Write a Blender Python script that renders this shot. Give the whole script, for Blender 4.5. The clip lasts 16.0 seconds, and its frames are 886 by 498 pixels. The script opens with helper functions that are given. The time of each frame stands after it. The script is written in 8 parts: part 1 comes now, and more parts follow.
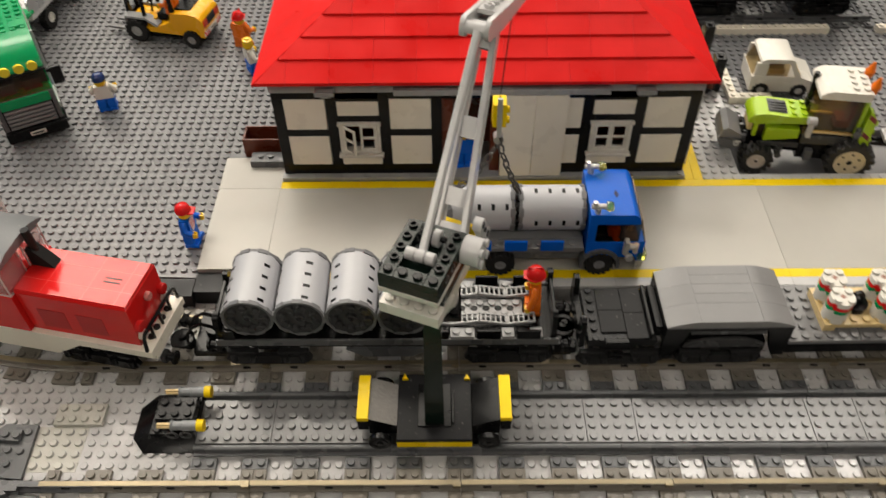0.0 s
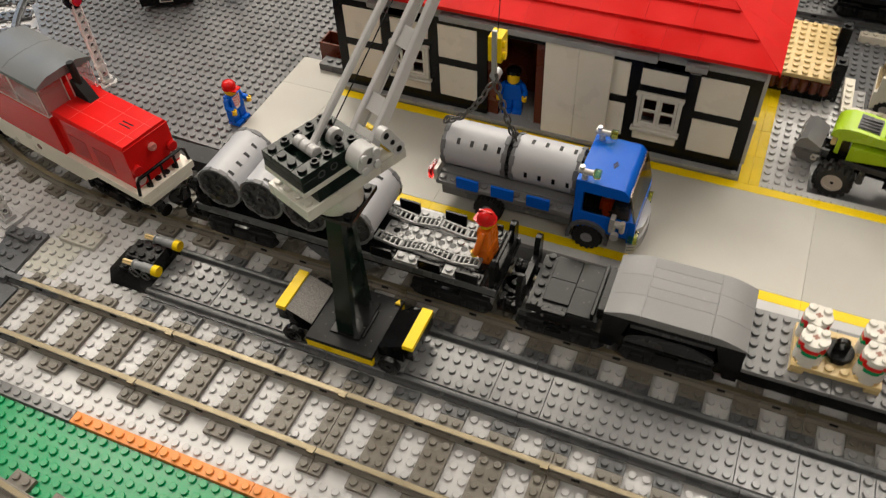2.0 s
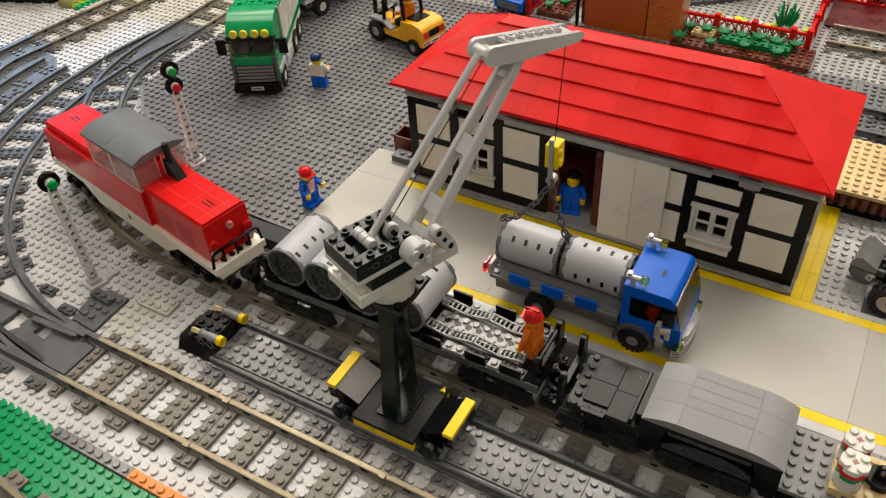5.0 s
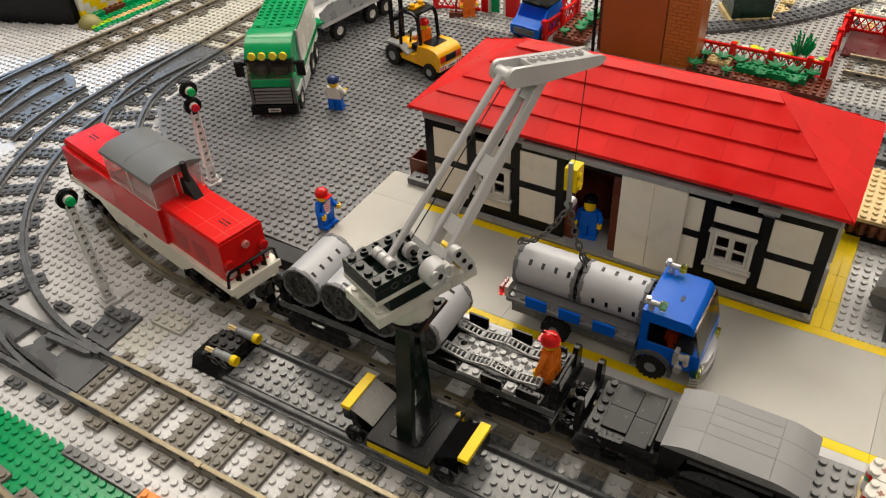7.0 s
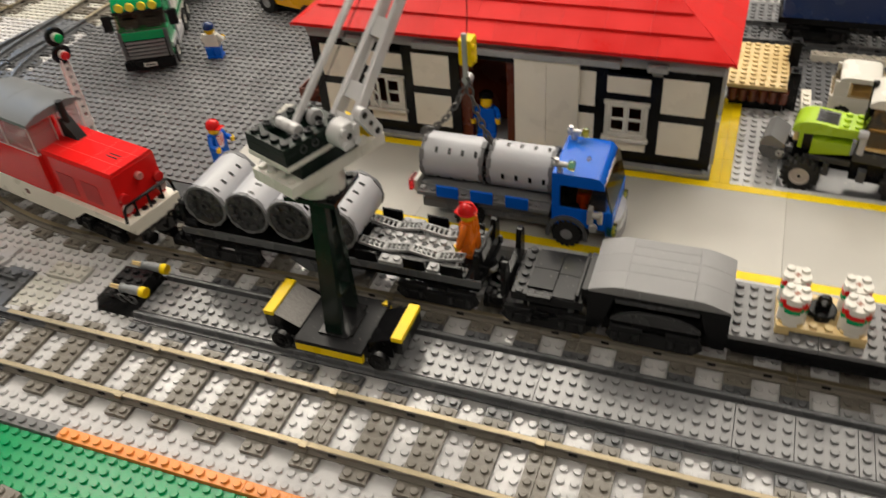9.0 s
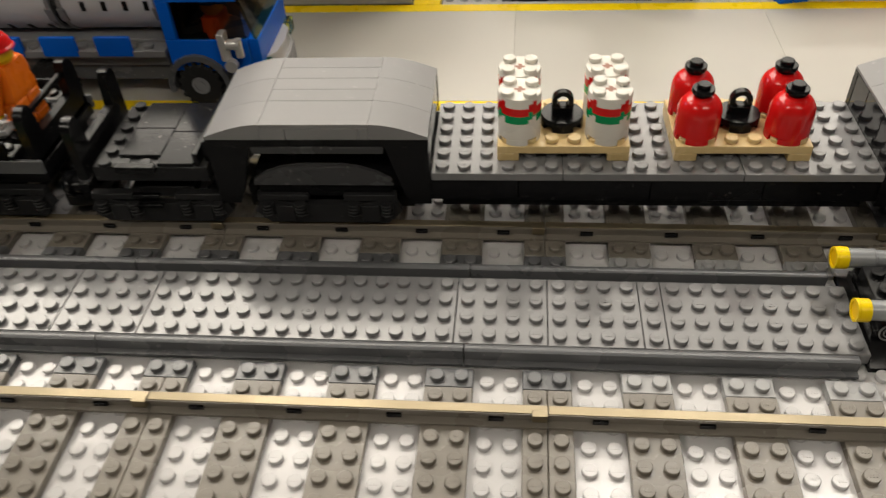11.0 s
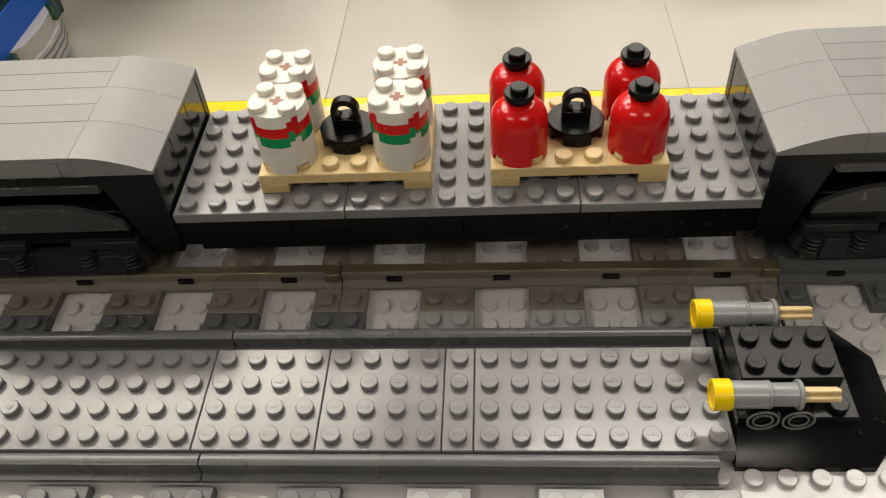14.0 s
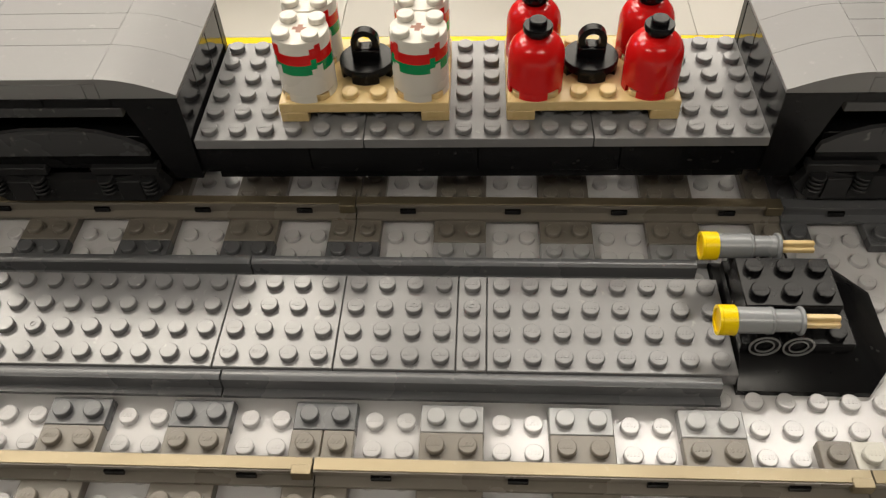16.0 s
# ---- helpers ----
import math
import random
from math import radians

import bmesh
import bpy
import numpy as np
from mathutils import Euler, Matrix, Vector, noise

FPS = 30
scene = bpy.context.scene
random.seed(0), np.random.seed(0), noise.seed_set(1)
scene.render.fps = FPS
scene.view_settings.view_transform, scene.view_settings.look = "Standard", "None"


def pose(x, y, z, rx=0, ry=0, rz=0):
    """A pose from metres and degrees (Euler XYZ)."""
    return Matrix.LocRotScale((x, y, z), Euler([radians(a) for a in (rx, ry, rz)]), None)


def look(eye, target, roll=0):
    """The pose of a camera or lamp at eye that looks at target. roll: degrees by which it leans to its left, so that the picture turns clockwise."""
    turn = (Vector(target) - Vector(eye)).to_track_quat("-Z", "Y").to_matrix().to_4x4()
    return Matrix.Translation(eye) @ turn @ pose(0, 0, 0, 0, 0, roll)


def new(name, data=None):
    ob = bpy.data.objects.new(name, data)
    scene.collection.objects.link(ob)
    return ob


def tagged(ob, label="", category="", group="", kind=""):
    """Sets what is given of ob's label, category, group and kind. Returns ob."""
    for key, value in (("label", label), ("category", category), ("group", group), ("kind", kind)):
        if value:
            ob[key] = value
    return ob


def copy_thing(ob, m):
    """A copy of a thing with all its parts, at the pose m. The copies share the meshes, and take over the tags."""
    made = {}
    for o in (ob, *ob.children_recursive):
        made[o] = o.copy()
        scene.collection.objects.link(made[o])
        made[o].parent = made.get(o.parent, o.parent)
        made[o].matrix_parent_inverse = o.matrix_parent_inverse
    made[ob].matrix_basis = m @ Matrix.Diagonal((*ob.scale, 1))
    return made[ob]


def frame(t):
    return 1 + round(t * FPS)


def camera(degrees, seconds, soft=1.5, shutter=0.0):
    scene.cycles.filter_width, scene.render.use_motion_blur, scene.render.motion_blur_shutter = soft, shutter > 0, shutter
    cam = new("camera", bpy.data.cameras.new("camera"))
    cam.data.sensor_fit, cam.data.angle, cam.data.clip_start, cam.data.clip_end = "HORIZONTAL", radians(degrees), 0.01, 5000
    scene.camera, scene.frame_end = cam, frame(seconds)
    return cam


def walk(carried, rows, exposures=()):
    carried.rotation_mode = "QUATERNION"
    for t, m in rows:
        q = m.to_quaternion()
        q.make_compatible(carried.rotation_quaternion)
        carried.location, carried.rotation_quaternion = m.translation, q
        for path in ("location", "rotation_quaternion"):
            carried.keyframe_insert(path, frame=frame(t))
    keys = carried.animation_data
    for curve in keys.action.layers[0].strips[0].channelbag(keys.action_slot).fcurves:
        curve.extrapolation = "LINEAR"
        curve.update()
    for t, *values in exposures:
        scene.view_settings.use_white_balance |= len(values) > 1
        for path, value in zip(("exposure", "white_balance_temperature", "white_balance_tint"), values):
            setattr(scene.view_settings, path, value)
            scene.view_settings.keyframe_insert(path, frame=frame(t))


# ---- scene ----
cam = camera(56.99, 16.0, 1.2, 0.4)
# seconds, eye in metres, Euler angles in degrees
PATH = [
    (0, -0.22018, -0.18229, 0.46479, 43.129, 0.479, 0.002),
    (0.5, -0.22207, -0.20071, 0.45633, 40.964, -0.072, -3.351),
    (1, -0.15721, -0.21907, 0.44656, 38.785, -1.989, 5.235),
    (1.5, -0.08441, -0.19094, 0.43893, 39.638, 1.656, 17.065),
    (2, -0.04072, -0.16555, 0.43232, 42.194, 2.192, 22.861),
    (2.5, -0.02788, -0.16032, 0.43370, 43.022, 1.848, 25.331),
    (3, -0.02321, -0.16397, 0.44034, 42.991, 1.980, 26.841),
    (3.5, -0.02278, -0.16229, 0.43969, 44.058, 2.136, 28.354),
    (4, -0.02134, -0.16447, 0.44591, 46.001, 2.437, 28.731),
    (4.5, -0.02140, -0.16773, 0.45431, 47.290, 2.695, 29.058),
    (7, -0.02784, -0.17276, 0.44995, 50.109, 2.547, 30.376),
    (7.5, -0.02597, -0.17851, 0.45077, 50.359, 2.202, 29.675),
    (8, -0.01911, -0.18655, 0.44767, 50.761, 2.044, 27.511),
    (8.5, -0.01683, -0.20480, 0.43598, 50.817, 2.843, 24.212),
    (9, -0.01932, -0.22050, 0.38420, 50.147, 3.962, 19.935),
    (9.5, -0.02227, -0.19422, 0.34020, 49.237, 3.326, 13.598),
    (10, -0.00848, -0.15966, 0.28848, 49.095, 3.300, 8.418),
    (12.5, 0.06821, -0.04795, 0.18358, 43.918, 2.599, 3.167),
    (13, 0.07058, -0.03684, 0.19078, 42.755, 3.252, 2.774),
    (13.5, 0.08741, -0.02548, 0.18923, 43.527, 3.383, 2.425),
    (14, 0.09102, -0.02456, 0.18618, 44.175, 3.560, 2.265),
    (14.5, 0.08638, -0.02516, 0.18771, 44.114, 3.025, 2.039),
    (15, 0.08853, -0.02897, 0.18621, 43.606, 3.106, 2.476),
    (15.5, 0.09109, -0.03324, 0.18474, 42.641, 3.017, 2.784),
    (16, 0.08323, -0.03731, 0.18341, 42.085, 1.967, 2.481),
]
walk(cam, [(t, pose(x, y, z, rx, ry, rz)) for t, x, y, z, rx, ry, rz in PATH],
     [(0, -0.04), (7, -0.09), (8.5, -0.01), (9, 0.06), (10, 0.1), (12.5, 0.2), (16, 0.2)])

# ---- light: a closed room with ceiling panels, added fill lamps and one window ----
world = bpy.data.worlds.new("world")
scene.world = world
world.use_nodes = True
world.node_tree.nodes["Background"].inputs[0].default_value = (0.9, 0.95, 1.0, 1)
world.node_tree.nodes["Background"].inputs[1].default_value = 0.05


def area_lamp(name, place, target, wide, deep, watts, colour):
    data = bpy.data.lights.new(name, "AREA")
    data.shape, data.size, data.size_y, data.energy, data.color = "RECTANGLE", wide, deep, watts, colour
    ob = new(name, data)
    ob.matrix_world = look(place, target)
    return ob


WARM = (1.0, 0.92, 0.795)
area_lamp("ceiling_and_fill_lamp", (-1.02, 1.46, 1.62), (-1.02, 1.46, 0), 1.5, 0.84, 44, WARM)
# added weak fill for the shed and roof; no lamp known here
area_lamp("ceiling_and_fill_lamp", (0.4, 1.6, 1.62), (0.4, 1.6, 0), 1.6, 0.9, 17, WARM)
area_lamp("ceiling_and_fill_lamp", (-0.1, 2.6, 1.62), (-0.1, 2.6, 0), 3.6, 0.5, 42, WARM)
area_lamp("ceiling_and_fill_lamp", (0.58, 0.98, 1.62), (0.58, 0.98, 0), 0.9, 0.22, 9, (1.0, 0.945, 0.86))
# three more added fills, unseen, that brighten the left and the front faces
area_lamp("ceiling_and_fill_lamp", (-1.3, 0.55, 1.62), (-1.3, 0.55, 0), 0.9, 0.5, 11, WARM)
area_lamp("ceiling_and_fill_lamp", (0.7, -1.1, 1.62), (0.7, -1.1, 0), 0.9, 0.5, 11, WARM)
area_lamp("ceiling_and_fill_lamp", (-1.2, -1.0, 1.62), (-1.2, -1.0, 0), 0.9, 0.5, 11, WARM)
# two panes of the window in the west wall
DAY = (0.42, 0.66, 1.0)
area_lamp("window_lamp", (-3.62, 2.1, 1.53), (0, 2.1, 1.53), 1.1, 0.16, 6, DAY)
area_lamp("window_lamp", (-3.62, 1.8, 1.15), (0, 1.8, 1.15), 0.36, 0.24, 3, DAY)

S = 0.008  # one stud pitch in metres


# ---- materials ----
MATS = {}


def plastic(name, colour, rough=0.28, dust=0.35, grain=0.06, metal=0.0, spec=0.42):
    """Moulded plastic: slight mottling, fine dust and scratches."""
    if name in MATS:
        return MATS[name]
    m = bpy.data.materials.new(name)
    m.use_nodes = True
    n, link = m.node_tree.nodes, m.node_tree.links.new
    b = n["Principled BSDF"]
    co = n.new("ShaderNodeTexCoord")
    big = n.new("ShaderNodeTexNoise")
    big.inputs["Scale"].default_value, big.inputs["Detail"].default_value = 38, 4
    fine = n.new("ShaderNodeTexNoise")
    fine.inputs["Scale"].default_value, fine.inputs["Detail"].default_value = 900, 3
    speck = n.new("ShaderNodeTexNoise")
    speck.inputs["Scale"].default_value, speck.inputs["Detail"].default_value = 420, 5
    for t in (big, fine, speck):
        link(co.outputs["Object"], t.inputs["Vector"])
    info = n.new("ShaderNodeObjectInfo")
    vary = n.new("ShaderNodeMath")
    vary.operation = "MULTIPLY_ADD"
    vary.inputs[1].default_value, vary.inputs[2].default_value = 0.12, 0.94
    link(info.outputs["Random"], vary.inputs[0])
    ramp = n.new("ShaderNodeMapRange")
    ramp.inputs["From Min"].default_value, ramp.inputs["From Max"].default_value = 0.3, 0.7
    ramp.inputs["To Min"].default_value, ramp.inputs["To Max"].default_value = 1 - grain, 1 + grain
    link(big.outputs["Fac"], ramp.inputs["Value"])
    mul = n.new("ShaderNodeMath")
    mul.operation = "MULTIPLY"
    link(ramp.outputs["Result"], mul.inputs[0])
    link(vary.outputs[0], mul.inputs[1])
    col = n.new("ShaderNodeVectorMath")
    col.operation = "SCALE"
    col.inputs[0].default_value = colour
    link(mul.outputs[0], col.inputs["Scale"])
    spot = n.new("ShaderNodeMapRange")
    spot.inputs["From Min"].default_value, spot.inputs["From Max"].default_value = 0.66, 0.74
    spot.inputs["To Min"].default_value, spot.inputs["To Max"].default_value = 0.0, dust * 0.55
    link(speck.outputs["Fac"], spot.inputs["Value"])
    mix = n.new("ShaderNodeMix")
    mix.data_type = "RGBA"
    mix.inputs["B"].default_value = (0.45, 0.43, 0.40, 1)
    link(spot.outputs["Result"], mix.inputs["Factor"])
    link(col.outputs[0], mix.inputs["A"])
    link(mix.outputs["Result"], b.inputs["Base Color"])
    rr = n.new("ShaderNodeMapRange")
    rr.inputs["From Min"].default_value, rr.inputs["From Max"].default_value = 0.3, 0.7
    rr.inputs["To Min"].default_value, rr.inputs["To Max"].default_value = rough * 0.75, rough * 1.35
    link(big.outputs["Fac"], rr.inputs["Value"])
    link(rr.outputs["Result"], b.inputs["Roughness"])
    bump = n.new("ShaderNodeBump")
    bump.inputs["Strength"].default_value, bump.inputs["Distance"].default_value = 0.12, 0.00012
    link(fine.outputs["Fac"], bump.inputs["Height"])
    link(bump.outputs["Normal"], b.inputs["Normal"])
    b.inputs["Metallic"].default_value = metal
    b.inputs["Specular IOR Level"].default_value = spec
    MATS[name] = m
    return m


def clear(name, colour, rough=0.08):
    if name in MATS:
        return MATS[name]
    m = bpy.data.materials.new(name)
    m.use_nodes = True
    b = m.node_tree.nodes["Principled BSDF"]
    b.inputs["Base Color"].default_value = (*colour, 1)
    b.inputs["Transmission Weight"].default_value = 1.0
    b.inputs["Roughness"].default_value, b.inputs["IOR"].default_value = rough, 1.5
    n, link = m.node_tree.nodes, m.node_tree.links.new
    t = n.new("ShaderNodeTexNoise")
    t.inputs["Scale"].default_value = 300
    r = n.new("ShaderNodeMapRange")
    r.inputs["To Min"].default_value, r.inputs["To Max"].default_value = rough * 0.5, rough * 2
    link(t.outputs["Fac"], r.inputs["Value"])
    link(r.outputs["Result"], b.inputs["Roughness"])
    MATS[name] = m
    return m


def plain(name, colour, rough=0.8):
    """Painted plaster, carpet and the like."""
    if name in MATS:
        return MATS[name]
    m = bpy.data.materials.new(name)
    m.use_nodes = True
    n, link = m.node_tree.nodes, m.node_tree.links.new
    b = n["Principled BSDF"]
    t = n.new("ShaderNodeTexNoise")
    t.inputs["Scale"].default_value, t.inputs["Detail"].default_value = 12, 6
    r = n.new("ShaderNodeMapRange")
    r.inputs["To Min"].default_value, r.inputs["To Max"].default_value = 0.88, 1.1
    link(t.outputs["Fac"], r.inputs["Value"])
    v = n.new("ShaderNodeVectorMath")
    v.operation = "SCALE"
    v.inputs[0].default_value = colour
    link(r.outputs["Result"], v.inputs["Scale"])
    link(v.outputs[0], b.inputs["Base Color"])
    b.inputs["Roughness"].default_value = rough
    MATS[name] = m
    return m


BOGIE = plastic("dull_black_bogie_plastic", (0.014, 0.014, 0.015), 0.45, 0.2, spec=0.3)
LGREY = plastic("light_grey_plastic", (0.51, 0.50, 0.50), 0.12, spec=0.36)
CREAM = plastic("yellowed_grey_plastic", (0.48, 0.465, 0.415), 0.26)
MGREY = plastic("medium_grey_plastic", (0.30, 0.30, 0.30), 0.26)
TILE = plastic("pale_grey_tile_plastic", (0.42, 0.40, 0.36), 0.38, 0.1, 0.03)
TUBE = plastic("bluish_pale_grey_plastic", (0.43, 0.43, 0.455), 0.4, 0.1, 0.03)
DGREY = plastic("dark_grey_plastic", (0.095, 0.097, 0.102), 0.26)
BGREY = plastic("mid_dark_grey_plastic", (0.175, 0.174, 0.177), 0.17, spec=0.5)
HOUSEGREY = plastic("satin_mid_grey_plastic", (0.2, 0.196, 0.198), 0.36, spec=0.4)
YARDGREY = plastic("yard_grey_plastic", (0.15, 0.15, 0.155), 0.24, spec=0.34)
CAPBLACK = plastic("soft_black_plastic", (0.013, 0.013, 0.014), 0.3, 0.3, spec=0.25)
GLOSSGREY = plastic("glossy_dark_grey_plastic", (0.011, 0.011, 0.012), 0.16, 0.5, spec=0.12)
CAPGREY = plastic("blackish_grey_plastic", (0.045, 0.045, 0.047), 0.25, spec=0.35)
OLDGREY = plastic("old_brownish_grey_plastic", (0.165, 0.147, 0.122), 0.28)
BLACK = plastic("black_plastic", (0.0045, 0.0045, 0.005), 0.22, 0.12, spec=0.2)
DEEPGREEN = plastic("blackish_green_plastic", (0.0045, 0.0105, 0.0075), 0.2, 0.1, spec=0.22)
WHITE = plastic("white_plastic", (0.66, 0.63, 0.57), 0.25, 0.05, 0.03)
OFFWHITE = plastic("ivory_plastic", (0.79, 0.735, 0.63), 0.3, 0.05, 0.04)
RED = plastic("red_plastic", (0.62, 0.011, 0.010), 0.13, 0.05, spec=0.3)
ROOFRED = plastic("roof_red_plastic", (0.64, 0.009, 0.008), 0.36, 0.06, 0.08, spec=0.16)
GREEN = plastic("green_plastic", (0.0, 0.27, 0.085), 0.2, 0.12)
DKGREEN = plastic("dark_green_plastic", (0.0, 0.15, 0.045), 0.4, 0.1, spec=0.25)
# the far yard's grey, set darker than the near plates
FARGREY = plastic("darker_light_grey_plastic", (0.33, 0.325, 0.315), 0.3, 0.15)
MASTGREY = plastic("pale_grey_mast_plastic", (0.70, 0.69, 0.68), 0.22, 0.1)
LENSGRN = plastic("green_lens_plastic", (0.0, 0.36, 0.09), 0.08, 0.0)
LENSCLR = plastic("milky_clear_lens_plastic", (0.70, 0.50, 0.48), 0.06, 0.0)
LENSRED = plastic("red_lens_plastic", (0.55, 0.012, 0.012), 0.08, 0.0)
RIMGREY = plastic("pipe_rim_grey_plastic", (0.15, 0.15, 0.157), 0.38, 0.1, spec=0.25)
LAMPYEL = plastic("yellow_lamp_plastic", (0.72, 0.60, 0.03), 0.12, 0.02)
DKRED = plastic("brownish_dark_red_plastic", (0.16, 0.012, 0.012), 0.25, 0.1)
LIME = plastic("lime_plastic", (0.33, 0.50, 0.01), 0.25, 0.1)
BLUE = plastic("blue_plastic", (0.003, 0.105, 0.56), 0.2, 0.08, spec=0.2)
DKBLUE = plastic("dark_blue_plastic", (0.01, 0.03, 0.12), 0.25)
YELLOW = plastic("yellow_plastic", (0.82, 0.575, 0.003), 0.3, 0.08, spec=0.18)
TIPFACE = plastic("deep_yellow_plastic", (0.80, 0.49, 0.003), 0.35, 0.05, spec=0.2)
AMBER = plastic("orange_yellow_plastic", (0.76, 0.37, 0.005), 0.25, 0.1)
ORANGE = plastic("orange_plastic", (0.80, 0.17, 0.01), 0.26, 0.1)
PEACH = plastic("light_orange_plastic", (0.72, 0.25, 0.05), 0.3, 0.1)
TAN = plastic("tan_plastic", (0.62, 0.46, 0.22), 0.28, 0.1)
BROWN = plastic("reddish_brown_plastic", (0.115, 0.024, 0.010), 0.26, 0.1)
BRICK = plastic("rust_brown_plastic", (0.46, 0.115, 0.016), 0.24, 0.1)
SEAM = plastic("shadow_joint_plastic", (0.03, 0.03, 0.03), 0.6)
BRASS = plastic("worn_brass", (0.26, 0.215, 0.14), 0.4, 0.2, 0.15, 0.75)
STEEL = plastic("steel_plastic", (0.42, 0.43, 0.44), 0.3, 0.1, 0.05, 0.5)
CHAIN = plastic("blackened_chain", (0.10, 0.095, 0.09), 0.35, 0.1, 0.05, 0.4)
RUBBER = plastic("black_rubber", (0.014, 0.014, 0.014), 0.6, 0.12, spec=0.2)
SKIN = plastic("figure_yellow_plastic", (0.80, 0.50, 0.01), 0.25, 0.05)


def speckled(name, dark, light, scale):
    """A printed face of fine dark and light grains."""
    m = bpy.data.materials.new(name)
    m.use_nodes = True
    n, link = m.node_tree.nodes, m.node_tree.links.new
    b = n["Principled BSDF"]
    co, grain, ramp = n.new("ShaderNodeTexCoord"), n.new("ShaderNodeTexNoise"), n.new("ShaderNodeValToRGB")
    grain.inputs["Scale"].default_value, grain.inputs["Detail"].default_value = scale, 6
    ramp.color_ramp.elements[0].position, ramp.color_ramp.elements[1].position = 0.36, 0.66
    ramp.color_ramp.elements[0].color, ramp.color_ramp.elements[1].color = (*dark, 1), (*light, 1)
    link(co.outputs["Object"], grain.inputs["Vector"])
    link(grain.outputs["Fac"], ramp.inputs["Fac"])
    link(ramp.outputs["Color"], b.inputs["Base Color"])
    b.inputs["Roughness"].default_value, b.inputs["Specular IOR Level"].default_value = 0.5, 0.25
    return m


PRINTGREY = speckled("sparkling_grey_print", (0.12, 0.112, 0.104), (0.27, 0.255, 0.24), 1500)
SILVER = plastic("silver_plastic", (0.58, 0.57, 0.56), 0.25, 0.1, 0.05, 0.45)
# rubber lightened to the grey of lit lugs, with dust specks
LUGRUBBER = plastic("grey_lit_tyre_rubber", (0.03, 0.029, 0.028), 0.55, 0.25, spec=0.25)
HUBGREY = plastic("hub_grey_plastic", (0.22, 0.22, 0.225), 0.3, 0.1)


def pane(name, tint, rough=0.06, milk=0.0):
    """A thin clear pane: tinted see-through with a glossy skin."""
    m = bpy.data.materials.new(name)
    m.use_nodes = True
    n, link = m.node_tree.nodes, m.node_tree.links.new
    n.remove(n["Principled BSDF"])
    tr, gl, fr, mix = n.new("ShaderNodeBsdfTransparent"), n.new("ShaderNodeBsdfGlossy"), n.new("ShaderNodeLayerWeight"), n.new("ShaderNodeMixShader")
    up, gain = n.new("ShaderNodeMath"), n.new("ShaderNodeMath")
    up.operation, gain.operation = "POWER", "MULTIPLY_ADD"
    up.inputs[1].default_value, gain.inputs[1].default_value, gain.inputs[2].default_value = 4.0, 0.7, 0.04
    tr.inputs["Color"].default_value = (*tint, 1)
    gl.inputs["Roughness"].default_value = rough
    link(fr.outputs["Facing"], up.inputs[0])
    link(up.outputs[0], gain.inputs[0])
    link(gain.outputs[0], mix.inputs[0])
    if milk:
        haze, soft = n.new("ShaderNodeBsdfDiffuse"), n.new("ShaderNodeMixShader")
        haze.inputs["Color"].default_value = (0.8, 0.76, 0.76, 1)
        soft.inputs[0].default_value = milk
        link(tr.outputs[0], soft.inputs[1])
        link(haze.outputs[0], soft.inputs[2])
        link(soft.outputs[0], mix.inputs[1])
    else:
        link(tr.outputs[0], mix.inputs[1])
    link(gl.outputs[0], mix.inputs[2])
    link(mix.outputs[0], n["Material Output"].inputs["Surface"])
    return m


CLEAR = clear("clear_plastic", (0.95, 0.95, 0.95))
SMOKE = pane("smoky_clear_plastic", (0.76, 0.68, 0.52))
CABGLASS = pane("clear_cab_window", (0.94, 0.90, 0.90), 0.1, 0.13)
LORRYGLASS = pane("tinted_side_pane", (0.66, 0.52, 0.36), 0.05)
TRACGLASS = pane("olive_smoky_pane", (0.66, 0.56, 0.32), 0.05)
CYAN = pane("clear_blue_pane", (0.15, 0.62, 0.85))
CLEARYEL = clear("clear_neon_plastic", (0.85, 0.9, 0.15))
CLEARRED = clear("clear_red_plastic", (0.85, 0.03, 0.03))
WALLPAINT = plain("room_wall_paint", (0.42, 0.39, 0.35))
CEILPAINT = plain("room_ceiling_paint", (0.75, 0.74, 0.72))
CARPET = plain("grey_carpet", (0.12, 0.12, 0.13), 0.95)


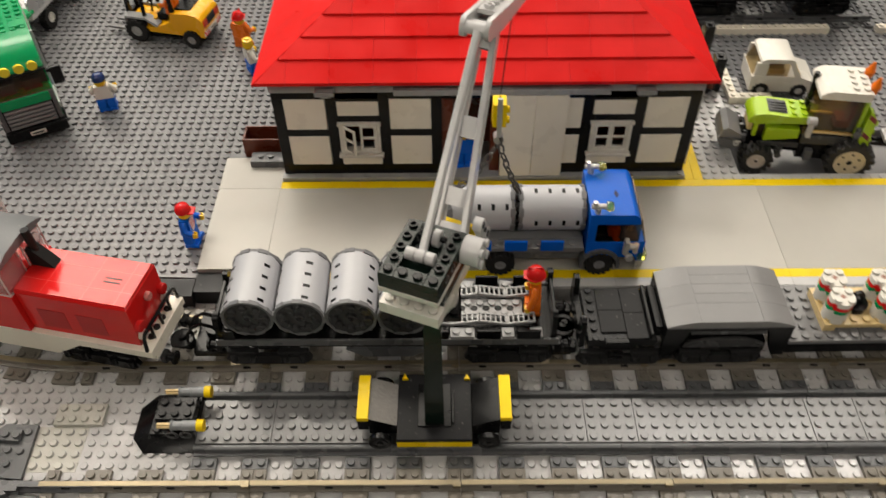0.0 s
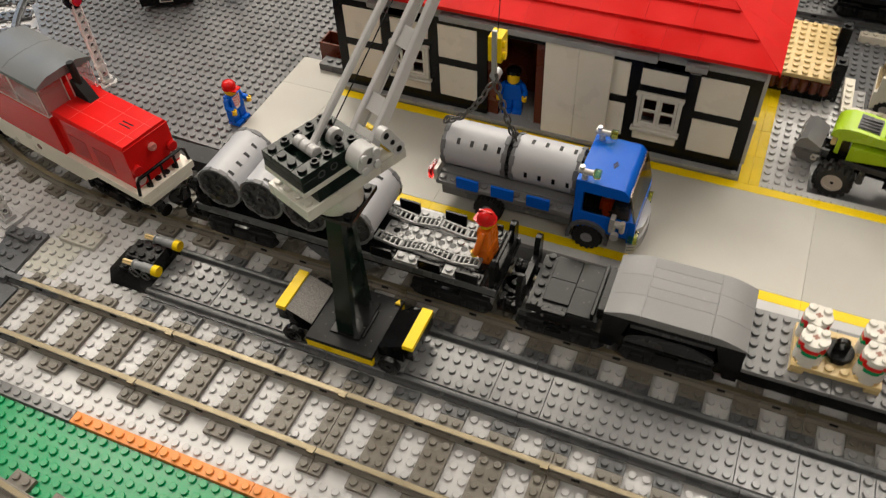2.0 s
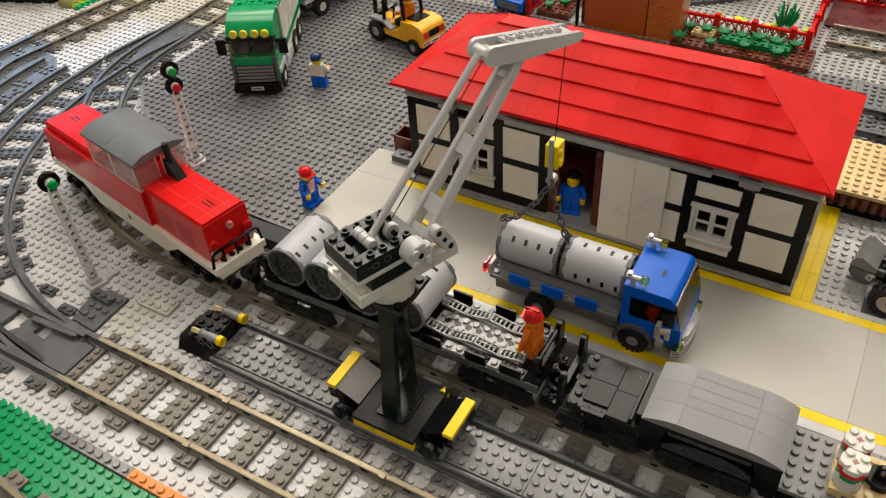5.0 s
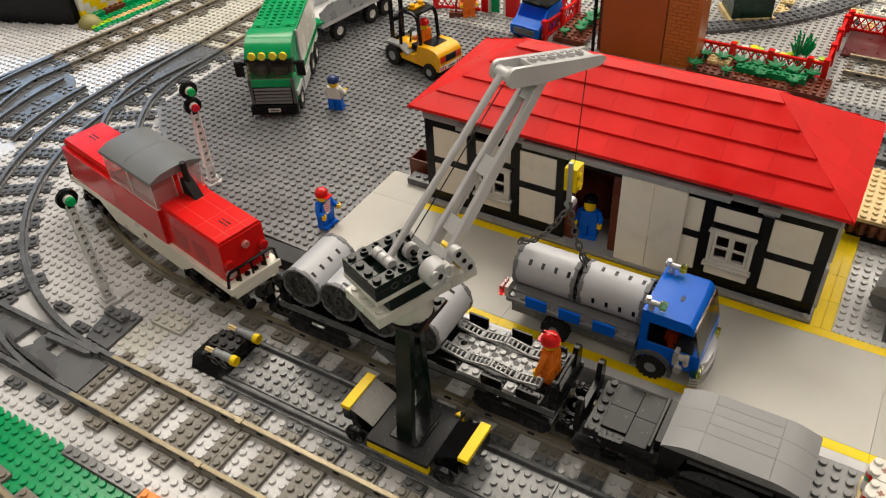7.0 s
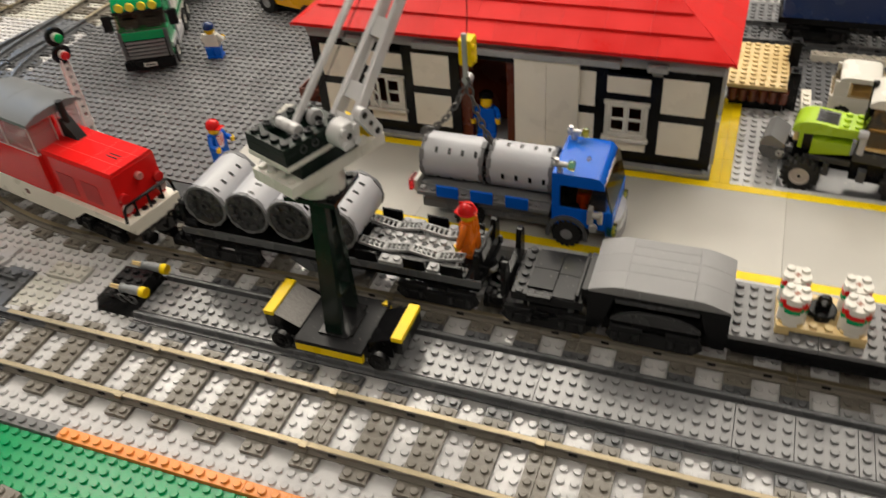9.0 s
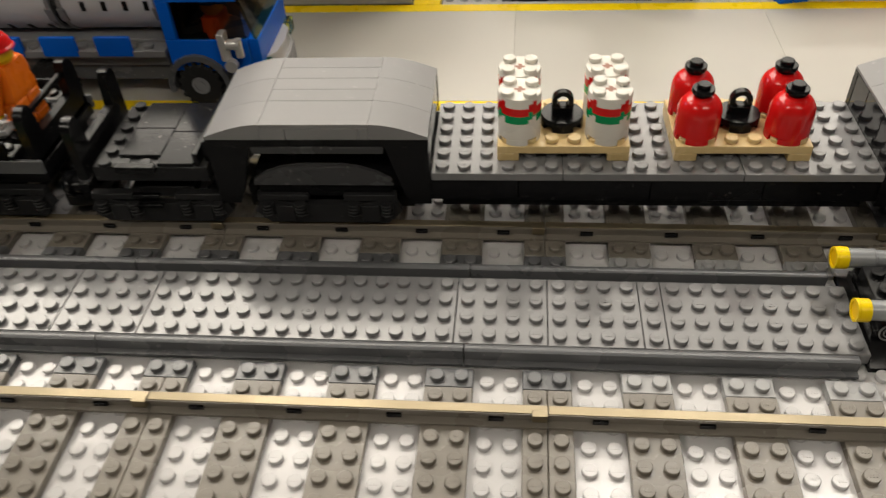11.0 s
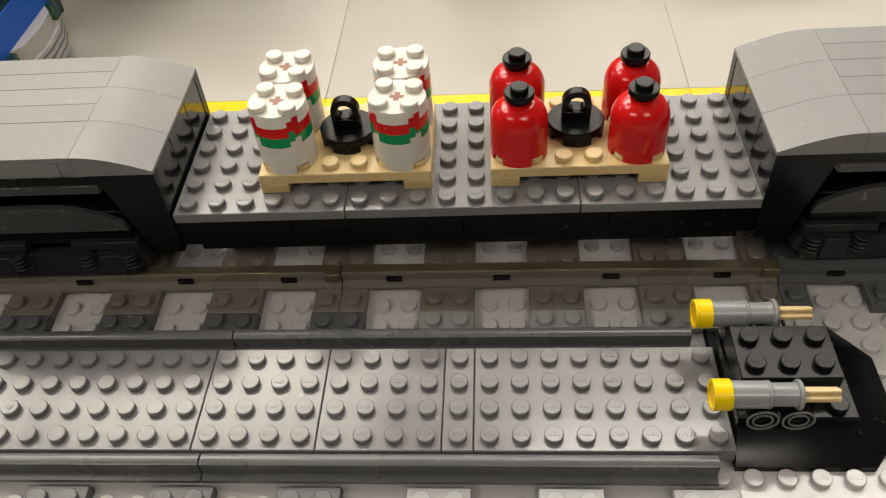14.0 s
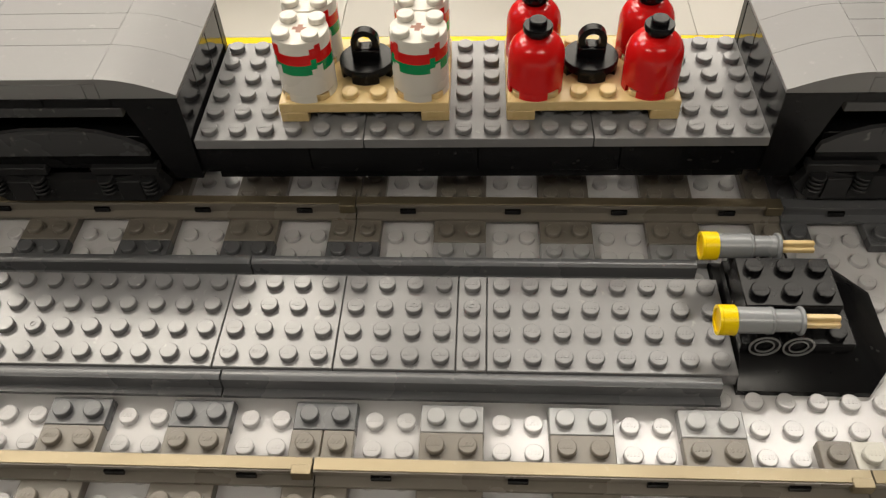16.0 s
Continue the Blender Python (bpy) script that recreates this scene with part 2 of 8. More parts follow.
# ---- geometry helpers, all in stud pitches ----
class Geo:
    def __init__(self):
        self.v, self.f, self.m, self.t = [], [], [], Matrix.Identity(4)

    def at(self, x=0, y=0, z=0, rx=0, ry=0, rz=0):
        self.t = pose(x, y, z, rx, ry, rz)
        return self

    def add(self, verts, faces, m=0):
        k = len(self.v)
        t = self.t
        self.v += [tuple(t @ Vector(p)) for p in verts]
        self.f += [[i + k for i in f] for f in faces]
        self.m += [m] * len(faces)
        return self

    def box(self, x0, x1, y0, y1, z0, z1, m=0, c=0.03):
        c = min(c, 0.3 * min(x1 - x0, y1 - y0, z1 - z0))
        cx, cy, cz = (x0 + x1) / 2, (y0 + y1) / 2, (z0 + z1) / 2
        hx, hy, hz = (x1 - x0) / 2, (y1 - y0) / 2, (z1 - z0) / 2
        v, idx = [], {}
        for sx in (-1, 1):
            for sy in (-1, 1):
                for sz in (-1, 1):
                    for a in range(3):
                        h = [hx - c, hy - c, hz - c]
                        h[a] += c
                        idx[sx, sy, sz, a] = len(v)
                        v.append((cx + sx * h[0], cy + sy * h[1], cz + sz * h[2]))
        f = []
        for a in range(3):
            b, d = (a + 1) % 3, (a + 2) % 3
            for s in (-1, 1):
                q = []
                for p, r in ((-1, -1), (1, -1), (1, 1), (-1, 1)):
                    k = [0, 0, 0]
                    k[a], k[b], k[d] = s, p, r
                    q.append(idx[(*k, a)])
                f.append(q if s > 0 else q[::-1])
            for p in (-1, 1):  # edges along axis a, between faces b and d
                for r in (-1, 1):
                    k0, k1 = [0, 0, 0], [0, 0, 0]
                    k0[a], k0[b], k0[d] = -1, p, r
                    k1[a], k1[b], k1[d] = 1, p, r
                    q = [idx[(*k0, b)], idx[(*k1, b)], idx[(*k1, d)], idx[(*k0, d)]]
                    f.append(q[::-1] if p * r > 0 else q)
        for k in ((x, y, z) for x in (-1, 1) for y in (-1, 1) for z in (-1, 1)):
            q = [idx[(*k, a)] for a in range(3)]
            f.append(q if k[0] * k[1] * k[2] > 0 else q[::-1])
        return self.add(v, f, m)

    def cyl(self, p0, p1, r, n=16, m=0, r1=None, ch=0.0):
        """A capped cylinder or cone from p0 to p1, with chamfered ends."""
        p0, p1 = Vector(p0), Vector(p1)
        r1 = r if r1 is None else r1
        w = (p1 - p0).normalized()
        a = w.orthogonal().normalized()
        b = w.cross(a)
        rings = [(p0, r), (p1, r1)] if not ch else [(p0, r - ch), (p0 + w * ch, r), (p1 - w * ch, r1), (p1, r1 - ch)]
        v = [p + (a * math.cos(6.28318 * i / n) + b * math.sin(6.28318 * i / n)) * q for p, q in rings for i in range(n)]
        f = []
        for k in range(len(rings) - 1):
            f += [[k * n + i, k * n + (i + 1) % n, (k + 1) * n + (i + 1) % n, (k + 1) * n + i] for i in range(n)]
        f += [list(range(n))[::-1], [(len(rings) - 1) * n + i for i in range(n)]]
        return self.add(v, f, m)

    def pipe(self, p0, p1, r, ri, n=20, m=0):
        """A hollow cylinder."""
        p0, p1 = Vector(p0), Vector(p1)
        w = (p1 - p0).normalized()
        a = w.orthogonal().normalized()
        b = w.cross(a)
        rings = [(p0, r), (p1, r), (p1, ri), (p0, ri)]
        v = [p + (a * math.cos(6.28318 * i / n) + b * math.sin(6.28318 * i / n)) * q for p, q in rings for i in range(n)]
        f = [[k * n + i, k * n + (i + 1) % n, (k + 1) % 4 * n + (i + 1) % n, (k + 1) % 4 * n + i] for k in range(4) for i in range(n)]
        return self.add(v, f, m)

    def lathe(self, place, profile, n=20, m=0):
        """Turns (radius, height) pairs about the z axis at place."""
        x, y, z = place
        v = [(x + r * math.cos(6.28318 * i / n), y + r * math.sin(6.28318 * i / n), z + h) for r, h in profile for i in range(n)]
        f = [[k * n + i, k * n + (i + 1) % n, (k + 1) * n + (i + 1) % n, (k + 1) * n + i] for k in range(len(profile) - 1) for i in range(n)]
        f += [list(range(n))[::-1], [(len(profile) - 1) * n + i for i in range(n)]]
        return self.add(v, f, m)

    def prism(self, pts, axis, a, b, m=0):
        """Extrudes a polygon along axis; pts are in the two other axes, in order (x, y, z)."""
        def put(p, w):
            return {"x": (w, p[0], p[1]), "y": (p[0], w, p[1]), "z": (p[0], p[1], w)}[axis]
        n = len(pts)
        area = sum(pts[i][0] * pts[(i + 1) % n][1] - pts[(i + 1) % n][0] * pts[i][1] for i in range(n))
        if (area < 0) != (axis == "y"):
            pts = pts[::-1]
        v = [put(p, a) for p in pts] + [put(p, b) for p in pts]
        f = [list(range(n))[::-1], [n + i for i in range(n)]]
        f += [[i, (i + 1) % n, n + (i + 1) % n, n + i] for i in range(n)]
        return self.add(v, f, m)

    def sweep(self, pts, r, n=8, m=0):
        """A round rod along points."""
        pts = [Vector(p) for p in pts]
        v, f, a = [], [], None
        for i, p in enumerate(pts):
            w = (pts[min(i + 1, len(pts) - 1)] - pts[max(i - 1, 0)]).normalized()
            a = w.orthogonal().normalized() if a is None else (a - w * a.dot(w)).normalized()
            b = w.cross(a)
            v += [p + (a * math.cos(6.28318 * k / n) + b * math.sin(6.28318 * k / n)) * r for k in range(n)]
        for i in range(len(pts) - 1):
            f += [[i * n + k, i * n + (k + 1) % n, (i + 1) * n + (k + 1) % n, (i + 1) * n + k] for k in range(n)]
        f += [list(range(n))[::-1], [(len(pts) - 1) * n + k for k in range(n)]]
        return self.add(v, f, m)

    def stud(self, x, y, z, m=0, n=14):
        return self.cyl((x, y, z - 0.01), (x, y, z + 0.21), 0.3, n, m, ch=0.03)

    def studs(self, x0, y0, nx, ny, z, m=0, n=14):
        for i in range(nx):
            for j in range(ny):
                self.stud(x0 + i + 0.5, y0 + j + 0.5, z, m, n)
        return self

    def marks(self, x, y, z, m=0):
        """Four small raised bars on the top of the stud at x, y, its foot at z."""
        for k, w in ((-0.165, 0.022), (-0.062, 0.034), (0.055, 0.038), (0.165, 0.034)):
            a, b, d = x + k - w, x + k + w, 0.075
            lean = 0.03
            v = [(a - lean, y - d, z + 0.205), (b - lean, y - d, z + 0.205), (b + lean, y + d, z + 0.205), (a + lean, y + d, z + 0.205)]
            v += [(px * 0.75 + (x + k) * 0.25, py * 0.85 + y * 0.15, z + 0.222) for px, py, _ in v]
            self.add(v, [[4, 5, 6, 7], [0, 1, 5, 4], [1, 2, 6, 5], [2, 3, 7, 6], [3, 0, 4, 7]], m)
        return self

    def plate(self, x, y, z, nx, ny, h=0.4, m=0, n=14):
        """A studded plate or brick, its lower corner at x, y, z."""
        self.box(x + 0.012, x + nx - 0.012, y + 0.012, y + ny - 0.012, z, z + h, m)
        return self.studs(x, y, nx, ny, z + h, m, n)

    def mesh(self, name, mats):
        me = bpy.data.meshes.new(name)
        v = np.array(self.v, dtype=float) * S
        me.from_pydata(v.tolist(), [], self.f)
        for m in mats if isinstance(mats, (list, tuple)) else [mats]:
            me.materials.append(m)
        me.polygons.foreach_set("material_index", self.m)
        me.polygons.foreach_set("use_smooth", [True] * len(self.f))
        me.set_sharp_from_angle(angle=radians(38))
        return me


def solid(name, geo, mats, label="", category="", group="", kind=""):
    """A top-level thing of one mesh."""
    return tagged(new(name, geo.mesh(name, mats)), label, category, group, kind)


def thing(name, x, y, z, rz, label, category, group="", kind=""):
    """The Empty at a thing's base; its parts are built round it."""
    ob = new(name)
    ob.empty_display_size = 0.01
    ob.matrix_basis = pose(x * S, y * S, z * S, 0, 0, rz)
    return tagged(ob, label, category, group, kind)


def part(name, geo, mats, parent, label="", kind=""):
    me = geo.mesh(name, mats) if isinstance(geo, Geo) else geo
    ob = new(name, me)
    ob.parent = parent
    ob.visible_shadow = mats not in (CLEAR, SMOKE, TRACGLASS)
    return tagged(ob, label, "", "", kind)


def piece(name, me, parent, x=0, y=0, z=0, rz=0):
    """A further object on shared mesh data."""
    ob = new(name, me)
    ob.parent = parent
    ob.matrix_basis = pose(x * S, y * S, z * S, 0, 0, rz)
    return ob


# ---- the room and the table ----
def room():
    x0, x1, y0, y1, z0, z1 = -460, 440, -420, 480, -100, 205
    solid("floor", Geo().box(x0, x1, y0, y1, z0 - 4, z0), CARPET, "dark grey carpet floor of the room", "floor", kind="structure")
    solid("ceiling", Geo().box(x0, x1, y0, y1, z1, z1 + 4), CEILPAINT, "white painted ceiling of the room", "ceiling", kind="structure")
    for name, b in (("wall_south", (x0, x1, y0 - 8, y0)), ("wall_north", (x0, x1, y1, y1 + 8)), ("wall_west", (x0 - 8, x0, y0, y1)), ("wall_east", (x1, x1 + 8, y0, y1))):
        solid(name, Geo().box(*b, z0, z1), WALLPAINT, "beige painted wall of the exhibition room", "wall", kind="structure")
    solid("display_table", Geo().box(-175, 165, -60, 185, -8, -0.45).box(-165, 155, -50, 175, z0, -8), plain("table_cloth", (0.05, 0.05, 0.06)), "dark cloth-covered display table under the layout", "table")


room()

STUD_CACHE = {}


def stud_field(geo, spots, z, m=0, n=10):
    """Many studs at once on the points given."""
    if n not in STUD_CACHE:
        g = Geo().cyl((0, 0, -0.01), (0, 0, 0.21), 0.3, n, ch=0.03)
        STUD_CACHE[n] = (np.array(g.v), g.f)
    v, f = STUD_CACHE[n]
    base, step = len(geo.v), len(v)
    for k, (x, y) in enumerate(spots):
        geo.v += (v + (x, y, z)).tolist()
        o = base + k * step
        geo.f += [[i + o for i in q] for q in f]
        geo.m += [m] * len(f)
    return geo


def grid(x0, x1, y0, y1, keep=None):
    return [(x + 0.5, y + 0.5) for x in np.arange(x0, x1 - 0.5) for y in np.arange(y0, y1 - 0.5) if keep is None or keep(x + 0.5, y + 0.5)]


def lay(name, base, studs, mat, label):
    """A baseplate with its many moulded studs."""
    ob = solid(name, base, mat, label, "baseplate", kind="structure")
    part("studs", studs, mat, ob, "", "stuff")


ZB = 1.7  # height of the raised baseplates behind the tracks
XO = -0.65  # where the stud grid of the front plates lies

# light grey baseplates under the tracks, and on towards the far edge
g = Geo()
stud_field(g, grid(-100 + XO + 0.04, 46, -3, 0), 0, n=14)
stud_field(g, grid(-10 + XO + 1, 40, -10, -3), 0, n=14)
stud_field(g, grid(-64 + XO + 0.04, 46, 1, 9), 0, n=14)
stud_field(g, grid(-78 + XO + 0.04, -47, 9, 26), 0, n=14)
stud_field(g, grid(-46 + XO + 0.04, 46, 15, 17), 0, n=12)
stud_field(g, grid(-46 + XO + 0.04, 46, 18, 22), 0, n=10)
stud_field(g, grid(17 + XO + 0.04, 46, 9, 15), 0, n=14)
stud_field(g, grid(-100 + XO + 0.04, -79, -3, 40), 0, n=10)
stud_field(g, grid(-140 + XO + 0.04, -88, 26, 108, lambda x, y: (y > 40 or x < -101) and x < -89 - max(0, 41 - y) and not (x > -110 and y > 60)), 0, n=8)
for px, py in grid(-8 + XO + 0.04, 34, 1, 9) + grid(17 + XO + 0.04, 34, 9, 15):
    g.marks(px, py, 0)
lay("ground", Geo().box(-170, 160, -55, 180, -0.4, 0), g, LGREY, "light grey studded baseplates under the railway")

# an older, yellower plate towards the far edge
g = Geo()
stud_field(g, grid(-109.65, -88.7, 60, 104), 0.04, n=8)
lay("old_ground", Geo().box(-109.65, -88.6, 60, 112, -0.2, 0.04), g, CREAM, "yellowed light grey studded baseplate by the far edge")

# cream plates beside the points
solid("plate", Geo().plate(-59.65, 12, 0, 4, 2, 0.4), CREAM, "yellowed grey small studded plate beside the points", "plate")
solid("plate", Geo().box(-63.6, -56.7, 7.99, 12, 0, 0.05).studs(-63.65, 8, 7, 4, 0.05), CREAM, "yellowed light grey thin baseplate beside the points", "baseplate")

# green lawn plates, with a kerb of small plates
b, g = Geo().box(-120, -54.65, -40, -2.2, 0.0, 0.1).box(-54.65, -10, -40, -3.12, 0.0, 0.1), Geo()
stud_field(g, grid(-78.65, -20, -14, -3), 0.1, n=14)
stud_field(g, grid(-19.65, -10, -8, -3.2), 0.1, n=14)
stud_field(g, grid(-78.65, -55, -3.2, -2.2), 0.1, n=14)
lay("lawn", b, g, GREEN, "bright green studded baseplates in front of the tracks")
for x, nx, mat, word in ((-54.65, 9, BGREY, "dark grey"), (-45.65, 8, PEACH, "light orange"), (-37.65, 8, PEACH, "light orange"), (-29.65, 7, PEACH, "light orange"), (-22.65, 10, BGREY, "dark grey"), (-12.65, 4, BGREY, "dark grey")):
    solid("edging_plate", Geo().plate(x, -3.1, 0.0, nx, 1, 0.42), mat, word + " one-stud-wide plate edging the green lawn", "plate", "lawn edging")

# the raised dark baseplates round the station
edge = [(-50.7, 26.6), (-50.7, 82), (-88.5, 82), (-88.5, 41.5), (-83, 37.0), (-74, 32.2), (-65.5, 28.9), (-58.4, 26.9)]


def in_yard(x, y):
    if y > 81.5 or x < -88:
        return False
    k = [(-50.7, 26.6), (-58.4, 26.9), (-65.5, 28.9), (-74, 32.2), (-83, 37.0), (-88.5, 41.5)]
    for (xa, ya), (xb, yb) in zip(k, k[1:]):
        if xb <= x <= xa:
            return y > ya + (yb - ya) * (x - xa) / (xb - xa) + 0.5
    return x > -50.7 and y > 43.5


b, g = Geo().prism(edge, "z", 0, ZB).box(-50.7, -44.2, 43, 82, 0, ZB).box(-44.2, -4.02, 57.5, 82, 0, ZB), Geo()
stud_field(g, grid(-88.5, -44.2, 27, 58, in_yard), ZB, n=12)
stud_field(g, grid(-88.5, -44.2, 58, 82, in_yard), ZB, n=8)
stud_field(g, grid(-44.5, -4, 60, 82), ZB, n=6)
lay("yard", b, g, YARDGREY, "dark grey raised studded baseplates of the goods yard")

b, g = Geo().box(-1.48, 60, 39.22, 40.4, 0, ZB).box(-1.48, 2.6, 40.4, 57.42, 0, ZB).box(2.6, 6.48, 47.4, 57.42, 0, ZB), Geo()
stud_field(g, grid(-1.5, 34, 39.2, 40.4), ZB, n=12)
stud_field(g, grid(-1.5, 6.5, 40.2, 57.4, lambda x, y: x < 2.4 or y > 47.6), ZB, n=12)
lay("side_yard", b, g, LGREY, "light grey raised studded baseplates beside the station")
b, g = Geo().box(6.5, 60, 47.4, 57.42, 0, ZB).box(-4, 60, 57.44, 81.98, 0, ZB), Geo()
stud_field(g, grid(6.5, 34, 47.6, 57.4), ZB, n=12)
stud_field(g, grid(-3.5, 34, 57.5, 82), ZB, n=8)
lay("back_yard", b, g, YARDGREY, "dark grey raised studded baseplates behind the tractor")

solid("road", Geo().box(2.6, 60, 40.4, 47.4, 0, 0.5), BGREY, "smooth dark grey sunken road plate beside the station", "road", kind="structure")
b, g = Geo().box(-88.5, 60, 82, 150, 0, ZB), Geo()
stud_field(g, grid(-88, 34, 82, 122), ZB, n=6)
lay("far_yard", b, g, FARGREY, "light grey studded baseplates behind the station")

# dark edging between the loco track and the raised plates
solid("edging_plate", Geo().box(-58.2, -50.72, 24.4, 26.55, 0, 1.66), BOGIE, "blackish grey edging strip beside the platform end", "plate")
solid("edging_plate", Geo().box(-50.68, -44.45, 24.9, 27.26, 0, 1.66), BOGIE, "blackish grey edging strip beside the platform end", "plate")

# ---- the platform ----
platform = thing("platform", 0, 0, 0, 0, "pale grey tiled station platform edged in yellow", "platform", kind="structure")
g = Geo().box(-50.7, -44.4, 27.3, 39.2, 0, 1.7).box(-44.4, 62, 25.0, 39.2, 0, 1.7).box(-50.7, -44.25, 39.2, 43, 0, 1.7).box(-44.25, -1.5, 39.2, 57.4, 0, 1.7)
part("platform_base", g, MGREY, platform)


def slab(x0, x1, y0, y1, mat, name):
    part(name, Geo().box(x0 + 0.004, x1 - 0.004, y0 + 0.004, y1 - 0.004, 1.7, 2.1, 0, 0.018), mat, platform)


xs = [-50.7, -44.4, -28.4, -12.4, 3.6, 19.6, 35.6, 51.6, 62]
for a, b in zip(xs, xs[1:]):
    slab(a, b, 27.0 if a > -50 else 27.3, 38.2, TILE, "tile")
slab(-50.7, -44.4, 38.2, 43, TILE, "tile")
for k in range(13):
    x = -44.4 + 8 * k
    slab(x, x + 8, 26, 27, YELLOW, "edge_tile")
    slab(x, x + 8, 38.2, 39.2, YELLOW, "edge_tile")
    slab(x, x + 8, 25, 26, LGREY, "kerb_tile")
for y in (39.2, 43.2, 47.2, 51.2):
    slab(-3.35, -2.42, y, y + 4, YELLOW, "edge_tile")
    slab(-2.42, -1.5, y, y + 4, YELLOW, "edge_tile")


# ---- railway track ----
RAIL = [(-0.42, 0.38), (0.42, 0.38), (0.42, 0.52), (0.14, 0.60), (0.14, 0.86), (0.24, 0.92), (0.24, 1.06), (-0.24, 1.06), (-0.24, 0.92), (-0.14, 0.86), (-0.14, 0.60), (-0.42, 0.52)]


def rail_geo(length, y, cap=True):
    g = Geo().prism([(y + a, b) for a, b in RAIL], "x", 0.02, length - 0.02, 0)
    if cap:
        g.box(0.02, length - 0.02, y - 0.2, y + 0.2, 1.055, 1.1, 1, 0.015)
    for k in range(int(length / 4)):  # clip slots in the web
        for s in (-1, 1):
            g.box(4 * k + 1.7, 4 * k + 2.3, y + s * 0.25 - 0.05, y + s * 0.25 + 0.05, 0.66, 0.86, 2, 0.005)
    if cap:  # joint clip on the rail end
        g.box(length - 0.62, length - 0.02, y - 0.36, y - 0.05, 0.74, 1.125, 1, 0.02)
    return g


def tie_geo(nx, z=0.0):
    g = Geo().box(0.015, nx - 0.015, -4, 4, z, 0.4, 0, 0.03)
    for j in (-3.5, -1.5, -0.5, 0.5, 1.5, 3.5):
        for i in range(nx):
            g.stud(i + 0.5, j, 0.4).marks(i + 0.5, j, 0.4)
    return g


def straight_track(mats, tie_mat, label):
    body, cap = mats
    ob = thing("train_track", 0, 0, 0, 0, label, "train track", "straight track pieces")
    for y in (-2.5, 2.5):
        part("rail", rail_geo(16, y, cap is not None), [body, cap or body, BLACK], ob)
    half, full = tie_geo(1).mesh("tie", tie_mat), tie_geo(2).mesh("tie", tie_mat)
    for x in (0, 15):
        piece("tie", half, ob, x)
    for x in (3, 7, 11):
        piece("tie", full, ob, x)
    return ob


brass = straight_track((OLDGREY, BRASS), OLDGREY, "old brownish grey straight track with brass-topped rails")
brass.matrix_basis = pose(5.35 * S, 4 * S, 0)
for k in (-1, -2, -3, -4):
    copy_thing(brass, pose((5.35 + 16 * k) * S, 4 * S, 0))
pale = straight_track((OLDGREY, BRASS), CREAM, "straight track with pale grey sleepers and brass-topped rails")
pale.matrix_basis = pose(21.35 * S, 4 * S, 0)
copy_thing(pale, pose(37.35 * S, 4 * S, 0))
for k in (0, -1, -2, -3, -4):
    copy_thing(brass, pose((5.35 + 16 * k) * S, 20 * S, 0))
dark = straight_track((DGREY, None), DGREY, "dark grey straight plastic track")
dark.matrix_basis = pose(21.35 * S, 20 * S, 0)
copy_thing(dark, pose(37.35 * S, 20 * S, 0))
copy_thing(brass, pose(-34 * S, -13.0 * S, 0.1 * S, 0, 0, -6))
copy_thing(brass, pose(-49.9 * S, -11.3 * S, 0.1 * S, 0, 0, -6))
copy_thing(brass, pose(-65.8 * S, -9.6 * S, 0.1 * S, 0, 0, -6))
for k in range(4):
    copy_thing(brass, pose((-114.2 + 2.4 * k) * S, (46.5 + 15.82 * k) * S, 0, 0, 0, 81.4))
for k in range(3):
    copy_thing(brass, pose(-96.1 * S, (60 + 16 * k) * S, 0, 0, 0, 90))
copy_thing(dark, pose(-116.6 * S, 30.7 * S, 0, 0, 0, 81.4))


def curved_track(mats, label, radius=40.0, turn=22.5):
    """Starts at the origin towards -x and bends to +y."""
    body, cap = mats
    ob = thing("curved_track", 0, 0, 0, 0, label, "train track", "curved track pieces")
    n = 10
    for off in (-2.5, 2.5):
        for names, shape, mat in (("rail", RAIL, body), ("rail_cap", [(-0.2, 1.055), (0.2, 1.055), (0.2, 1.1), (-0.2, 1.1)], cap)):
            if mat is None:
                continue
            g, k = Geo(), len(shape)
            v = []
            for i in range(n + 1):
                a = radians(turn) * (0.004 + 0.992 * i / n)
                for p, z in shape:
                    r = radius - off - p
                    v.append((-r * math.sin(a), radius - r * math.cos(a), z))
            f = [[i * k + j, (i + 1) * k + j, (i + 1) * k + (j + 1) % k, i * k + (j + 1) % k] for i in range(n) for j in range(k)]
            f += [list(range(k)), [n * k + j for j in range(k)][::-1]]
            part(names, g.add(v, f), mat, ob)
    tie = tie_geo(2).mesh("tie", body)
    for k in range(4):
        a = turn * (k + 0.5) / 4
        t = pose(0, radius * S, 0) @ pose(0, 0, 0, 0, 0, -a) @ pose(-1 * S, -radius * S, 0)
        p = new("tie", tie)
        p.parent, p.matrix_basis = ob, t
    return ob


bend = curved_track((DGREY, None), "dark grey curved plastic track with studded sleepers")
old_bend = curved_track((OLDGREY, BRASS), "old brownish grey curved track with brass-topped rails")


def turn_pose(cx, cy, deg):
    a = radians(deg)
    return pose((cx - 40 * math.sin(a)) * S, (cy - 40 * math.cos(a)) * S, 0, 0, 0, -deg)


old_bend.matrix_basis = turn_pose(-58, 60, 0)
copy_thing(old_bend, turn_pose(-58, 60, 22.5))
bend.matrix_basis = pose(-104.0 * S, 27.0 * S, 0, 0, 0, -70)


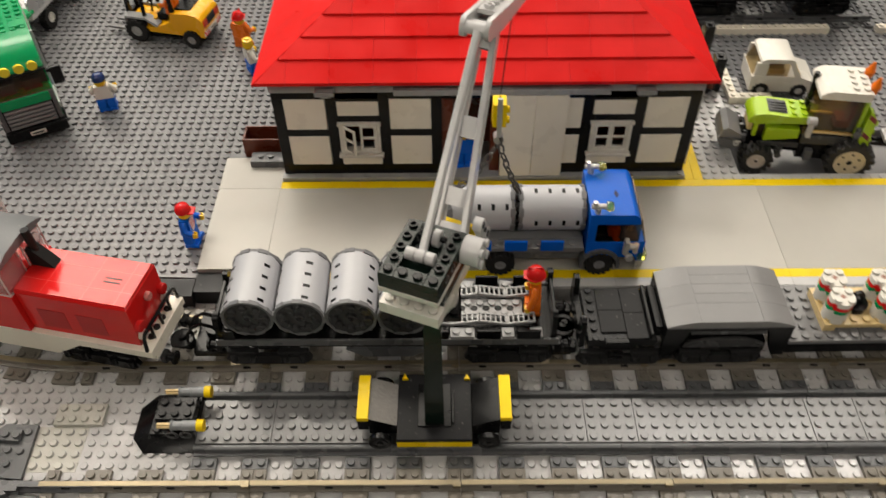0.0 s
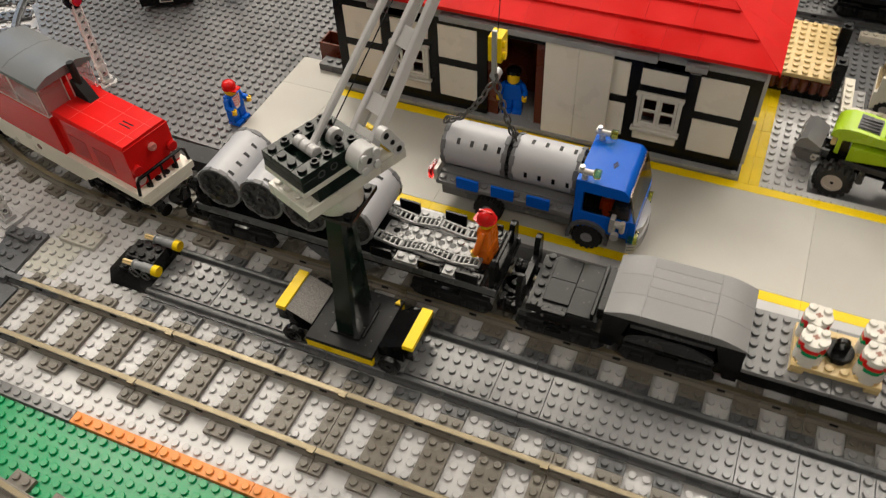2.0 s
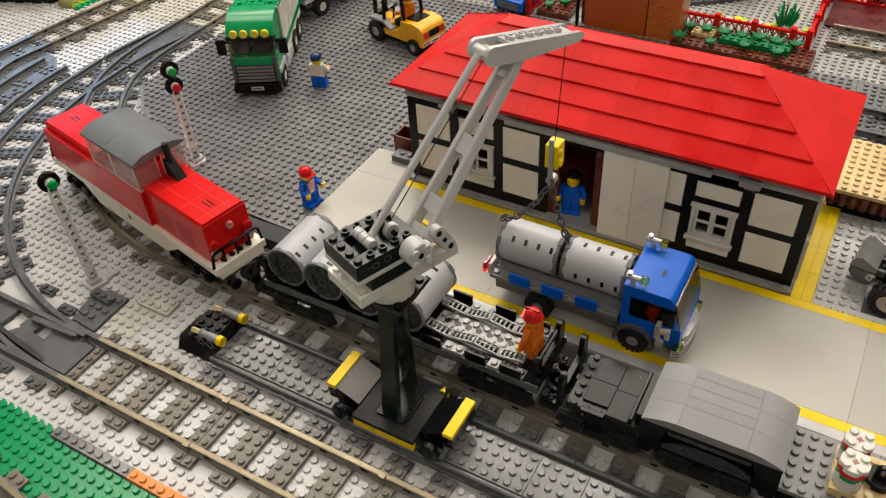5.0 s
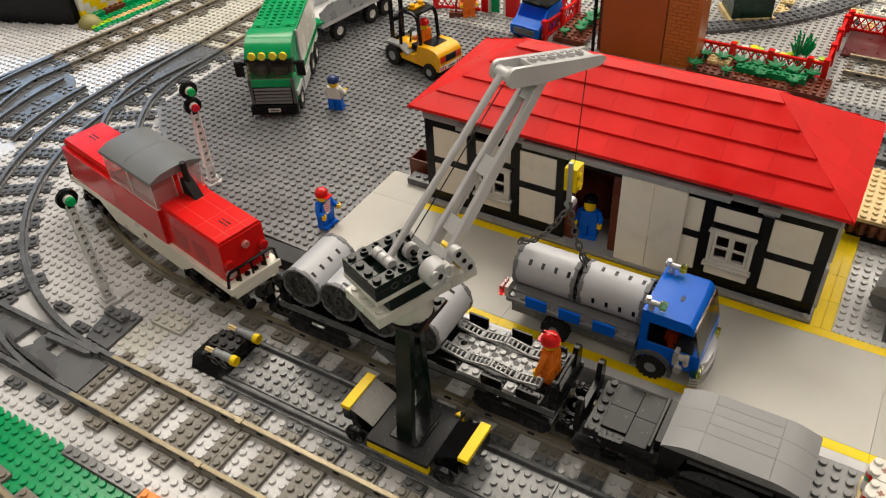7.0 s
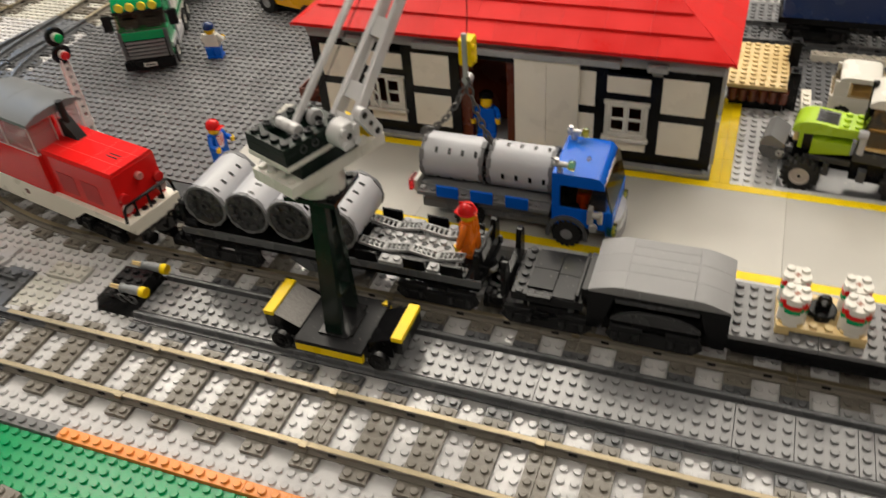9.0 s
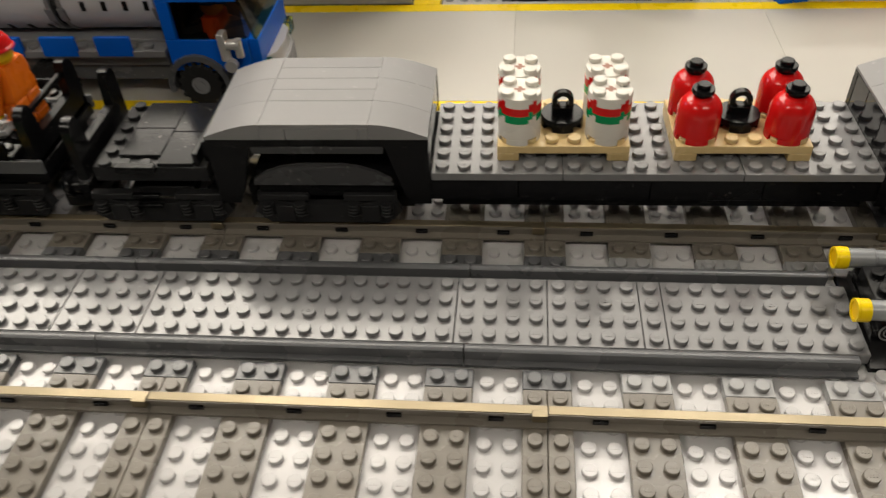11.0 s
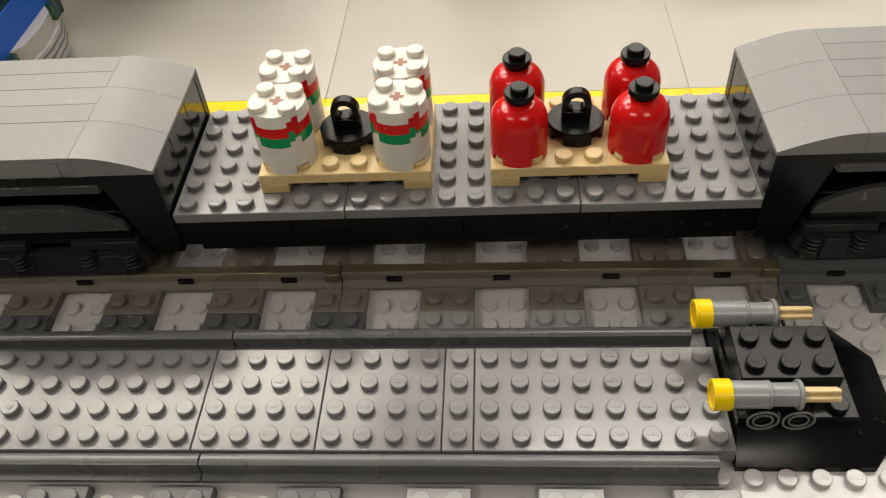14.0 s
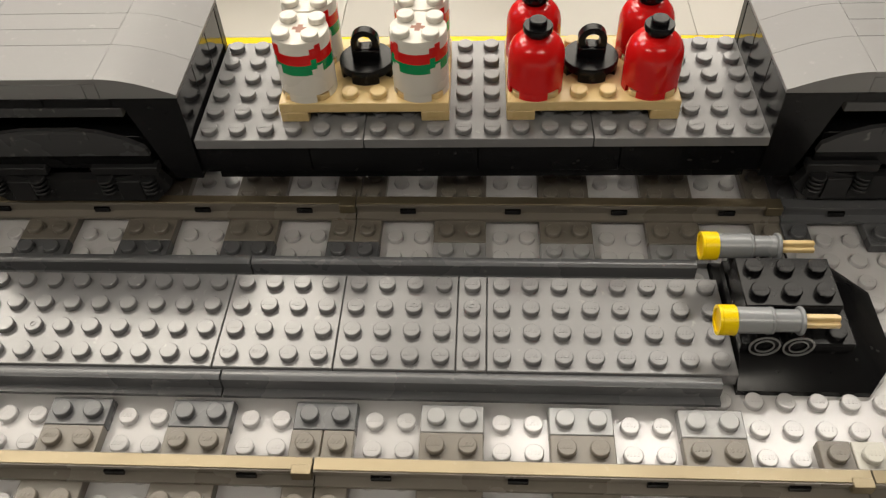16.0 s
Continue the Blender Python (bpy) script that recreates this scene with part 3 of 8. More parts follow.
def swept_rail(axis, off, top=0.0):
    """A rail along a list of points, off to the side of it."""
    g, v, k = Geo(), [], len(RAIL)
    n = len(axis)
    for i, (x, y) in enumerate(axis):
        xa, ya = axis[max(i - 1, 0)]
        xb, yb = axis[min(i + 1, n - 1)]
        d = math.hypot(xb - xa, yb - ya)
        nx, ny = (yb - ya) / d, -(xb - xa) / d
        for p, z in RAIL:
            v.append((x + nx * (off + p), y + ny * (off + p), z + top))
    f = [[i * k + j, (i + 1) * k + j, (i + 1) * k + (j + 1) % k, i * k + (j + 1) % k][::-1] for i in range(n - 1) for j in range(k)]
    f += [list(range(k)), [(n - 1) * k + j for j in range(k)][::-1]]
    return g.add(v, f)


def smooth(points, step=8):
    """A rounded line through the points."""
    p = [Vector((*q, 0)) for q in points]
    out = []
    for i in range(len(p) - 1):
        a, b, c, d = p[max(i - 1, 0)], p[i], p[i + 1], p[min(i + 2, len(p) - 1)]
        for j in range(step):
            t = j / step
            q = 0.5 * (2 * b + (c - a) * t + (2 * a - 5 * b + 4 * c - d) * t * t + (3 * b - a - 3 * c + d) * t ** 3)
            out.append((q.x, q.y))
    return out + [tuple(points[-1])]


def sleepers(axis, ob, every, mesh, first=2.0):
    """Sleepers across a line, at equal steps."""
    run, want = 0.0, first
    for (xa, ya), (xb, yb) in zip(axis, axis[1:]):
        d = math.hypot(xb - xa, yb - ya)
        while want <= run + d:
            t = (want - run) / d
            a = math.degrees(math.atan2(yb - ya, xb - xa))
            m = pose((xa + (xb - xa) * t) * S, (ya + (yb - ya) * t) * S, 0, 0, 0, a) @ pose(-S, 0, 0)
            o = new("tie", mesh)
            o.parent, o.matrix_basis = ob, m
            want += every
        run += d


# ---- the outer curve, with points at both of its ends ----
CURVE = [(-54.6, 4.0), (-59.0, 4.0)] + [(-59.3 - 38.8 * math.sin(radians(a)), 42.6 - 38.6 * math.cos(radians(a))) for a in range(6, 92, 6)] + [(-98.2, 46.5), (-97.8, 51.5), (-96.8, 56.5), (-96.1, 60.0)]
BRANCH = [(-86.3, 31.7), (-89.8, 35.5), (-92.9, 39.9), (-95.0, 44.2), (-96.0, 49.0), (-96.2, 54.0), (-96.1, 60.0)]
outer = smooth(CURVE)
branch = smooth(BRANCH)
tie_mesh = tie_geo(2).mesh("tie", DGREY)
curve = thing("curved_track", 0, 0, 0, 0, "dark grey curved plastic track with studded sleepers", "train track", "curved track pieces")
mid = outer[40:136]
for off in (-2.5, 2.5):
    part("rail", swept_rail(mid, off), DGREY, curve)
sleepers(mid, curve, 4.0, tie_mesh, 1.5)
rear = thing("track_points", 0, 0, 0, 0, "dark grey railway points joining two curves", "railway points", "points")
for off in (-2.5, 2.5):
    part("rail", swept_rail(outer[136:], off), DGREY, rear)
    part("curved_rail", swept_rail(branch, off, 0.006), DGREY, rear)
sleepers(branch, rear, 4.0, tie_mesh, 2.2)
wide_tie = Geo().box(0.015, 1.985, -5, 3.6, 0.0, 0.41, 0, 0.03)
for j in (-4.5, -2.6, -0.4, 0.6, 3.2):
    wide_tie.stud(0.5, j, 0.41).stud(1.5, j, 0.41)
wide_tie = wide_tie.mesh("tie", DGREY)
sleepers(outer[136:], rear, 4.0, wide_tie, 1.0)
part("frog_plate", Geo().prism([(-98.6, 51.5), (-96.6, 47.6), (-95.6, 51.5), (-94.6, 57), (-94.4, 59.8), (-97.8, 59.8)], "z", 0.0, 0.6), DGREY, rear, "flat dark grey plate between the rails")


def points():
    ob = thing("track_points", 0, 0, 0, 0, "dark grey railway points with studded sleepers and lever plate", "railway points", "points")
    for y, xe in ((1.5, -58.65), (6.2, -60.2)):
        g = rail_geo(100.65 + xe, 0, False)
        part("rail", Geo().at(-100.65, y).add(g.v, g.f), DGREY, ob)
    for off in (-2.5, 2.5):
        part("curved_rail", swept_rail(outer[:41], off, 0.006), DGREY, ob)
    # plates between the rails, with openings left to the ground below
    for q in ([(-63.95, 2.1), (-58.75, 2.1), (-58.75, 5.75), (-60.7, 5.9), (-61.6, 6.35), (-63.95, 5.5)],
              [(-67.3, 2.1), (-63.96, 2.1), (-63.96, 4.2), (-65.75, 4.35), (-67.3, 4.4)],
              [(-67.7, 4.41), (-65.76, 4.36), (-65.6, 5.6), (-63.96, 5.45), (-63.96, 5.6), (-66.6, 6.0), (-67.6, 5.6)],
              [(-70.4, 2.1), (-67.31, 2.1), (-67.31, 4.4), (-68.1, 3.3), (-69.6, 3.45), (-70.4, 3.5)],
              [(-69.4, 5.9), (-67.71, 5.55), (-67.5, 5.8), (-69.4, 6.1)],
              [(-74.0, 2.1), (-70.41, 2.1), (-70.41, 3.5), (-69.6, 3.5), (-69.4, 6.0), (-71.5, 6.2), (-74.0, 6.2)]):
        part("blade_plate", Geo().prism(q, "z", 0.0, 0.5), DGREY, ob, "flat dark grey plate between the rails")
    point = [(-66.75, 5.75), (-61.35, 6.15), (-60.9, 5.75), (-61.4, 5.5), (-66.75, 5.2)]
    part("frog", Geo().prism(point, "z", 0.5, 1.02), DGREY, ob, "dark grey pointed crossing rail")
    part("blade", Geo().prism([(-61.6, 2.05), (-61.9, 2.4), (-64.0, 2.85), (-66.5, 3.05), (-68.5, 3.3), (-70.6, 3.9), (-70.5, 3.5), (-68.4, 2.9), (-66.0, 2.55), (-63.8, 2.3)], "z", 0.5, 0.92), CAPGREY, ob, "blackish moving blade")
    lever = Geo().prism([(-63.75, 7.5), (-60.55, 7.25), (-60.75, 12.0), (-63.4, 12.1), (-64.5, 10.9), (-64.2, 9.0)], "z", 0, 0.4)
    for x, y in ((-63.1, 8.6), (-62.1, 8.5), (-61.4, 9.6), (-62.4, 9.7), (-61.3, 11.3), (-63.4, 9.7)):
        lever.stud(x, y, 0.4, 0, 12)
    lever.at(-63.0, 10.9, 0, 0, 0, -4).box(-1.5, 1.3, -0.5, 0.55, 0.4, 0.75).studs(-1.4, -0.48, 2, 1, 0.75).stud(1.0, 0.0, 0.75).box(-0.5, 0.4, -2.6, -2.25, 0.4, 0.62)
    part("lever_plate", lever.at(), DGREY, ob)
    for k in range(8):
        piece("tie", tie_mesh, ob, -76.65 - 4 * k, 4, 0)
    for x, y in ((-66.3, 8.2), (-70.3, 9.3), (-61.6, 0.2), (-66.0, 0.2), (-70.2, 0.2)):
        part("tie_end", Geo().plate(x, y - 0.5, 0, 2, 1, 0.4), DGREY, ob)
    return ob


points()
# flat points plates on the rear line
far = thing("track_points", -110, 38, 0, 0, "dark grey railway points on the rear line", "railway points", "points")
g = Geo().at(110, -38).prism([(-118, 45.5), (-108.4, 44), (-104.6, 40.6), (-103.4, 38.4), (-107, 31), (-113, 27), (-119, 30)][::-1], "z", 0, 0.42)
g.at()
part("base", g, DGREY, far)
part("rail", swept_rail([(x + 110, y - 38) for x, y in smooth([(-112.0, 46.3), (-112.6, 40), (-111.2, 34), (-108.5, 28)])], 0, 0.01), DGREY, far)
part("rail", swept_rail([(x + 110, y - 38) for x, y in smooth([(-116.4, 46.8), (-117.0, 38), (-116, 31), (-113.5, 26)])], 0, 0.01), DGREY, far)
g = Geo()
for x, y in ((-106.5, 41.6), (-105.5, 41.1), (-107.0, 36.0), (-106.2, 34.9), (-109.5, 40.0), (-110.2, 36.8)):
    g.stud(x + 110, y - 38, 0.42)
part("studs", g, DGREY, far, "", "stuff")


# ---- the crane siding: low dark rails with studded plates between ----
siding = thing("crane_siding", 0, 0, 0, 0, "dark grey crane siding of studded plates between low rails", "siding")
SR = [(-0.45, 0.38), (0.45, 0.38), (0.45, 0.52), (0.2, 0.56), (0.2, 1.05), (0.12, 1.1), (-0.12, 1.1), (-0.2, 1.05), (-0.2, 0.56), (-0.45, 0.52)]
for y in (9.55, 14.45):
    for a, b in ((-47.6, -30.1), (-30.1, -14.1), (-14.1, 1.9), (1.9, 17.75)):
        part("siding_rail", Geo().prism([(y + p, z) for p, z in SR], "x", a + 0.03, b - 0.03), DGREY, siding)
for k in range(-12, 5):
    for y in (8.0, 15.0):
        a = 0.35 + 4 * k
        if y < 9 or k > -12:
            part("end_plate", Geo().plate(a, y, 0, 2, 1, 0.4).box(a, a + 2, y - (0.0 if y < 9 else 1.0), y + 1, 0, 0.2, 0, 0.01), DGREY if k < 2 else MGREY, siding)
for a, n, mat in ((-47.6, 6, BGREY), (-41.6, 8, BGREY), (-33.6, 6, BGREY), (-27.6, 3, BGREY), (-24.6, 1, MGREY), (-23.6, 7, BGREY), (-16.6, 4, BGREY), (-12.6, 14, BGREY), (1.4, 4, BGREY), (5.4, 4, BGREY), (9.4, 1, BGREY), (10.4, 8, BGREY)):
    g = Geo().box(a, a + n, 10.05, 13.95, 0.2, 0.4, 0, 0.01).plate(a, 10, 0.4, n, 4, 0.4, 0, 18)
    if a > 0:  # small raised bars moulded on the stud tops
        for i in range(n):
            for j in range(4):
                g.marks(a + i + 0.5, 10.5 + j, 0.8)
    k = n // 2  # small moulding ring on one stud
    g.pipe((a + k + 0.5, 12.5 - (k % 2), 1.0), (a + k + 0.5, 12.5 - (k % 2), 1.03), 0.1, 0.06, 10)
    part("plate", g, mat, siding)


def buffer_stop():
    """Faces +x at its own origin, the middle of its back edge."""
    ob = thing("buffer_stop", 0, 0, 0, 0, "black studded buffer stop with two yellow-tipped grey buffers", "buffer stop", "buffer stops")
    low = [(-0.5, -1.4), (0.6, -2.7), (4.8, -2.7), (4.8, 2.7), (0.6, 2.7), (-0.5, 1.4)]
    high = [(1.0, -1.2), (1.4, -1.6), (4.7, -1.6), (4.7, 1.6), (1.4, 1.6), (1.0, 1.2)]
    g = Geo().add([(x, y, 0) for x, y in low] + [(x, y, 0.25) for x, y in low] + [(x, y, 1.1) for x, y in high],
                  [[5, 4, 3, 2, 1, 0], [12, 13, 14, 15, 16, 17]] + [[6 * k + i, 6 * k + (i + 1) % 6, 6 * k + 6 + (i + 1) % 6, 6 * k + 6 + i] for k in (0, 1) for i in range(6)])
    g.box(1.2, 4.75, -1.75, 1.75, 1.1, 1.5)
    part("base", g, BLACK, ob)
    g = Geo().box(1.7, 4.7, -1.0, 1.0, 1.5, 2.5)
    g.studs(1.7, -1, 3, 2, 2.5, 0, 20)
    for i in range(3):
        g.marks(2.2 + i, -0.5, 2.5).marks(2.2 + i, 0.5, 2.5)
    for y in (-1.35, 1.35):
        g.stud(1.75, y, 1.5)
    part("brick", g, BLACK, ob)
    for y in (-1.55, 1.55):
        h = Geo()
        for x in (3.0, 4.05):
            h.pipe((x, y * 1.16, 1.45), (x, y * 0.7, 1.45), 0.48, 0.28, 20, 1)
            h.pipe((x, y * 1.16, 1.45), (x, y * 1.185, 1.45), 0.49, 0.43, 24).pipe((x, y * 1.16, 1.45), (x, y * 1.185, 1.45), 0.31, 0.265, 20)
            ya, yb = sorted((y * 1.1, y * 0.72))
            h.box(x - 0.06, x + 0.06, ya, yb, 1.5, 2.3)
            h.box(x - 0.2, x + 0.2, y * 0.9 - 0.07, y * 0.9 + 0.07, 1.38, 1.52, 1).box(x - 0.07, x + 0.07, y * 0.9 - 0.07, y * 0.9 + 0.07, 1.25, 1.65, 1)
        part("bracket", h, [BGREY, BLACK], ob)
        z = 2.45
        b = part("buffer", Geo().cyl((3.25, y, z), (4.0, y, z), 0.36, 18).cyl((4.0, y, z), (4.12, y, z), 0.43, 18, ch=0.03).cyl((4.12, y, z), (5.15, y, z), 0.42, 18).cyl((3.12, y, z), (3.25, y, z), 0.46, 18, ch=0.03), plastic("buffer_grey", (0.24, 0.25, 0.26), 0.25), ob)
        tip = part("tip", Geo().cyl((5.15, y, z), (5.62, y, z), 0.48, 24, ch=0.02).pipe((5.62, y, z), (5.7, y, z), 0.48, 0.37, 24), YELLOW, b, "yellow buffer tip")
        part("tip_face", Geo().cyl((5.6, y, z), (5.65, y, z), 0.37, 24), TIPFACE, tip, "orange-yellow recessed face")
        a = Geo()
        a.box(2.0, 3.12, y - 0.24, y + 0.24, z - 0.09, z + 0.09, 0, 0.04).box(2.0, 3.12, y - 0.09, y + 0.09, z - 0.24, z + 0.24, 0, 0.04)
        part("axle", a, TAN, b, "tan cross axle")
    return ob


stop = buffer_stop()
stop.matrix_basis = pose(-52.3 * S, 12.2 * S, 0.0)
copy_thing(stop, pose(23.2 * S, 12.5 * S, 0.0, 0, 0, 180))


# ---- the goods shed ----
XL, XR, YF, YB = -44.1, -3.6, 40.0, 55.2
Z0, ZBAND0, ZBAND1, ZTOP = 2.5, 7.36, 8.16, 12.6
shed = thing("goods_shed", (XL + XR) / 2, 48, 2.1, 0, "half-timbered black and white goods shed with red hipped roof", "building")
OX, OY, OZ = (XL + XR) / 2, 48, 2.1


def spart(name, geo, mats, label="", parent=None):
    """A part of the shed, built in layout coordinates."""
    geo.v = [(x - OX, y - OY, z - OZ) for x, y, z in geo.v]
    return part(name, geo, mats, parent or shed, label)


g = Geo().box(XL - 0.2, XR + 0.2, 39.3, 56.2, 2.1, 2.5)
g.stud(XR - 0.3, 39.6, 2.5)
spart("floor_plate", g, MGREY, "grey floor plate")
# timber frame bars: x from, x to, z from, z to
bars = [(XL, XR, ZTOP - 0.82, ZTOP)]
for a, b in ((XL, -28.1), (-16.0, XR)):
    bars.append((a, b, Z0, 3.72))
for x in (XL, -39.05, -34.05, -29.05, -14.6, -9.6, XR - 1.0):
    bars.append((x, x + 1.0, Z0, ZTOP))
for a, b in ((-43.1, -39.05), (-33.05, -29.05), (-17.0, -14.6), (-8.6, -4.6)):
    bars.append((a, b, ZBAND0, ZBAND1))
for a, b in ((-38.05, -34.05), (-13.6, -9.6)):
    bars += [(a, b, 9.1, 9.8), (a, b, 4.72, 5.0), (a, b, 11.5, ZTOP)]
for a, b, c, d in bars:
    proud = 0.035 if d - c > b - a else 0.02
    spart("timber", Geo().box(a, b, YF - proud, YF + 1 - proud, c, d, 0, 0.02), BLACK)
# white infill panels
panels = []
for a in (-43.1, -33.05, -8.6):
    panels += [(a, a + 4, 3.72, ZBAND0), (a, a + 4, ZBAND1, 11.79)]
for a in (-38.05, -13.6):
    panels += [(a, a + 4, 3.72, 4.72), (a, a + 4, 9.8, 11.5)]
panels += [(-16.3, -14.6, 3.72, ZBAND0), (-16.3, -14.6, ZBAND1, 11.79)]
for a, b, c, d in panels:
    spart("panel", Geo().box(a + 0.02, b - 0.02, YF - 0.05, YF + 0.9, c + 0.02, d - 0.02, 0, 0.05), OFFWHITE)
for a, b in ((-22.3, -19.2), (-19.2, -16.1)):
    spart("sliding_door", Geo().box(a + 0.01, b - 0.01, 39.45, 39.85, 2.5, 12.55, 0, 0.03), OFFWHITE, "plain ivory sliding door leaf")
# back and end walls, dark inside
spart("back_wall", Geo().box(XL, XR, YB - 1, YB, Z0, 13.2), OFFWHITE)
for x in (XL, XR - 1):
    spart("end_wall", Geo().box(x + 0.02, x + 0.98, YF + 1, YB - 1, Z0, 13.2), BLACK)
spart("inner_wall", Geo().box(-44, -4, 45, 45.6, Z0, 13.2), BROWN, "dark reddish brown inner wall")
spart("door_post", Geo().box(-28.1, -27.0, YF + 0.3, YF + 1.2, Z0, 12.4), BROWN)
spart("door_post", Geo().box(-23.3, -22.3, YF + 0.3, YF + 1.2, Z0, 12.4), BROWN)
# grey beam under the eaves, door runner and lamp brackets
spart("eaves_beam", Geo().box(XL - 0.1, XR + 0.1, 39.85, 41.2, ZTOP, 13.5).box(XL - 0.05, XR + 0.05, 40.1, 41, 13.5, 14.2), MGREY)
spart("door_runner", Geo().box(-32.5, -12.4, 39.2, 39.9, 12.65, 13.25), MGREY, "grey sliding door runner")
for x in (-38.9, -9.1):
    spart("bracket", Geo().box(x - 0.9, x + 0.9, 39.0, 39.7, 12.7, 13.2).prism([(38.9, 12.8), (39.9, 12.8), (39.9, 11.9)], "x", x - 0.45, x + 0.45), MGREY, "grey eaves bracket")
for z in (3.0, 8.4):
    spart("downpipe", Geo().box(XR + 0.02, XR + 0.35, 40.6, 41.2, z, z + 4.6), LGREY)


def window(x, open_leaf):
    z0, z1 = 5.35, 9.1
    f = Geo().box(x, x + 4, YF - 0.3, YF + 0.5, z1 - 0.35, z1).box(x, x + 4, YF - 0.3, YF + 0.5, z0, z0 + 0.35)
    f.box(x + 0.005, x + 0.35, YF - 0.31, YF + 0.49, z0 + 0.005, z1 - 0.005).box(x + 3.65, x + 3.995, YF - 0.31, YF + 0.49, z0 + 0.005, z1 - 0.005)
    f.box(x - 0.12, x + 0.3, YF - 0.45, YF, z1 - 0.28, z1 + 0.02).box(x + 3.7, x + 4.12, YF - 0.45, YF, z1 - 0.28, z1 + 0.02)
    win = spart("window_frame", f, WHITE, "ivory window frame")
    spart("window_sill", Geo().box(x - 0.2, x + 4.2, YF - 0.6, YF + 0.2, 5.0, 5.33), WHITE, "", win)
    for k in (0, 1):
        w = 1.62
        h = Geo()
        if k == 0 and open_leaf:
            h.at(x + 0.38, YF - 0.15, 0, 0, 0, -38)
        else:
            h.at(x + 0.38 + k * w, YF - 0.15)
        h.box(0, w, -0.1, 0.1, z0 + 0.36, z0 + 0.62).box(0, w, -0.1, 0.1, z1 - 0.6, z1 - 0.36).box(0, w, -0.1, 0.1, 7.1, 7.36)
        h.box(0.004, 0.26, -0.11, 0.09, z0 + 0.365, z1 - 0.365).box(w - 0.26, w - 0.004, -0.11, 0.09, z0 + 0.365, z1 - 0.365)
        spart("window_leaf", h, WHITE, "", win)


window(-38.05, True)
window(-13.6, False)

# roof: stepped courses of red tiles on a hip
EX0, EX1, EY0, EY1, EZ = -45.4, -2.6, 38.9, 56.0, 14.15
KB = (56.0 - 48.15) / 9.25  # the rear slope is steeper
SLOPE, RUN, NC = 0.565, 9.0, 5
core = Geo()
x0, x1, y0, y1, rz = EX0 + 0.2, EX1 - 0.2, EY0 + 0.2, EY1 - 0.2, EZ + RUN * SLOPE - 0.25
core.add([(x0, y0, EZ - 0.05), (x1, y0, EZ - 0.05), (x1, y1, EZ - 0.05), (x0, y1, EZ - 0.05), (x0 + RUN, 48.15, rz), (x1 - RUN, 48.15, rz)],
         [[3, 2, 1, 0], [0, 1, 5, 4], [1, 2, 5], [2, 3, 4, 5], [3, 0, 4]])
roof = spart("roof", core, ROOFRED, "red hipped roof of stepped tiles")


def roof_tile(pts):
    """A tile from four corner points (run inward, along) as (x, y, z) lower edge first; thick towards the eaves."""
    low = [(x, y, z - 0.34) for x, y, z in pts]
    n = len(pts)
    f = [list(range(n)), [n + i for i in range(n)][::-1]] + [[(i + 1) % n, i, n + i, n + (i + 1) % n] for i in range(n)]
    spart("tile", Geo().add(list(pts) + low, f), ROOFRED, "", roof)


rnd = random.Random(4)
COURSES = (0.0, 2.1, 4.1, 6.1, 8.1, 9.0)
for c in range(NC):
    r0, r1 = COURSES[c], COURSES[c + 1]
    za, zb = EZ + r0 * SLOPE + 0.22, EZ + r1 * SLOPE + 0.05
    for side in (0, 1):
        ya, yb = (EY0 + r0, EY0 + r1 + 0.1) if side == 0 else (EY1 - r0 * KB, EY1 - r1 * KB - 0.1)
        cuts = [EX0 + r0 + (0.3 if side == 0 else 0)]
        x = EX0 + r1 + rnd.choice((1.0, 2.0, 3.0))
        while x < EX1 - r1 - 1.2:
            cuts.append(x)
            x += 4.0 if rnd.random() > 0.25 else 3.0
        for i, a in enumerate(cuts):
            b = cuts[i + 1] if i + 1 < len(cuts) else None
            a0, a1 = (a, EX0 + r1 + 0.1) if i == 0 else (a + 0.007, a + 0.007)
            b0, b1 = (EX1 - r0 - 0.25, EX1 - r1 - 0.1) if b is None else (b - 0.007, b - 0.007)
            q = [(a0, ya, za), (b0, ya, za), (b1, yb, zb), (a1, yb, zb)]
            roof_tile(q if side == 0 else q[::-1])
    # hip ends, smooth
    for side in (0, 1):
        xa, xb = (EX0 + r0, EX0 + r1 + 0.05) if side == 0 else (EX1 - r0, EX1 - r1 - 0.05)
        ws = [EY0 + r0] + [y for y in (42.1 + 2.0 * (c % 2), 46.1 + 2.0 * (c % 2), 50.1 + 2.0 * (c % 2), 54.1) if EY0 + r1 + 0.6 < y < EY1 - r1 * KB - 0.6] + [EY1 - r0 * KB]
        zs, zt = EZ + r0 * SLOPE + 0.03, EZ + r1 * SLOPE + 0.03
        for i in range(len(ws) - 1):
            lo, hi = ws[i], ws[i + 1]
            lo1 = max(lo, EY0 + r1) if i == 0 else lo
            hi1 = min(hi, EY1 - r1 * KB) if i == len(ws) - 2 else hi
            q = [(xa, lo + 0.01, zs), (xb, lo1 + 0.01, zt), (xb, hi1 - 0.01, zt), (xa, hi - 0.01, zs)]
            roof_tile(q if side == 0 else q[::-1])
spart("ridge", Geo().box(EX0 + RUN, EX1 - RUN, 47.95, 48.35, EZ + RUN * SLOPE - 0.3, EZ + RUN * SLOPE + 0.04), ROOFRED, "", roof)

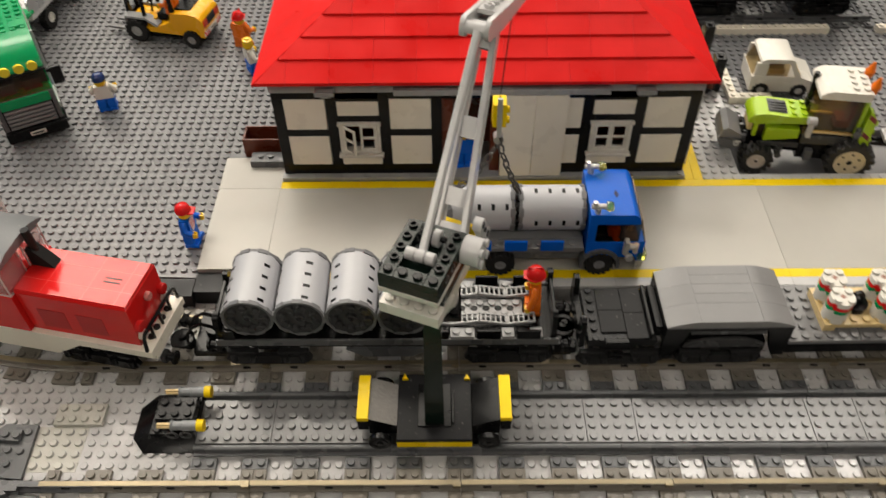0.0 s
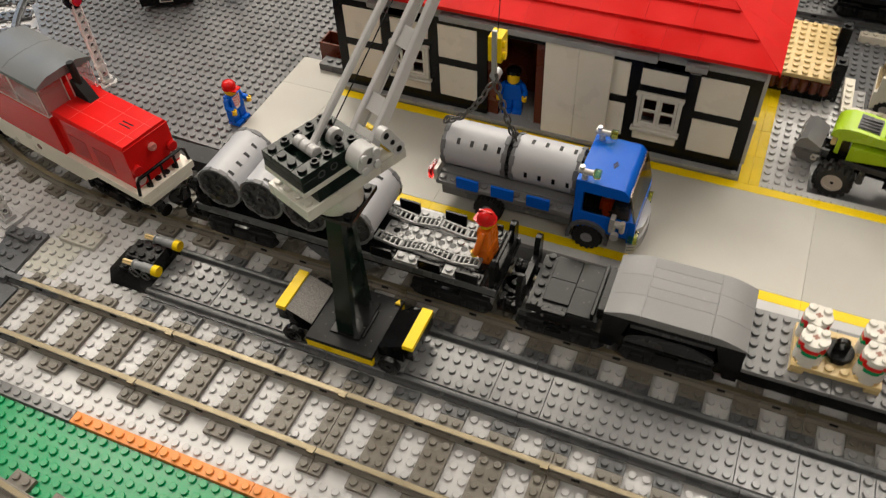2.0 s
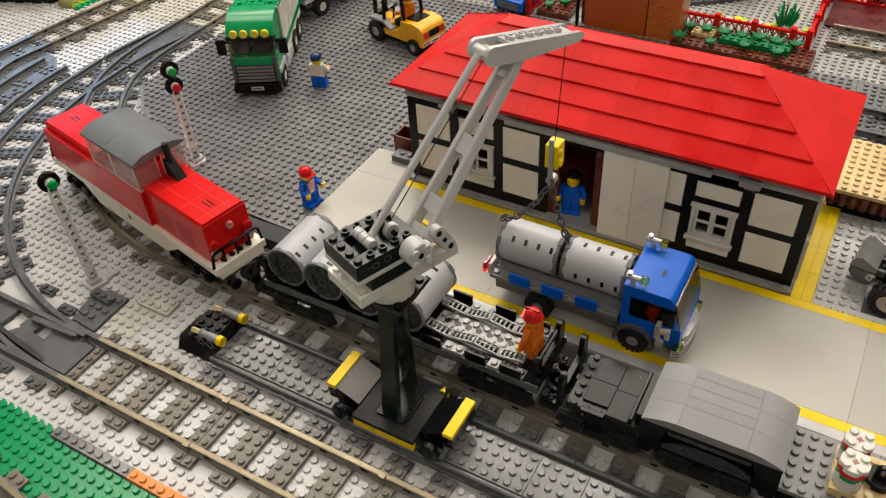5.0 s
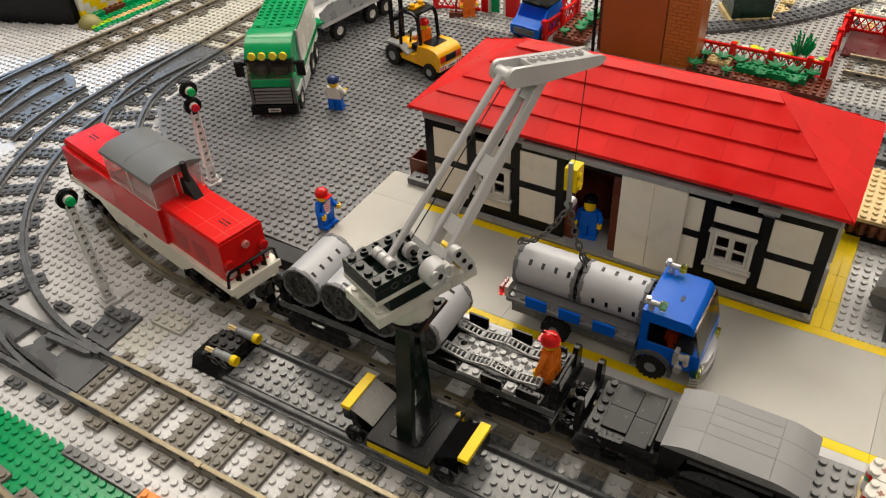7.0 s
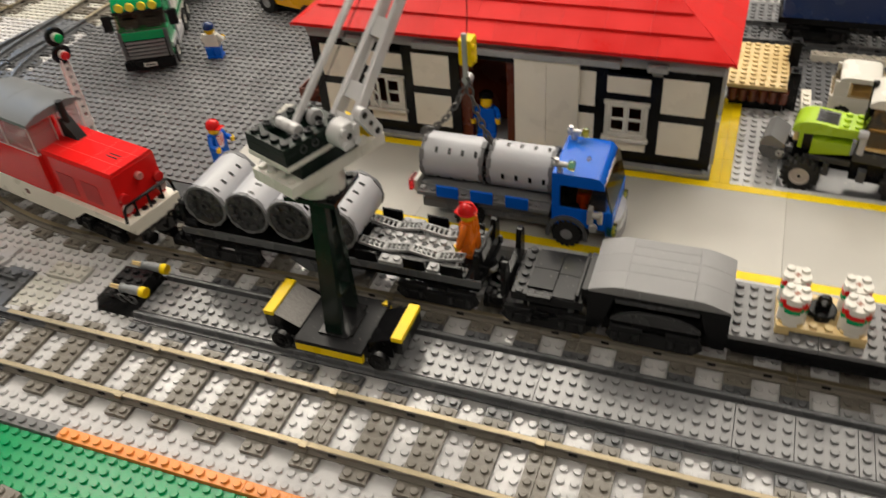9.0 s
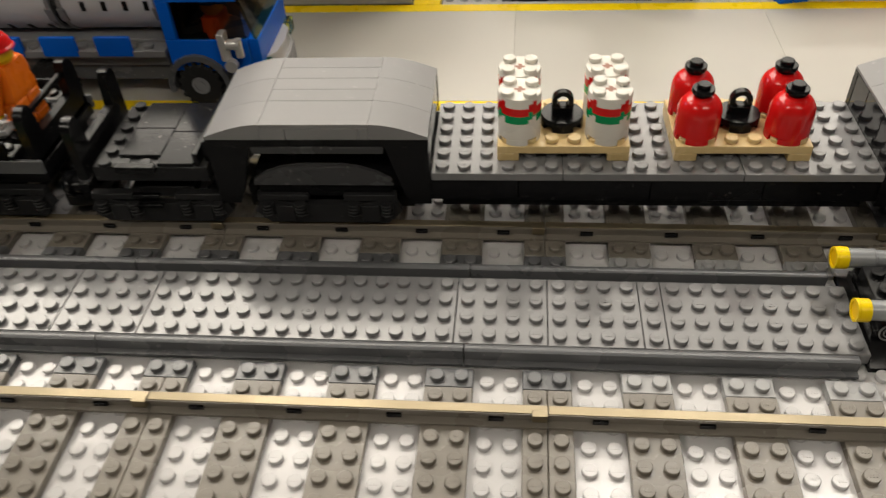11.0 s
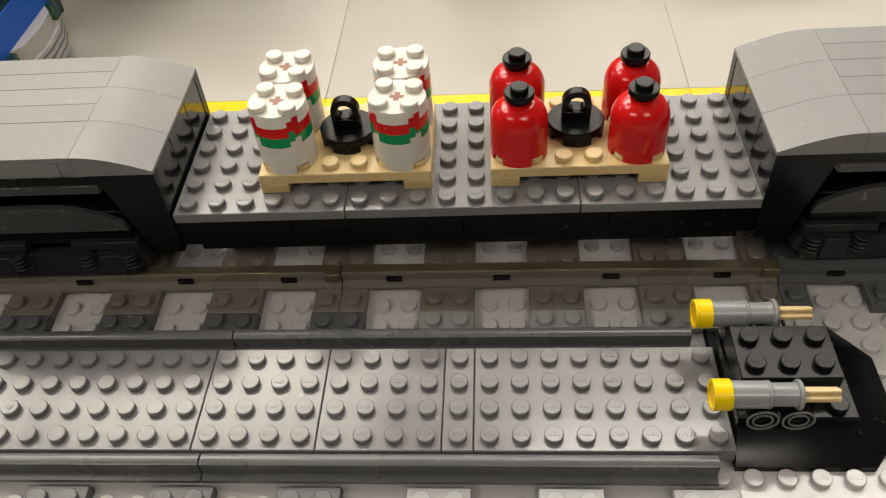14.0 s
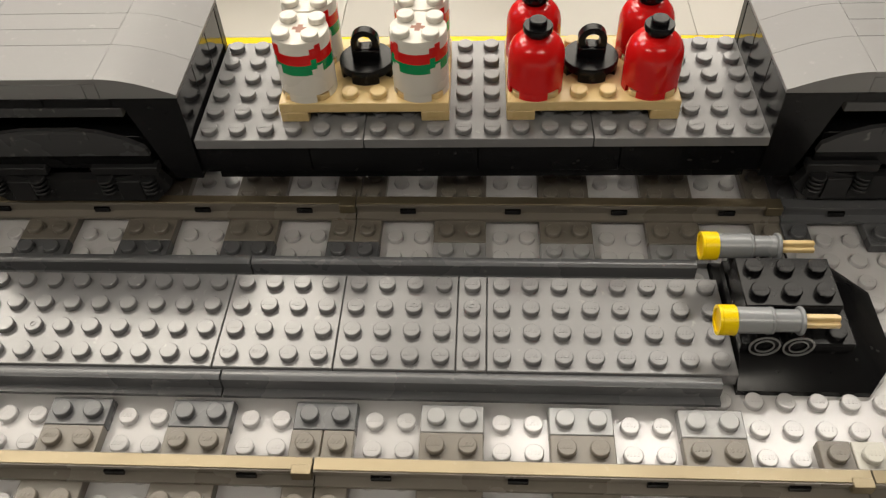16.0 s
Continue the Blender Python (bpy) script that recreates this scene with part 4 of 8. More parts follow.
# ---- crates and slabs beside the shed ----
solid("crate", Geo().box(-48.9, -45.0, 43.6, 43.8, 1.7, 4.0).box(-48.9, -45.0, 45.8, 46, 1.7, 4.0).box(-48.9, -48.7, 43.8, 45.8, 1.7, 4.0).box(-45.2, -45.0, 43.8, 45.8, 1.7, 4.0).box(-48.7, -45.2, 43.8, 45.8, 1.7, 1.9), BROWN, "open reddish brown crate beside the goods shed", "crate")
solid("step", Geo().box(-47.9, -44.4, 41.4, 43.0, 2.1, 2.9).studs(-47.4, 41.7, 2, 1, 2.9), DGREY, "dark grey studded step at the shed corner", "step")


# ---- the travelling crane ----
def wheel(g, x, y0, y1, z, r, m=0, n=18):
    g.cyl((x, y0, z), (x, y1, z), r, n, m, ch=0.05)


CX, CY = -28.65, 12.3
crane = thing("crane", CX, CY, 1.1, 0, "black column crane with grey lattice boom on yellow-ended trolley", "crane")


def cpart(name, geo, mats, label="", parent=None):
    geo.v = [(x - CX, y - CY, z - 1.1) for x, y, z in geo.v]
    return part(name, geo, mats, parent or crane, label)


cpart("base_plate", Geo().box(-31.55, -25.75, 9.2, 15.2, 2.25, 2.65), plastic("dull_black_plastic", (0.010, 0.010, 0.011), 0.4, 0.4, spec=0.14))
for y in (9.22, 14.78):
    cpart("edge_tile", Geo().box(-31.55, -25.75, y, y + 0.4, 1.5, 2.24), YELLOW, "yellow edge tile")
for s in (-1, 1):
    xa = CX + s * 2.9
    xb = CX + s * 5.05
    xm = CX + s * 5.95
    q = [(xa, 1.75), (xb, 1.75), (xb, 3.75), (xa, 2.75)]
    arm = cpart("end_arm", Geo().prism(q, "y", 10.3, 14.15), BLACK, "black sloping end arm")
    if s < 0:
        cpart("grip_panel", Geo().prism([(xa, 2.77), (xb, 3.77), (xb, 3.81), (xa, 2.81)], "y", 10.33, 14.12), PRINTGREY, "speckled grey sloping face", arm)
    cpart("end_tile", Geo().box(min(xb, xm), max(xb, xm), 10.25, 14.2, 3.58, 4.0), YELLOW, "yellow end tile", arm)
    cpart("end_block", Geo().box(min(xb, xm) + 0.05, max(xb, xm) - 0.05, 10.3, 14.15, 2.3, 3.57), BLACK, "", arm)
    for y in (9.25, 14.35):
        w = Geo()
        wheel(w, CX + s * 4.2, y, y + 0.5, 1.98, 0.88, 0, 26)
        w.pipe((CX + s * 4.2, y - 0.05, 1.98), (CX + s * 4.2, y, 1.98), 0.62, 0.5, 22)
        w.cyl((CX + s * 4.2, y - 0.1, 1.98), (CX + s * 4.2, y + 0.6, 1.98), 0.24, 12, ch=0.03)
        cpart("wheel", w, BLACK)
# column: a sloping front leg and an upright back leg, open at the sides
def leg(y0, y1, t0, t1, foot, head):
    """A leg from depth y0..y1 at its foot to t0..t1 at its head, with its half widths."""
    v = [(CX + s * w, y, z) for z, w, ys in ((2.65, foot, (y0, y1)), (15.0, head, (t0, t1))) for s, y in ((-1, ys[0]), (1, ys[0]), (1, ys[1]), (-1, ys[1]))]
    return Geo().add(v, [[3, 2, 1, 0], [4, 5, 6, 7], [0, 1, 5, 4], [1, 2, 6, 5], [2, 3, 7, 6], [3, 0, 4, 7]])


col = cpart("column", leg(10.5, 11.05, 11.9, 12.6, 0.74, 0.6), DEEPGREEN, "black sloping column leg")
cpart("column", leg(13.6, 14.1, 13.0, 13.6, 0.55, 0.58), DEEPGREEN, "black upright column leg")
for z, y0, y1 in ((5.4, 11.3, 13.5), (8.4, 11.65, 13.4), (11.4, 12.05, 13.2)):
    cpart("column_rung", Geo().box(CX - 0.45, CX + 0.45, y0, y1, z, z + 0.3), DEEPGREEN, "", col)
cpart("column_foot", Geo().box(CX - 1.3, CX + 1.3, 10.3, 14.2, 2.65, 2.8, 0, 0.04).box(CX + 1.35, CX + 1.55, 10.6, 13.4, 2.65, 2.85, 0, 0.03), BLACK, "black foot plate", col)
for x, y in ((-31.3, 14.6), (-26.3, 14.6)):
    cpart("corner_piece", Geo().prism([(x, y), (x + 0.5, y), (x + 0.25, y + 0.5)], "z", 2.65, 2.85), YELLOW, "small yellow corner piece")
cpart("column_head", Geo().box(CX - 2, CX + 2, CY - 1.4, CY + 2.6, 15.0, 15.4).studs(CX - 2, CY - 1.4, 4, 4, 15.4), BLACK)
top = cpart("turntable", Geo().cyl((CX, CY + 0.5, 15.42), (CX, CY + 0.5, 17.2), 1.85, 28, ch=0.05), WHITE, "white round turntable")
# the slewing house, turned about the column
HR = pose(-28.9, 12.25, 0, 0, 0, -21.8)


def house(name, fn, mats, label="", parent=None):
    g = Geo()
    g.t = HR
    fn(g)
    return cpart(name, g, mats, label, parent)


deck = house("house_deck", lambda g: g.box(-2.05, 2.05, -3.1, 3.1, 17.2, 18.1).studs(-2, -3.1, 4, 1, 18.1).box(-1.2, 1.2, -1.2, 2.5, 16.8, 17.2), WHITE, "white house deck plates")
house("house_block", lambda g: g.box(-1.95, 1.95, -2.0, 3.0, 18.1, 19.2), DEEPGREEN)
house("house_trim", lambda g: g.box(-2.03, 2.03, -3.05, 3.05, 19.2, 19.58), WHITE, "white plate trim")
house("house_top", lambda g: (g.box(-2.0, 2.0, -3.0, 2.6, 19.58, 20.3), g.box(-2, -1, -3, 2, 20.3, 20.85), g.box(1, 2, -3, 2, 20.3, 20.85), g.box(-1, 1, -3, -2, 20.3, 20.85)), DEEPGREEN)


def hollow_stud(g, x, y, z):
    g.pipe((x, y, z - 0.01), (x, y, z + 0.21), 0.3, 0.19, 16)


house("house_studs", lambda g: ([hollow_stud(g, x, -1.5 + k, 20.85) for x in (-1.5, 1.5) for k in range(4)], g.studs(-2, -3, 4, 1, 20.85)), BLACK, "black studs, hollow along both sides")
house("pin_hole", lambda g: [g.pipe((2.0, y, 20.25), (2.03, y, 20.25), 0.3, 0.2, 14) for y in (-1.5, -0.5)], CAPGREY, "dark pin hole in the side")
house("counter_arm", lambda g: (g.box(1.06, 2.06, 3.1, 5.4, 17.2, 18.1), g.studs(1.06, 4.3, 1, 1, 18.1)), WHITE, "white long side beam")
house("motor", lambda g: (g.cyl((2.05, 1.3, 20.25), (3.3, 1.3, 20.25), 0.97, 28, ch=0.05), [g.cyl((3.3, 1.3 + 0.5 * a, 20.25 + 0.5 * b), (3.52, 1.3 + 0.5 * a, 20.25 + 0.5 * b), 0.3, 14, ch=0.03) for a in (-1, 1) for b in (-1, 1)], g.cyl((3.25, 1.3, 20.25), (3.315, 1.3, 20.25), 0.24, 10, 1)), [LGREY, BLACK], "light grey round motor brick")
house("winch", lambda g: (g.cyl((-0.95, -0.9, 20.95), (0.95, -0.9, 20.95), 0.3, 18), [g.cyl((x, -0.9, 20.95), (x + 0.62, -0.9, 20.95), 0.42, 20, ch=0.05) for x in (-0.98, -0.31, 0.36)], [g.cyl((x + 0.08, -0.9 + 0.31 * math.cos(a), 20.95 + 0.31 * math.sin(a)), (x + 0.54, -0.9 + 0.31 * math.cos(a), 20.95 + 0.31 * math.sin(a)), 0.125, 8) for x in (-0.98, 0.36) for a in (0.4, 1.2, 2.0, 2.8)]), LGREY, "light grey winch rollers")
house("gear", lambda g: (g.cyl((0.15, 1.0, 20.85), (0.6, 1.0, 20.85), 0.5, 24), [g.box(0.16, 0.59, 1.0 + 0.52 * math.cos(a) - 0.05, 1.0 + 0.52 * math.cos(a) + 0.05, 20.85 + 0.52 * math.sin(a) - 0.05, 20.85 + 0.52 * math.sin(a) + 0.05, 0, 0.01) for a in [0.2618 * k for k in range(24)]], g.cyl((-0.95, 1.0, 20.85), (0.95, 1.0, 20.85), 0.2, 10, 1), g.cyl((-0.75, 1.0, 20.85), (0.1, 1.0, 20.85), 0.42, 18, 1)), [LGREY, BLACK], "light grey toothed gear on black drum")
house("pivot_arm", lambda g: (g.prism([(2.97, 20.3), (3.93, 18.67), (4.79, 19.17), (3.83, 20.8)], "x", 2.05, 2.55), g.cyl((2.0, 3.4, 20.55), (2.6, 3.4, 20.55), 0.5, 18), g.cyl((2.0, 4.36, 18.92), (2.6, 4.36, 18.92), 0.5, 18), g.cyl((1.98, 3.4, 20.55), (2.63, 3.4, 20.55), 0.24, 12, 1), g.cyl((1.98, 4.36, 18.92), (2.63, 4.36, 18.92), 0.24, 12, 1), g.cyl((1.98, 3.88, 19.73), (2.63, 3.88, 19.73), 0.18, 10, 1)), [LGREY, BLACK], "light grey slotted pivot arm")
house("brace_tile", lambda g: g.box(-0.9, 1.7, 4.2, 4.6, 18.12, 19.2), YELLOW, "yellow brace tile")

# boom, strut and jib, along the house's own forward line
LX = Vector((0.928, -0.371, 0))


def beam(g, a, b, wide, deep, m=0, end=None, bev=0.07):
    """A bar with bevelled edges between two points, its width along LX; end is the depth at b."""
    a, b = Vector(a), Vector(b)
    up = LX.cross((b - a).normalized())
    k = ((-1, -1), (1, -1), (1, 1), (-1, 1))
    v = []
    for p, dp in ((a, deep), (b, end or deep)):
        c = min(bev, 0.25 * wide, 0.25 * dp)
        for s, t in k:
            q = [(s * (wide / 2 - c), t * dp / 2), (s * wide / 2, t * (dp / 2 - c))]
            for o, u in q if s * t > 0 else q[::-1]:
                v.append(p + LX * o + up * u)
    ring = sorted(range(8), key=lambda i: math.atan2((v[i] - a).dot(up), (v[i] - a).dot(LX)))
    f = [[ring[::-1][i] for i in range(8)], [8 + ring[i] for i in range(8)]]
    f += [[ring[i], ring[(i + 1) % 8], 8 + ring[(i + 1) % 8], 8 + ring[i]] for i in range(8)]
    g.add(v, f, m)
    return g


base_mid = Vector((-27.36, 15.14, 19.2))
head_mid = Vector((-24.69, 25.09, 28.9))
boom_dir = (head_mid - base_mid).normalized()
boom_up = LX.cross(boom_dir)
boom = None
for s in (-1, 1):
    g = Geo()
    p0, p1 = base_mid + LX * s * 0.9, head_mid + LX * s * 0.5
    beam(g, p0 + LX * s * 0.06, p1 + LX * s * 0.02, 0.44, 0.95, 0, 0.85)
    # a thin flange along the inner edge
    beam(g, p0 - LX * s * 0.12 - boom_up * 0.4, p1 - LX * s * 0.12 - boom_up * 0.34, 0.3, 0.14)
    b = cpart("boom_rail", g, LGREY, "light grey boom side rail", boom)
    boom = boom or b
for t, w, half, deep in ((0.02, 1.7, 0.4, 0.6), (0.17, 1.6, 0.62, 0.5), (0.5, 1.3, 0.72, 0.55), (0.93, 0.9, 0.8, 0.6)):
    p = base_mid.lerp(head_mid, t)
    cpart("boom_crossbar", beam(Geo(), p - boom_dir * half, p + boom_dir * half, w, deep), LGREY, "", boom)
q = base_mid.lerp(head_mid, 0.5) + LX * 0.87
cpart("pin", Geo().cyl(q - LX * 0.1, q + LX * 0.03, 0.29, 16).pipe(q, q + LX * 0.05, 0.33, 0.26, 16), BLACK, "black boom pin", boom)
s0, s1 = Vector((-29.18, 11.73, 20.6)), Vector((-25.62, 21.35, 30.55))
cpart("strut", beam(Geo(), s0, s1, 0.5, 0.46, 0, None, 0.12), LGREY, "light grey single strut")
ja, jb = Vector((-25.69, 22.06, 30.4)), Vector((-22.09, 30.96, 28.3))
jd = (jb - ja).normalized()
ju = LX.cross(jd)
g = Geo()
prof = [(-0.45, 0.0), (-0.42, -0.3), (-0.28, -0.6), (-0.02, -0.74), (2.9, -0.76), (4.2, -0.62), (8.4, -0.14), (8.72, 0.02), (8.87, 0.24), (8.77, 0.5), (8.45, 0.62), (0.0, 0.62), (-0.25, 0.5), (-0.4, 0.27)]
for s in (-1, 1):
    n, k = [], len(prof)
    for o in (s * 0.83 - 0.16, s * 0.83 + 0.16):
        n += [ja + jd * a + ju * b + LX * o for a, b in prof]
    g.add(n, [list(range(k))[::-1], [k + i for i in range(k)]] + [[i, (i + 1) % k, k + (i + 1) % k, k + i] for i in range(k)])
g.cyl(ja - LX * 0.98 + ju * -0.05, ja + LX * 0.98 + ju * -0.05, 0.44, 18)
beam(g, ja + jd * 0.3 - ju * 0.1, ja + jd * 1.0 - ju * 0.1, 1.5, 0.5)
beam(g, ja + jd * 1.9 + ju * 0.4, ja + jd * 8.1 + ju * 0.36, 1.5, 0.3)
beam(g, ja + jd * 2.4 - ju * 0.45, ja + jd * 4.0 - ju * 0.4, 1.5, 0.3)
for i in range(6):
    p = ja + jd * (2.4 + 0.92 * i) + ju * 0.5
    g.pipe(p, p + ju * 0.32, 0.34, 0.19, 18)
cpart("jib", g, LGREY, "light grey studded jib head")
tip = ja + jd * 8.15
hook = Vector((-23.35, 29.9, 19.2))
cpart("cable", Geo().sweep([tip + ju * -0.1, hook], 0.045, 6), BLACK, "black hoisting string")
cpart("cable", Geo().sweep([ja + jd * 0.6, Vector((-28.5, 13.3, 21.1))], 0.045, 6), BLACK, "black hoisting string")
hb = cpart("hook_block", Geo().box(hook.x - 0.55, hook.x + 0.55, hook.y - 0.7, hook.y + 0.7, 16.85, 19.05).cyl((hook.x + 0.55, hook.y - 0.35, 17.4), (hook.x + 0.8, hook.y - 0.35, 17.4), 0.3, 12).cyl((hook.x + 0.55, hook.y - 0.35, 18.4), (hook.x + 0.8, hook.y - 0.35, 18.4), 0.3, 12), YELLOW, "yellow brick hook block")
cpart("hook_shank", Geo().box(hook.x - 0.2, hook.x + 0.2, hook.y - 0.85, hook.y - 0.6, 15.9, 19.7).cyl((hook.x, hook.y - 0.7, 15.5), (hook.x, hook.y + 0.1, 15.5), 0.42, 14), STEEL, "grey hook shank", hb)


def chain(a, b, sag, name):
    a, b = Vector(a), Vector(b)
    n = int((b - a).length / 0.62)
    g = Geo()
    for i in range(n + 1):
        t = i / n
        p = a.lerp(b, t) - Vector((0, 0, 1)) * (sag * 4 * t * (1 - t))
        t2 = min(t + 0.03, 1.0)
        d = (a.lerp(b, t2) - Vector((0, 0, 1)) * (sag * 4 * t2 * (1 - t2)) - p)
        d = d.normalized() if d.length > 1e-6 else (b - a).normalized()
        e = d.orthogonal().normalized()
        e2 = d.cross(e)
        w = e if i % 2 else e2
        ring = []
        for k in range(13):
            th = 6.28318 * k / 12
            ring.append(p + d * (0.46 * math.cos(th)) + w * (0.26 * math.sin(th)))
        g.sweep(ring, 0.085, 6)
    cpart(name, g, CHAIN, "dark metal sling chain")


chain((-23.3, 29.3, 15.4), (-21.45, 29.0, 10.2), 0.5, "sling_chain")
chain((-23.3, 29.2, 15.4), (-27.5, 29.0, 10.3), 1.1, "sling_chain")


# ---- wagons and the locomotive ----
def bogie(g, x, y, m=0, w=2.6):
    """Side frames, springs, axles and wheels about x, y on the rails."""
    for s in (-1, 1):
        yy = y + s * w
        g.prism([(x - 3.6, 2.1), (x - 2.9, 1.4), (x + 2.9, 1.4), (x + 3.6, 2.1), (x + 3.2, 2.9), (x + 1.4, 2.5), (x - 1.4, 2.5), (x - 3.2, 2.9)], "y", yy - 0.2, yy + 0.2, m)
        for k in (-2.1, 2.1):
            g.cyl((x + k, yy - 0.32, 2.0), (x + k, yy + 0.32, 2.0), 0.42, 14, m, ch=0.04)
            g.box(x + k - 1.25, x + k + 1.25, yy - 0.24, yy + 0.24, 2.75, 3.1, m)
            g.box(x + k - 0.45, x + k + 0.45, yy - 0.34, yy + 0.34, 1.55, 2.5, m)
            for j in (-0.8, 0.8):  # coil springs
                for i in range(4):
                    z = 2.0 + 0.19 * i
                    g.cyl((x + k + j, yy + s * 0.3, z), (x + k + j, yy + s * 0.3, z + 0.11), 0.3, 12, m, ch=0.03)
                g.box(x + k + j - 0.34, x + k + j + 0.34, yy - 0.3, yy + 0.3, 1.7, 1.98, m)
    for k in (-2.1, 2.1):
        for s in (-1, 1):
            g.cyl((x + k, y + s * 2.1, 2.0), (x + k, y + s * 2.45, 2.0), 0.95, 20, m, ch=0.04)
        g.cyl((x + k, y - 2.1, 2.0), (x + k, y + 2.1, 2.0), 0.2, 8, m)
    g.box(x - 1.5, x + 1.5, y - 2.0, y + 2.0, 2.3, 2.9, m)
    return g


def coupler(g, x, y, s, m=0):
    """A drawbar with magnet, its swivel plate, and two round buffers."""
    g.box(min(x, x + s * 1.2), max(x, x + s * 1.2), y - 0.6, y + 0.6, 2.3, 2.9, m)
    g.cyl((x + s * 0.9, y, 2.9), (x + s * 0.9, y, 3.15), 1.0, 20, m, ch=0.04)
    g.stud(x + s * 0.9, y, 3.15, m, 12)
    g.cyl((x + s * 1.2, y, 2.5), (x + s * 1.75, y, 2.5), 0.55, 16, m, ch=0.05)
    for k in (-1.9, 1.9):
        g.box(min(x, x + s * 0.5), max(x, x + s * 0.5), y + k - 0.45, y + k + 0.45, 2.5, 3.3, m)
        g.cyl((x + s * 0.4, y + k, 2.9), (x + s * 1.0, y + k, 2.9), 0.38, 14, m)
        g.cyl((x + s * 1.0, y + k, 2.9), (x + s * 1.25, y + k, 2.9), 0.6, 18, m, ch=0.05)
    return g


# -- open wagon with steel tubes --
WX, WY = -32.4, 20.0
wag = thing("open_wagon", WX, WY, 1.1, 0, "black open railway wagon carrying grey tubes and slatted decking", "railway wagon")


def wpart(name, geo, mats, label="", parent=None):
    geo.v = [(x - WX, y - WY, z - 1.1) for x, y, z in geo.v]
    return part(name, geo, mats, parent or wag, label)


wpart("underframe", Geo().box(-46.2, -18.7, 17.1, 22.9, 3.9, 4.5).box(-45.8, -19, 17.6, 22.4, 3.2, 3.9), BLACK)
for y in (16.95, 22.85):
    wpart("side_sill", Geo().box(-46.4, -18.6, y, y + 0.2, 4.2, 4.95, 0, 0.03), DGREY, "dark grey side sill")
wpart("belly_tank", Geo().prism([(-36, 3.2), (-34.5, 2.2), (-30.5, 2.2), (-29, 3.2)], "y", 17.3, 22.7), DGREY)
wpart("floor", Geo().box(-46.1, -18.8, 17.2, 22.8, 4.5, 4.8), BLACK)
for x in (-42.5, -22.6):
    wpart("bogie", bogie(Geo(), x, 20), BOGIE)
wpart("coupling", coupler(Geo(), -46.4, 20, -1), BLACK)
wpart("coupling", coupler(Geo(), -18.6, 20, 1), BLACK)
# added black plates that darken the shaded ground under the couplings
wpart("drawbar_plate", Geo().box(-49.0, -46.2, 17.9, 22.1, 1.5, 2.25), BLACK)
wpart("drawbar_plate", Geo().box(-18.8, -17.2, 17.9, 22.1, 1.5, 2.25), BLACK)
HORNS = [(17.2, 4.3), (22.8, 4.3), (22.8, 6.9), (22.65, 7.25), (22.3, 7.45), (21.95, 7.4), (21.75, 6.95), (21.6, 5.75), (18.4, 5.75), (18.25, 6.95), (18.05, 7.4), (17.7, 7.45), (17.35, 7.25), (17.2, 6.9)]
for x in (-46.3, -19.25):
    wpart("end_board", Geo().prism(HORNS, "x", x, x + 0.45), BLACK, "black end board with rounded horns")
    wpart("end_bar", Geo().box(x + 0.1, x + 0.35, 18.3, 21.7, 6.7, 7.0), BLACK, "thin black end bar")
wpart("end_plate", Geo().plate(-45.75, 17, 4.8, 1, 6, 1.2), BLACK, "black studded end brick")
wpart("end_plate", Geo().plate(-20.8, 17, 4.8, 1, 6, 0.4), BLACK)
# slatted decking on the emptied end
for x, n in ((-27.4, 2), (-23.2, 1), (-20.9, 1)):
    for y in (17.0, 22.0):
        wpart("deck_plate", Geo().plate(x, y, 4.8, n, 1, 0.45), MGREY, "light grey studded deck plate")
g = Geo().box(-29.4, -21.4, 19.0, 21.0, 4.8, 5.2)
for k in range(8):
    g.stud(-28.9 + k, 19.5, 5.2).stud(-28.9 + k, 20.5, 5.2)
    if k < 7:
        g.cyl((-28.4 + k, 20.0, 5.19), (-28.4 + k, 20.0, 5.205), 0.3, 14, 1)
wpart("deck_plate", g, [MGREY, BLACK], "light grey plate with round holes")
for x in (-29.4, -25.2, -22.0):
    for y in (17.0, 22.0):
        wpart("stake_board", Geo().box(x, x + 1.9, y - 0.02 if y < 20 else y + 0.75, y + 0.2 if y < 20 else y + 0.97, 4.8, 5.95).box(x, x + 1.9, y, y + 0.95, 4.8, 5.0), BLACK, "black upright stake board")
for y in (18.1, 21.0):
    for k in range(4):
        xa, up = -29.6 + 2.3 * k, (0.15 if k % 2 else 0.55)
        t = pose(xa, y, 5.2 + up, 0, 10 if k % 2 == 0 else -10, 0)
        g = Geo()
        g.t = t
        g.box(0, 2.3, 0, 0.18, -0.1, 0.15).box(0, 2.3, 0.82, 1.0, -0.1, 0.15).box(0, 0.2, 0.18, 0.82, -0.1, 0.15).box(2.1, 2.3, 0.18, 0.82, -0.1, 0.15)
        for i in range(4):
            g.box(0.42 + 0.42 * i, 0.58 + 0.42 * i, 0.18, 0.82, -0.1, 0.13)
        wpart("slatted_panel", g, MGREY, "light grey slatted panel")


for y in (18.2, 19.3):
    wpart("brake_hose", Geo().sweep([(-46.3, y, 4.4), (-46.8, y - 0.1, 5.3), (-47.6, y - 0.2, 5.8), (-48.5, y - 0.1, 5.2), (-49.1, y, 4.2), (-49.3, y, 3.3)], 0.15, 8), BLACK, "black looped hose")


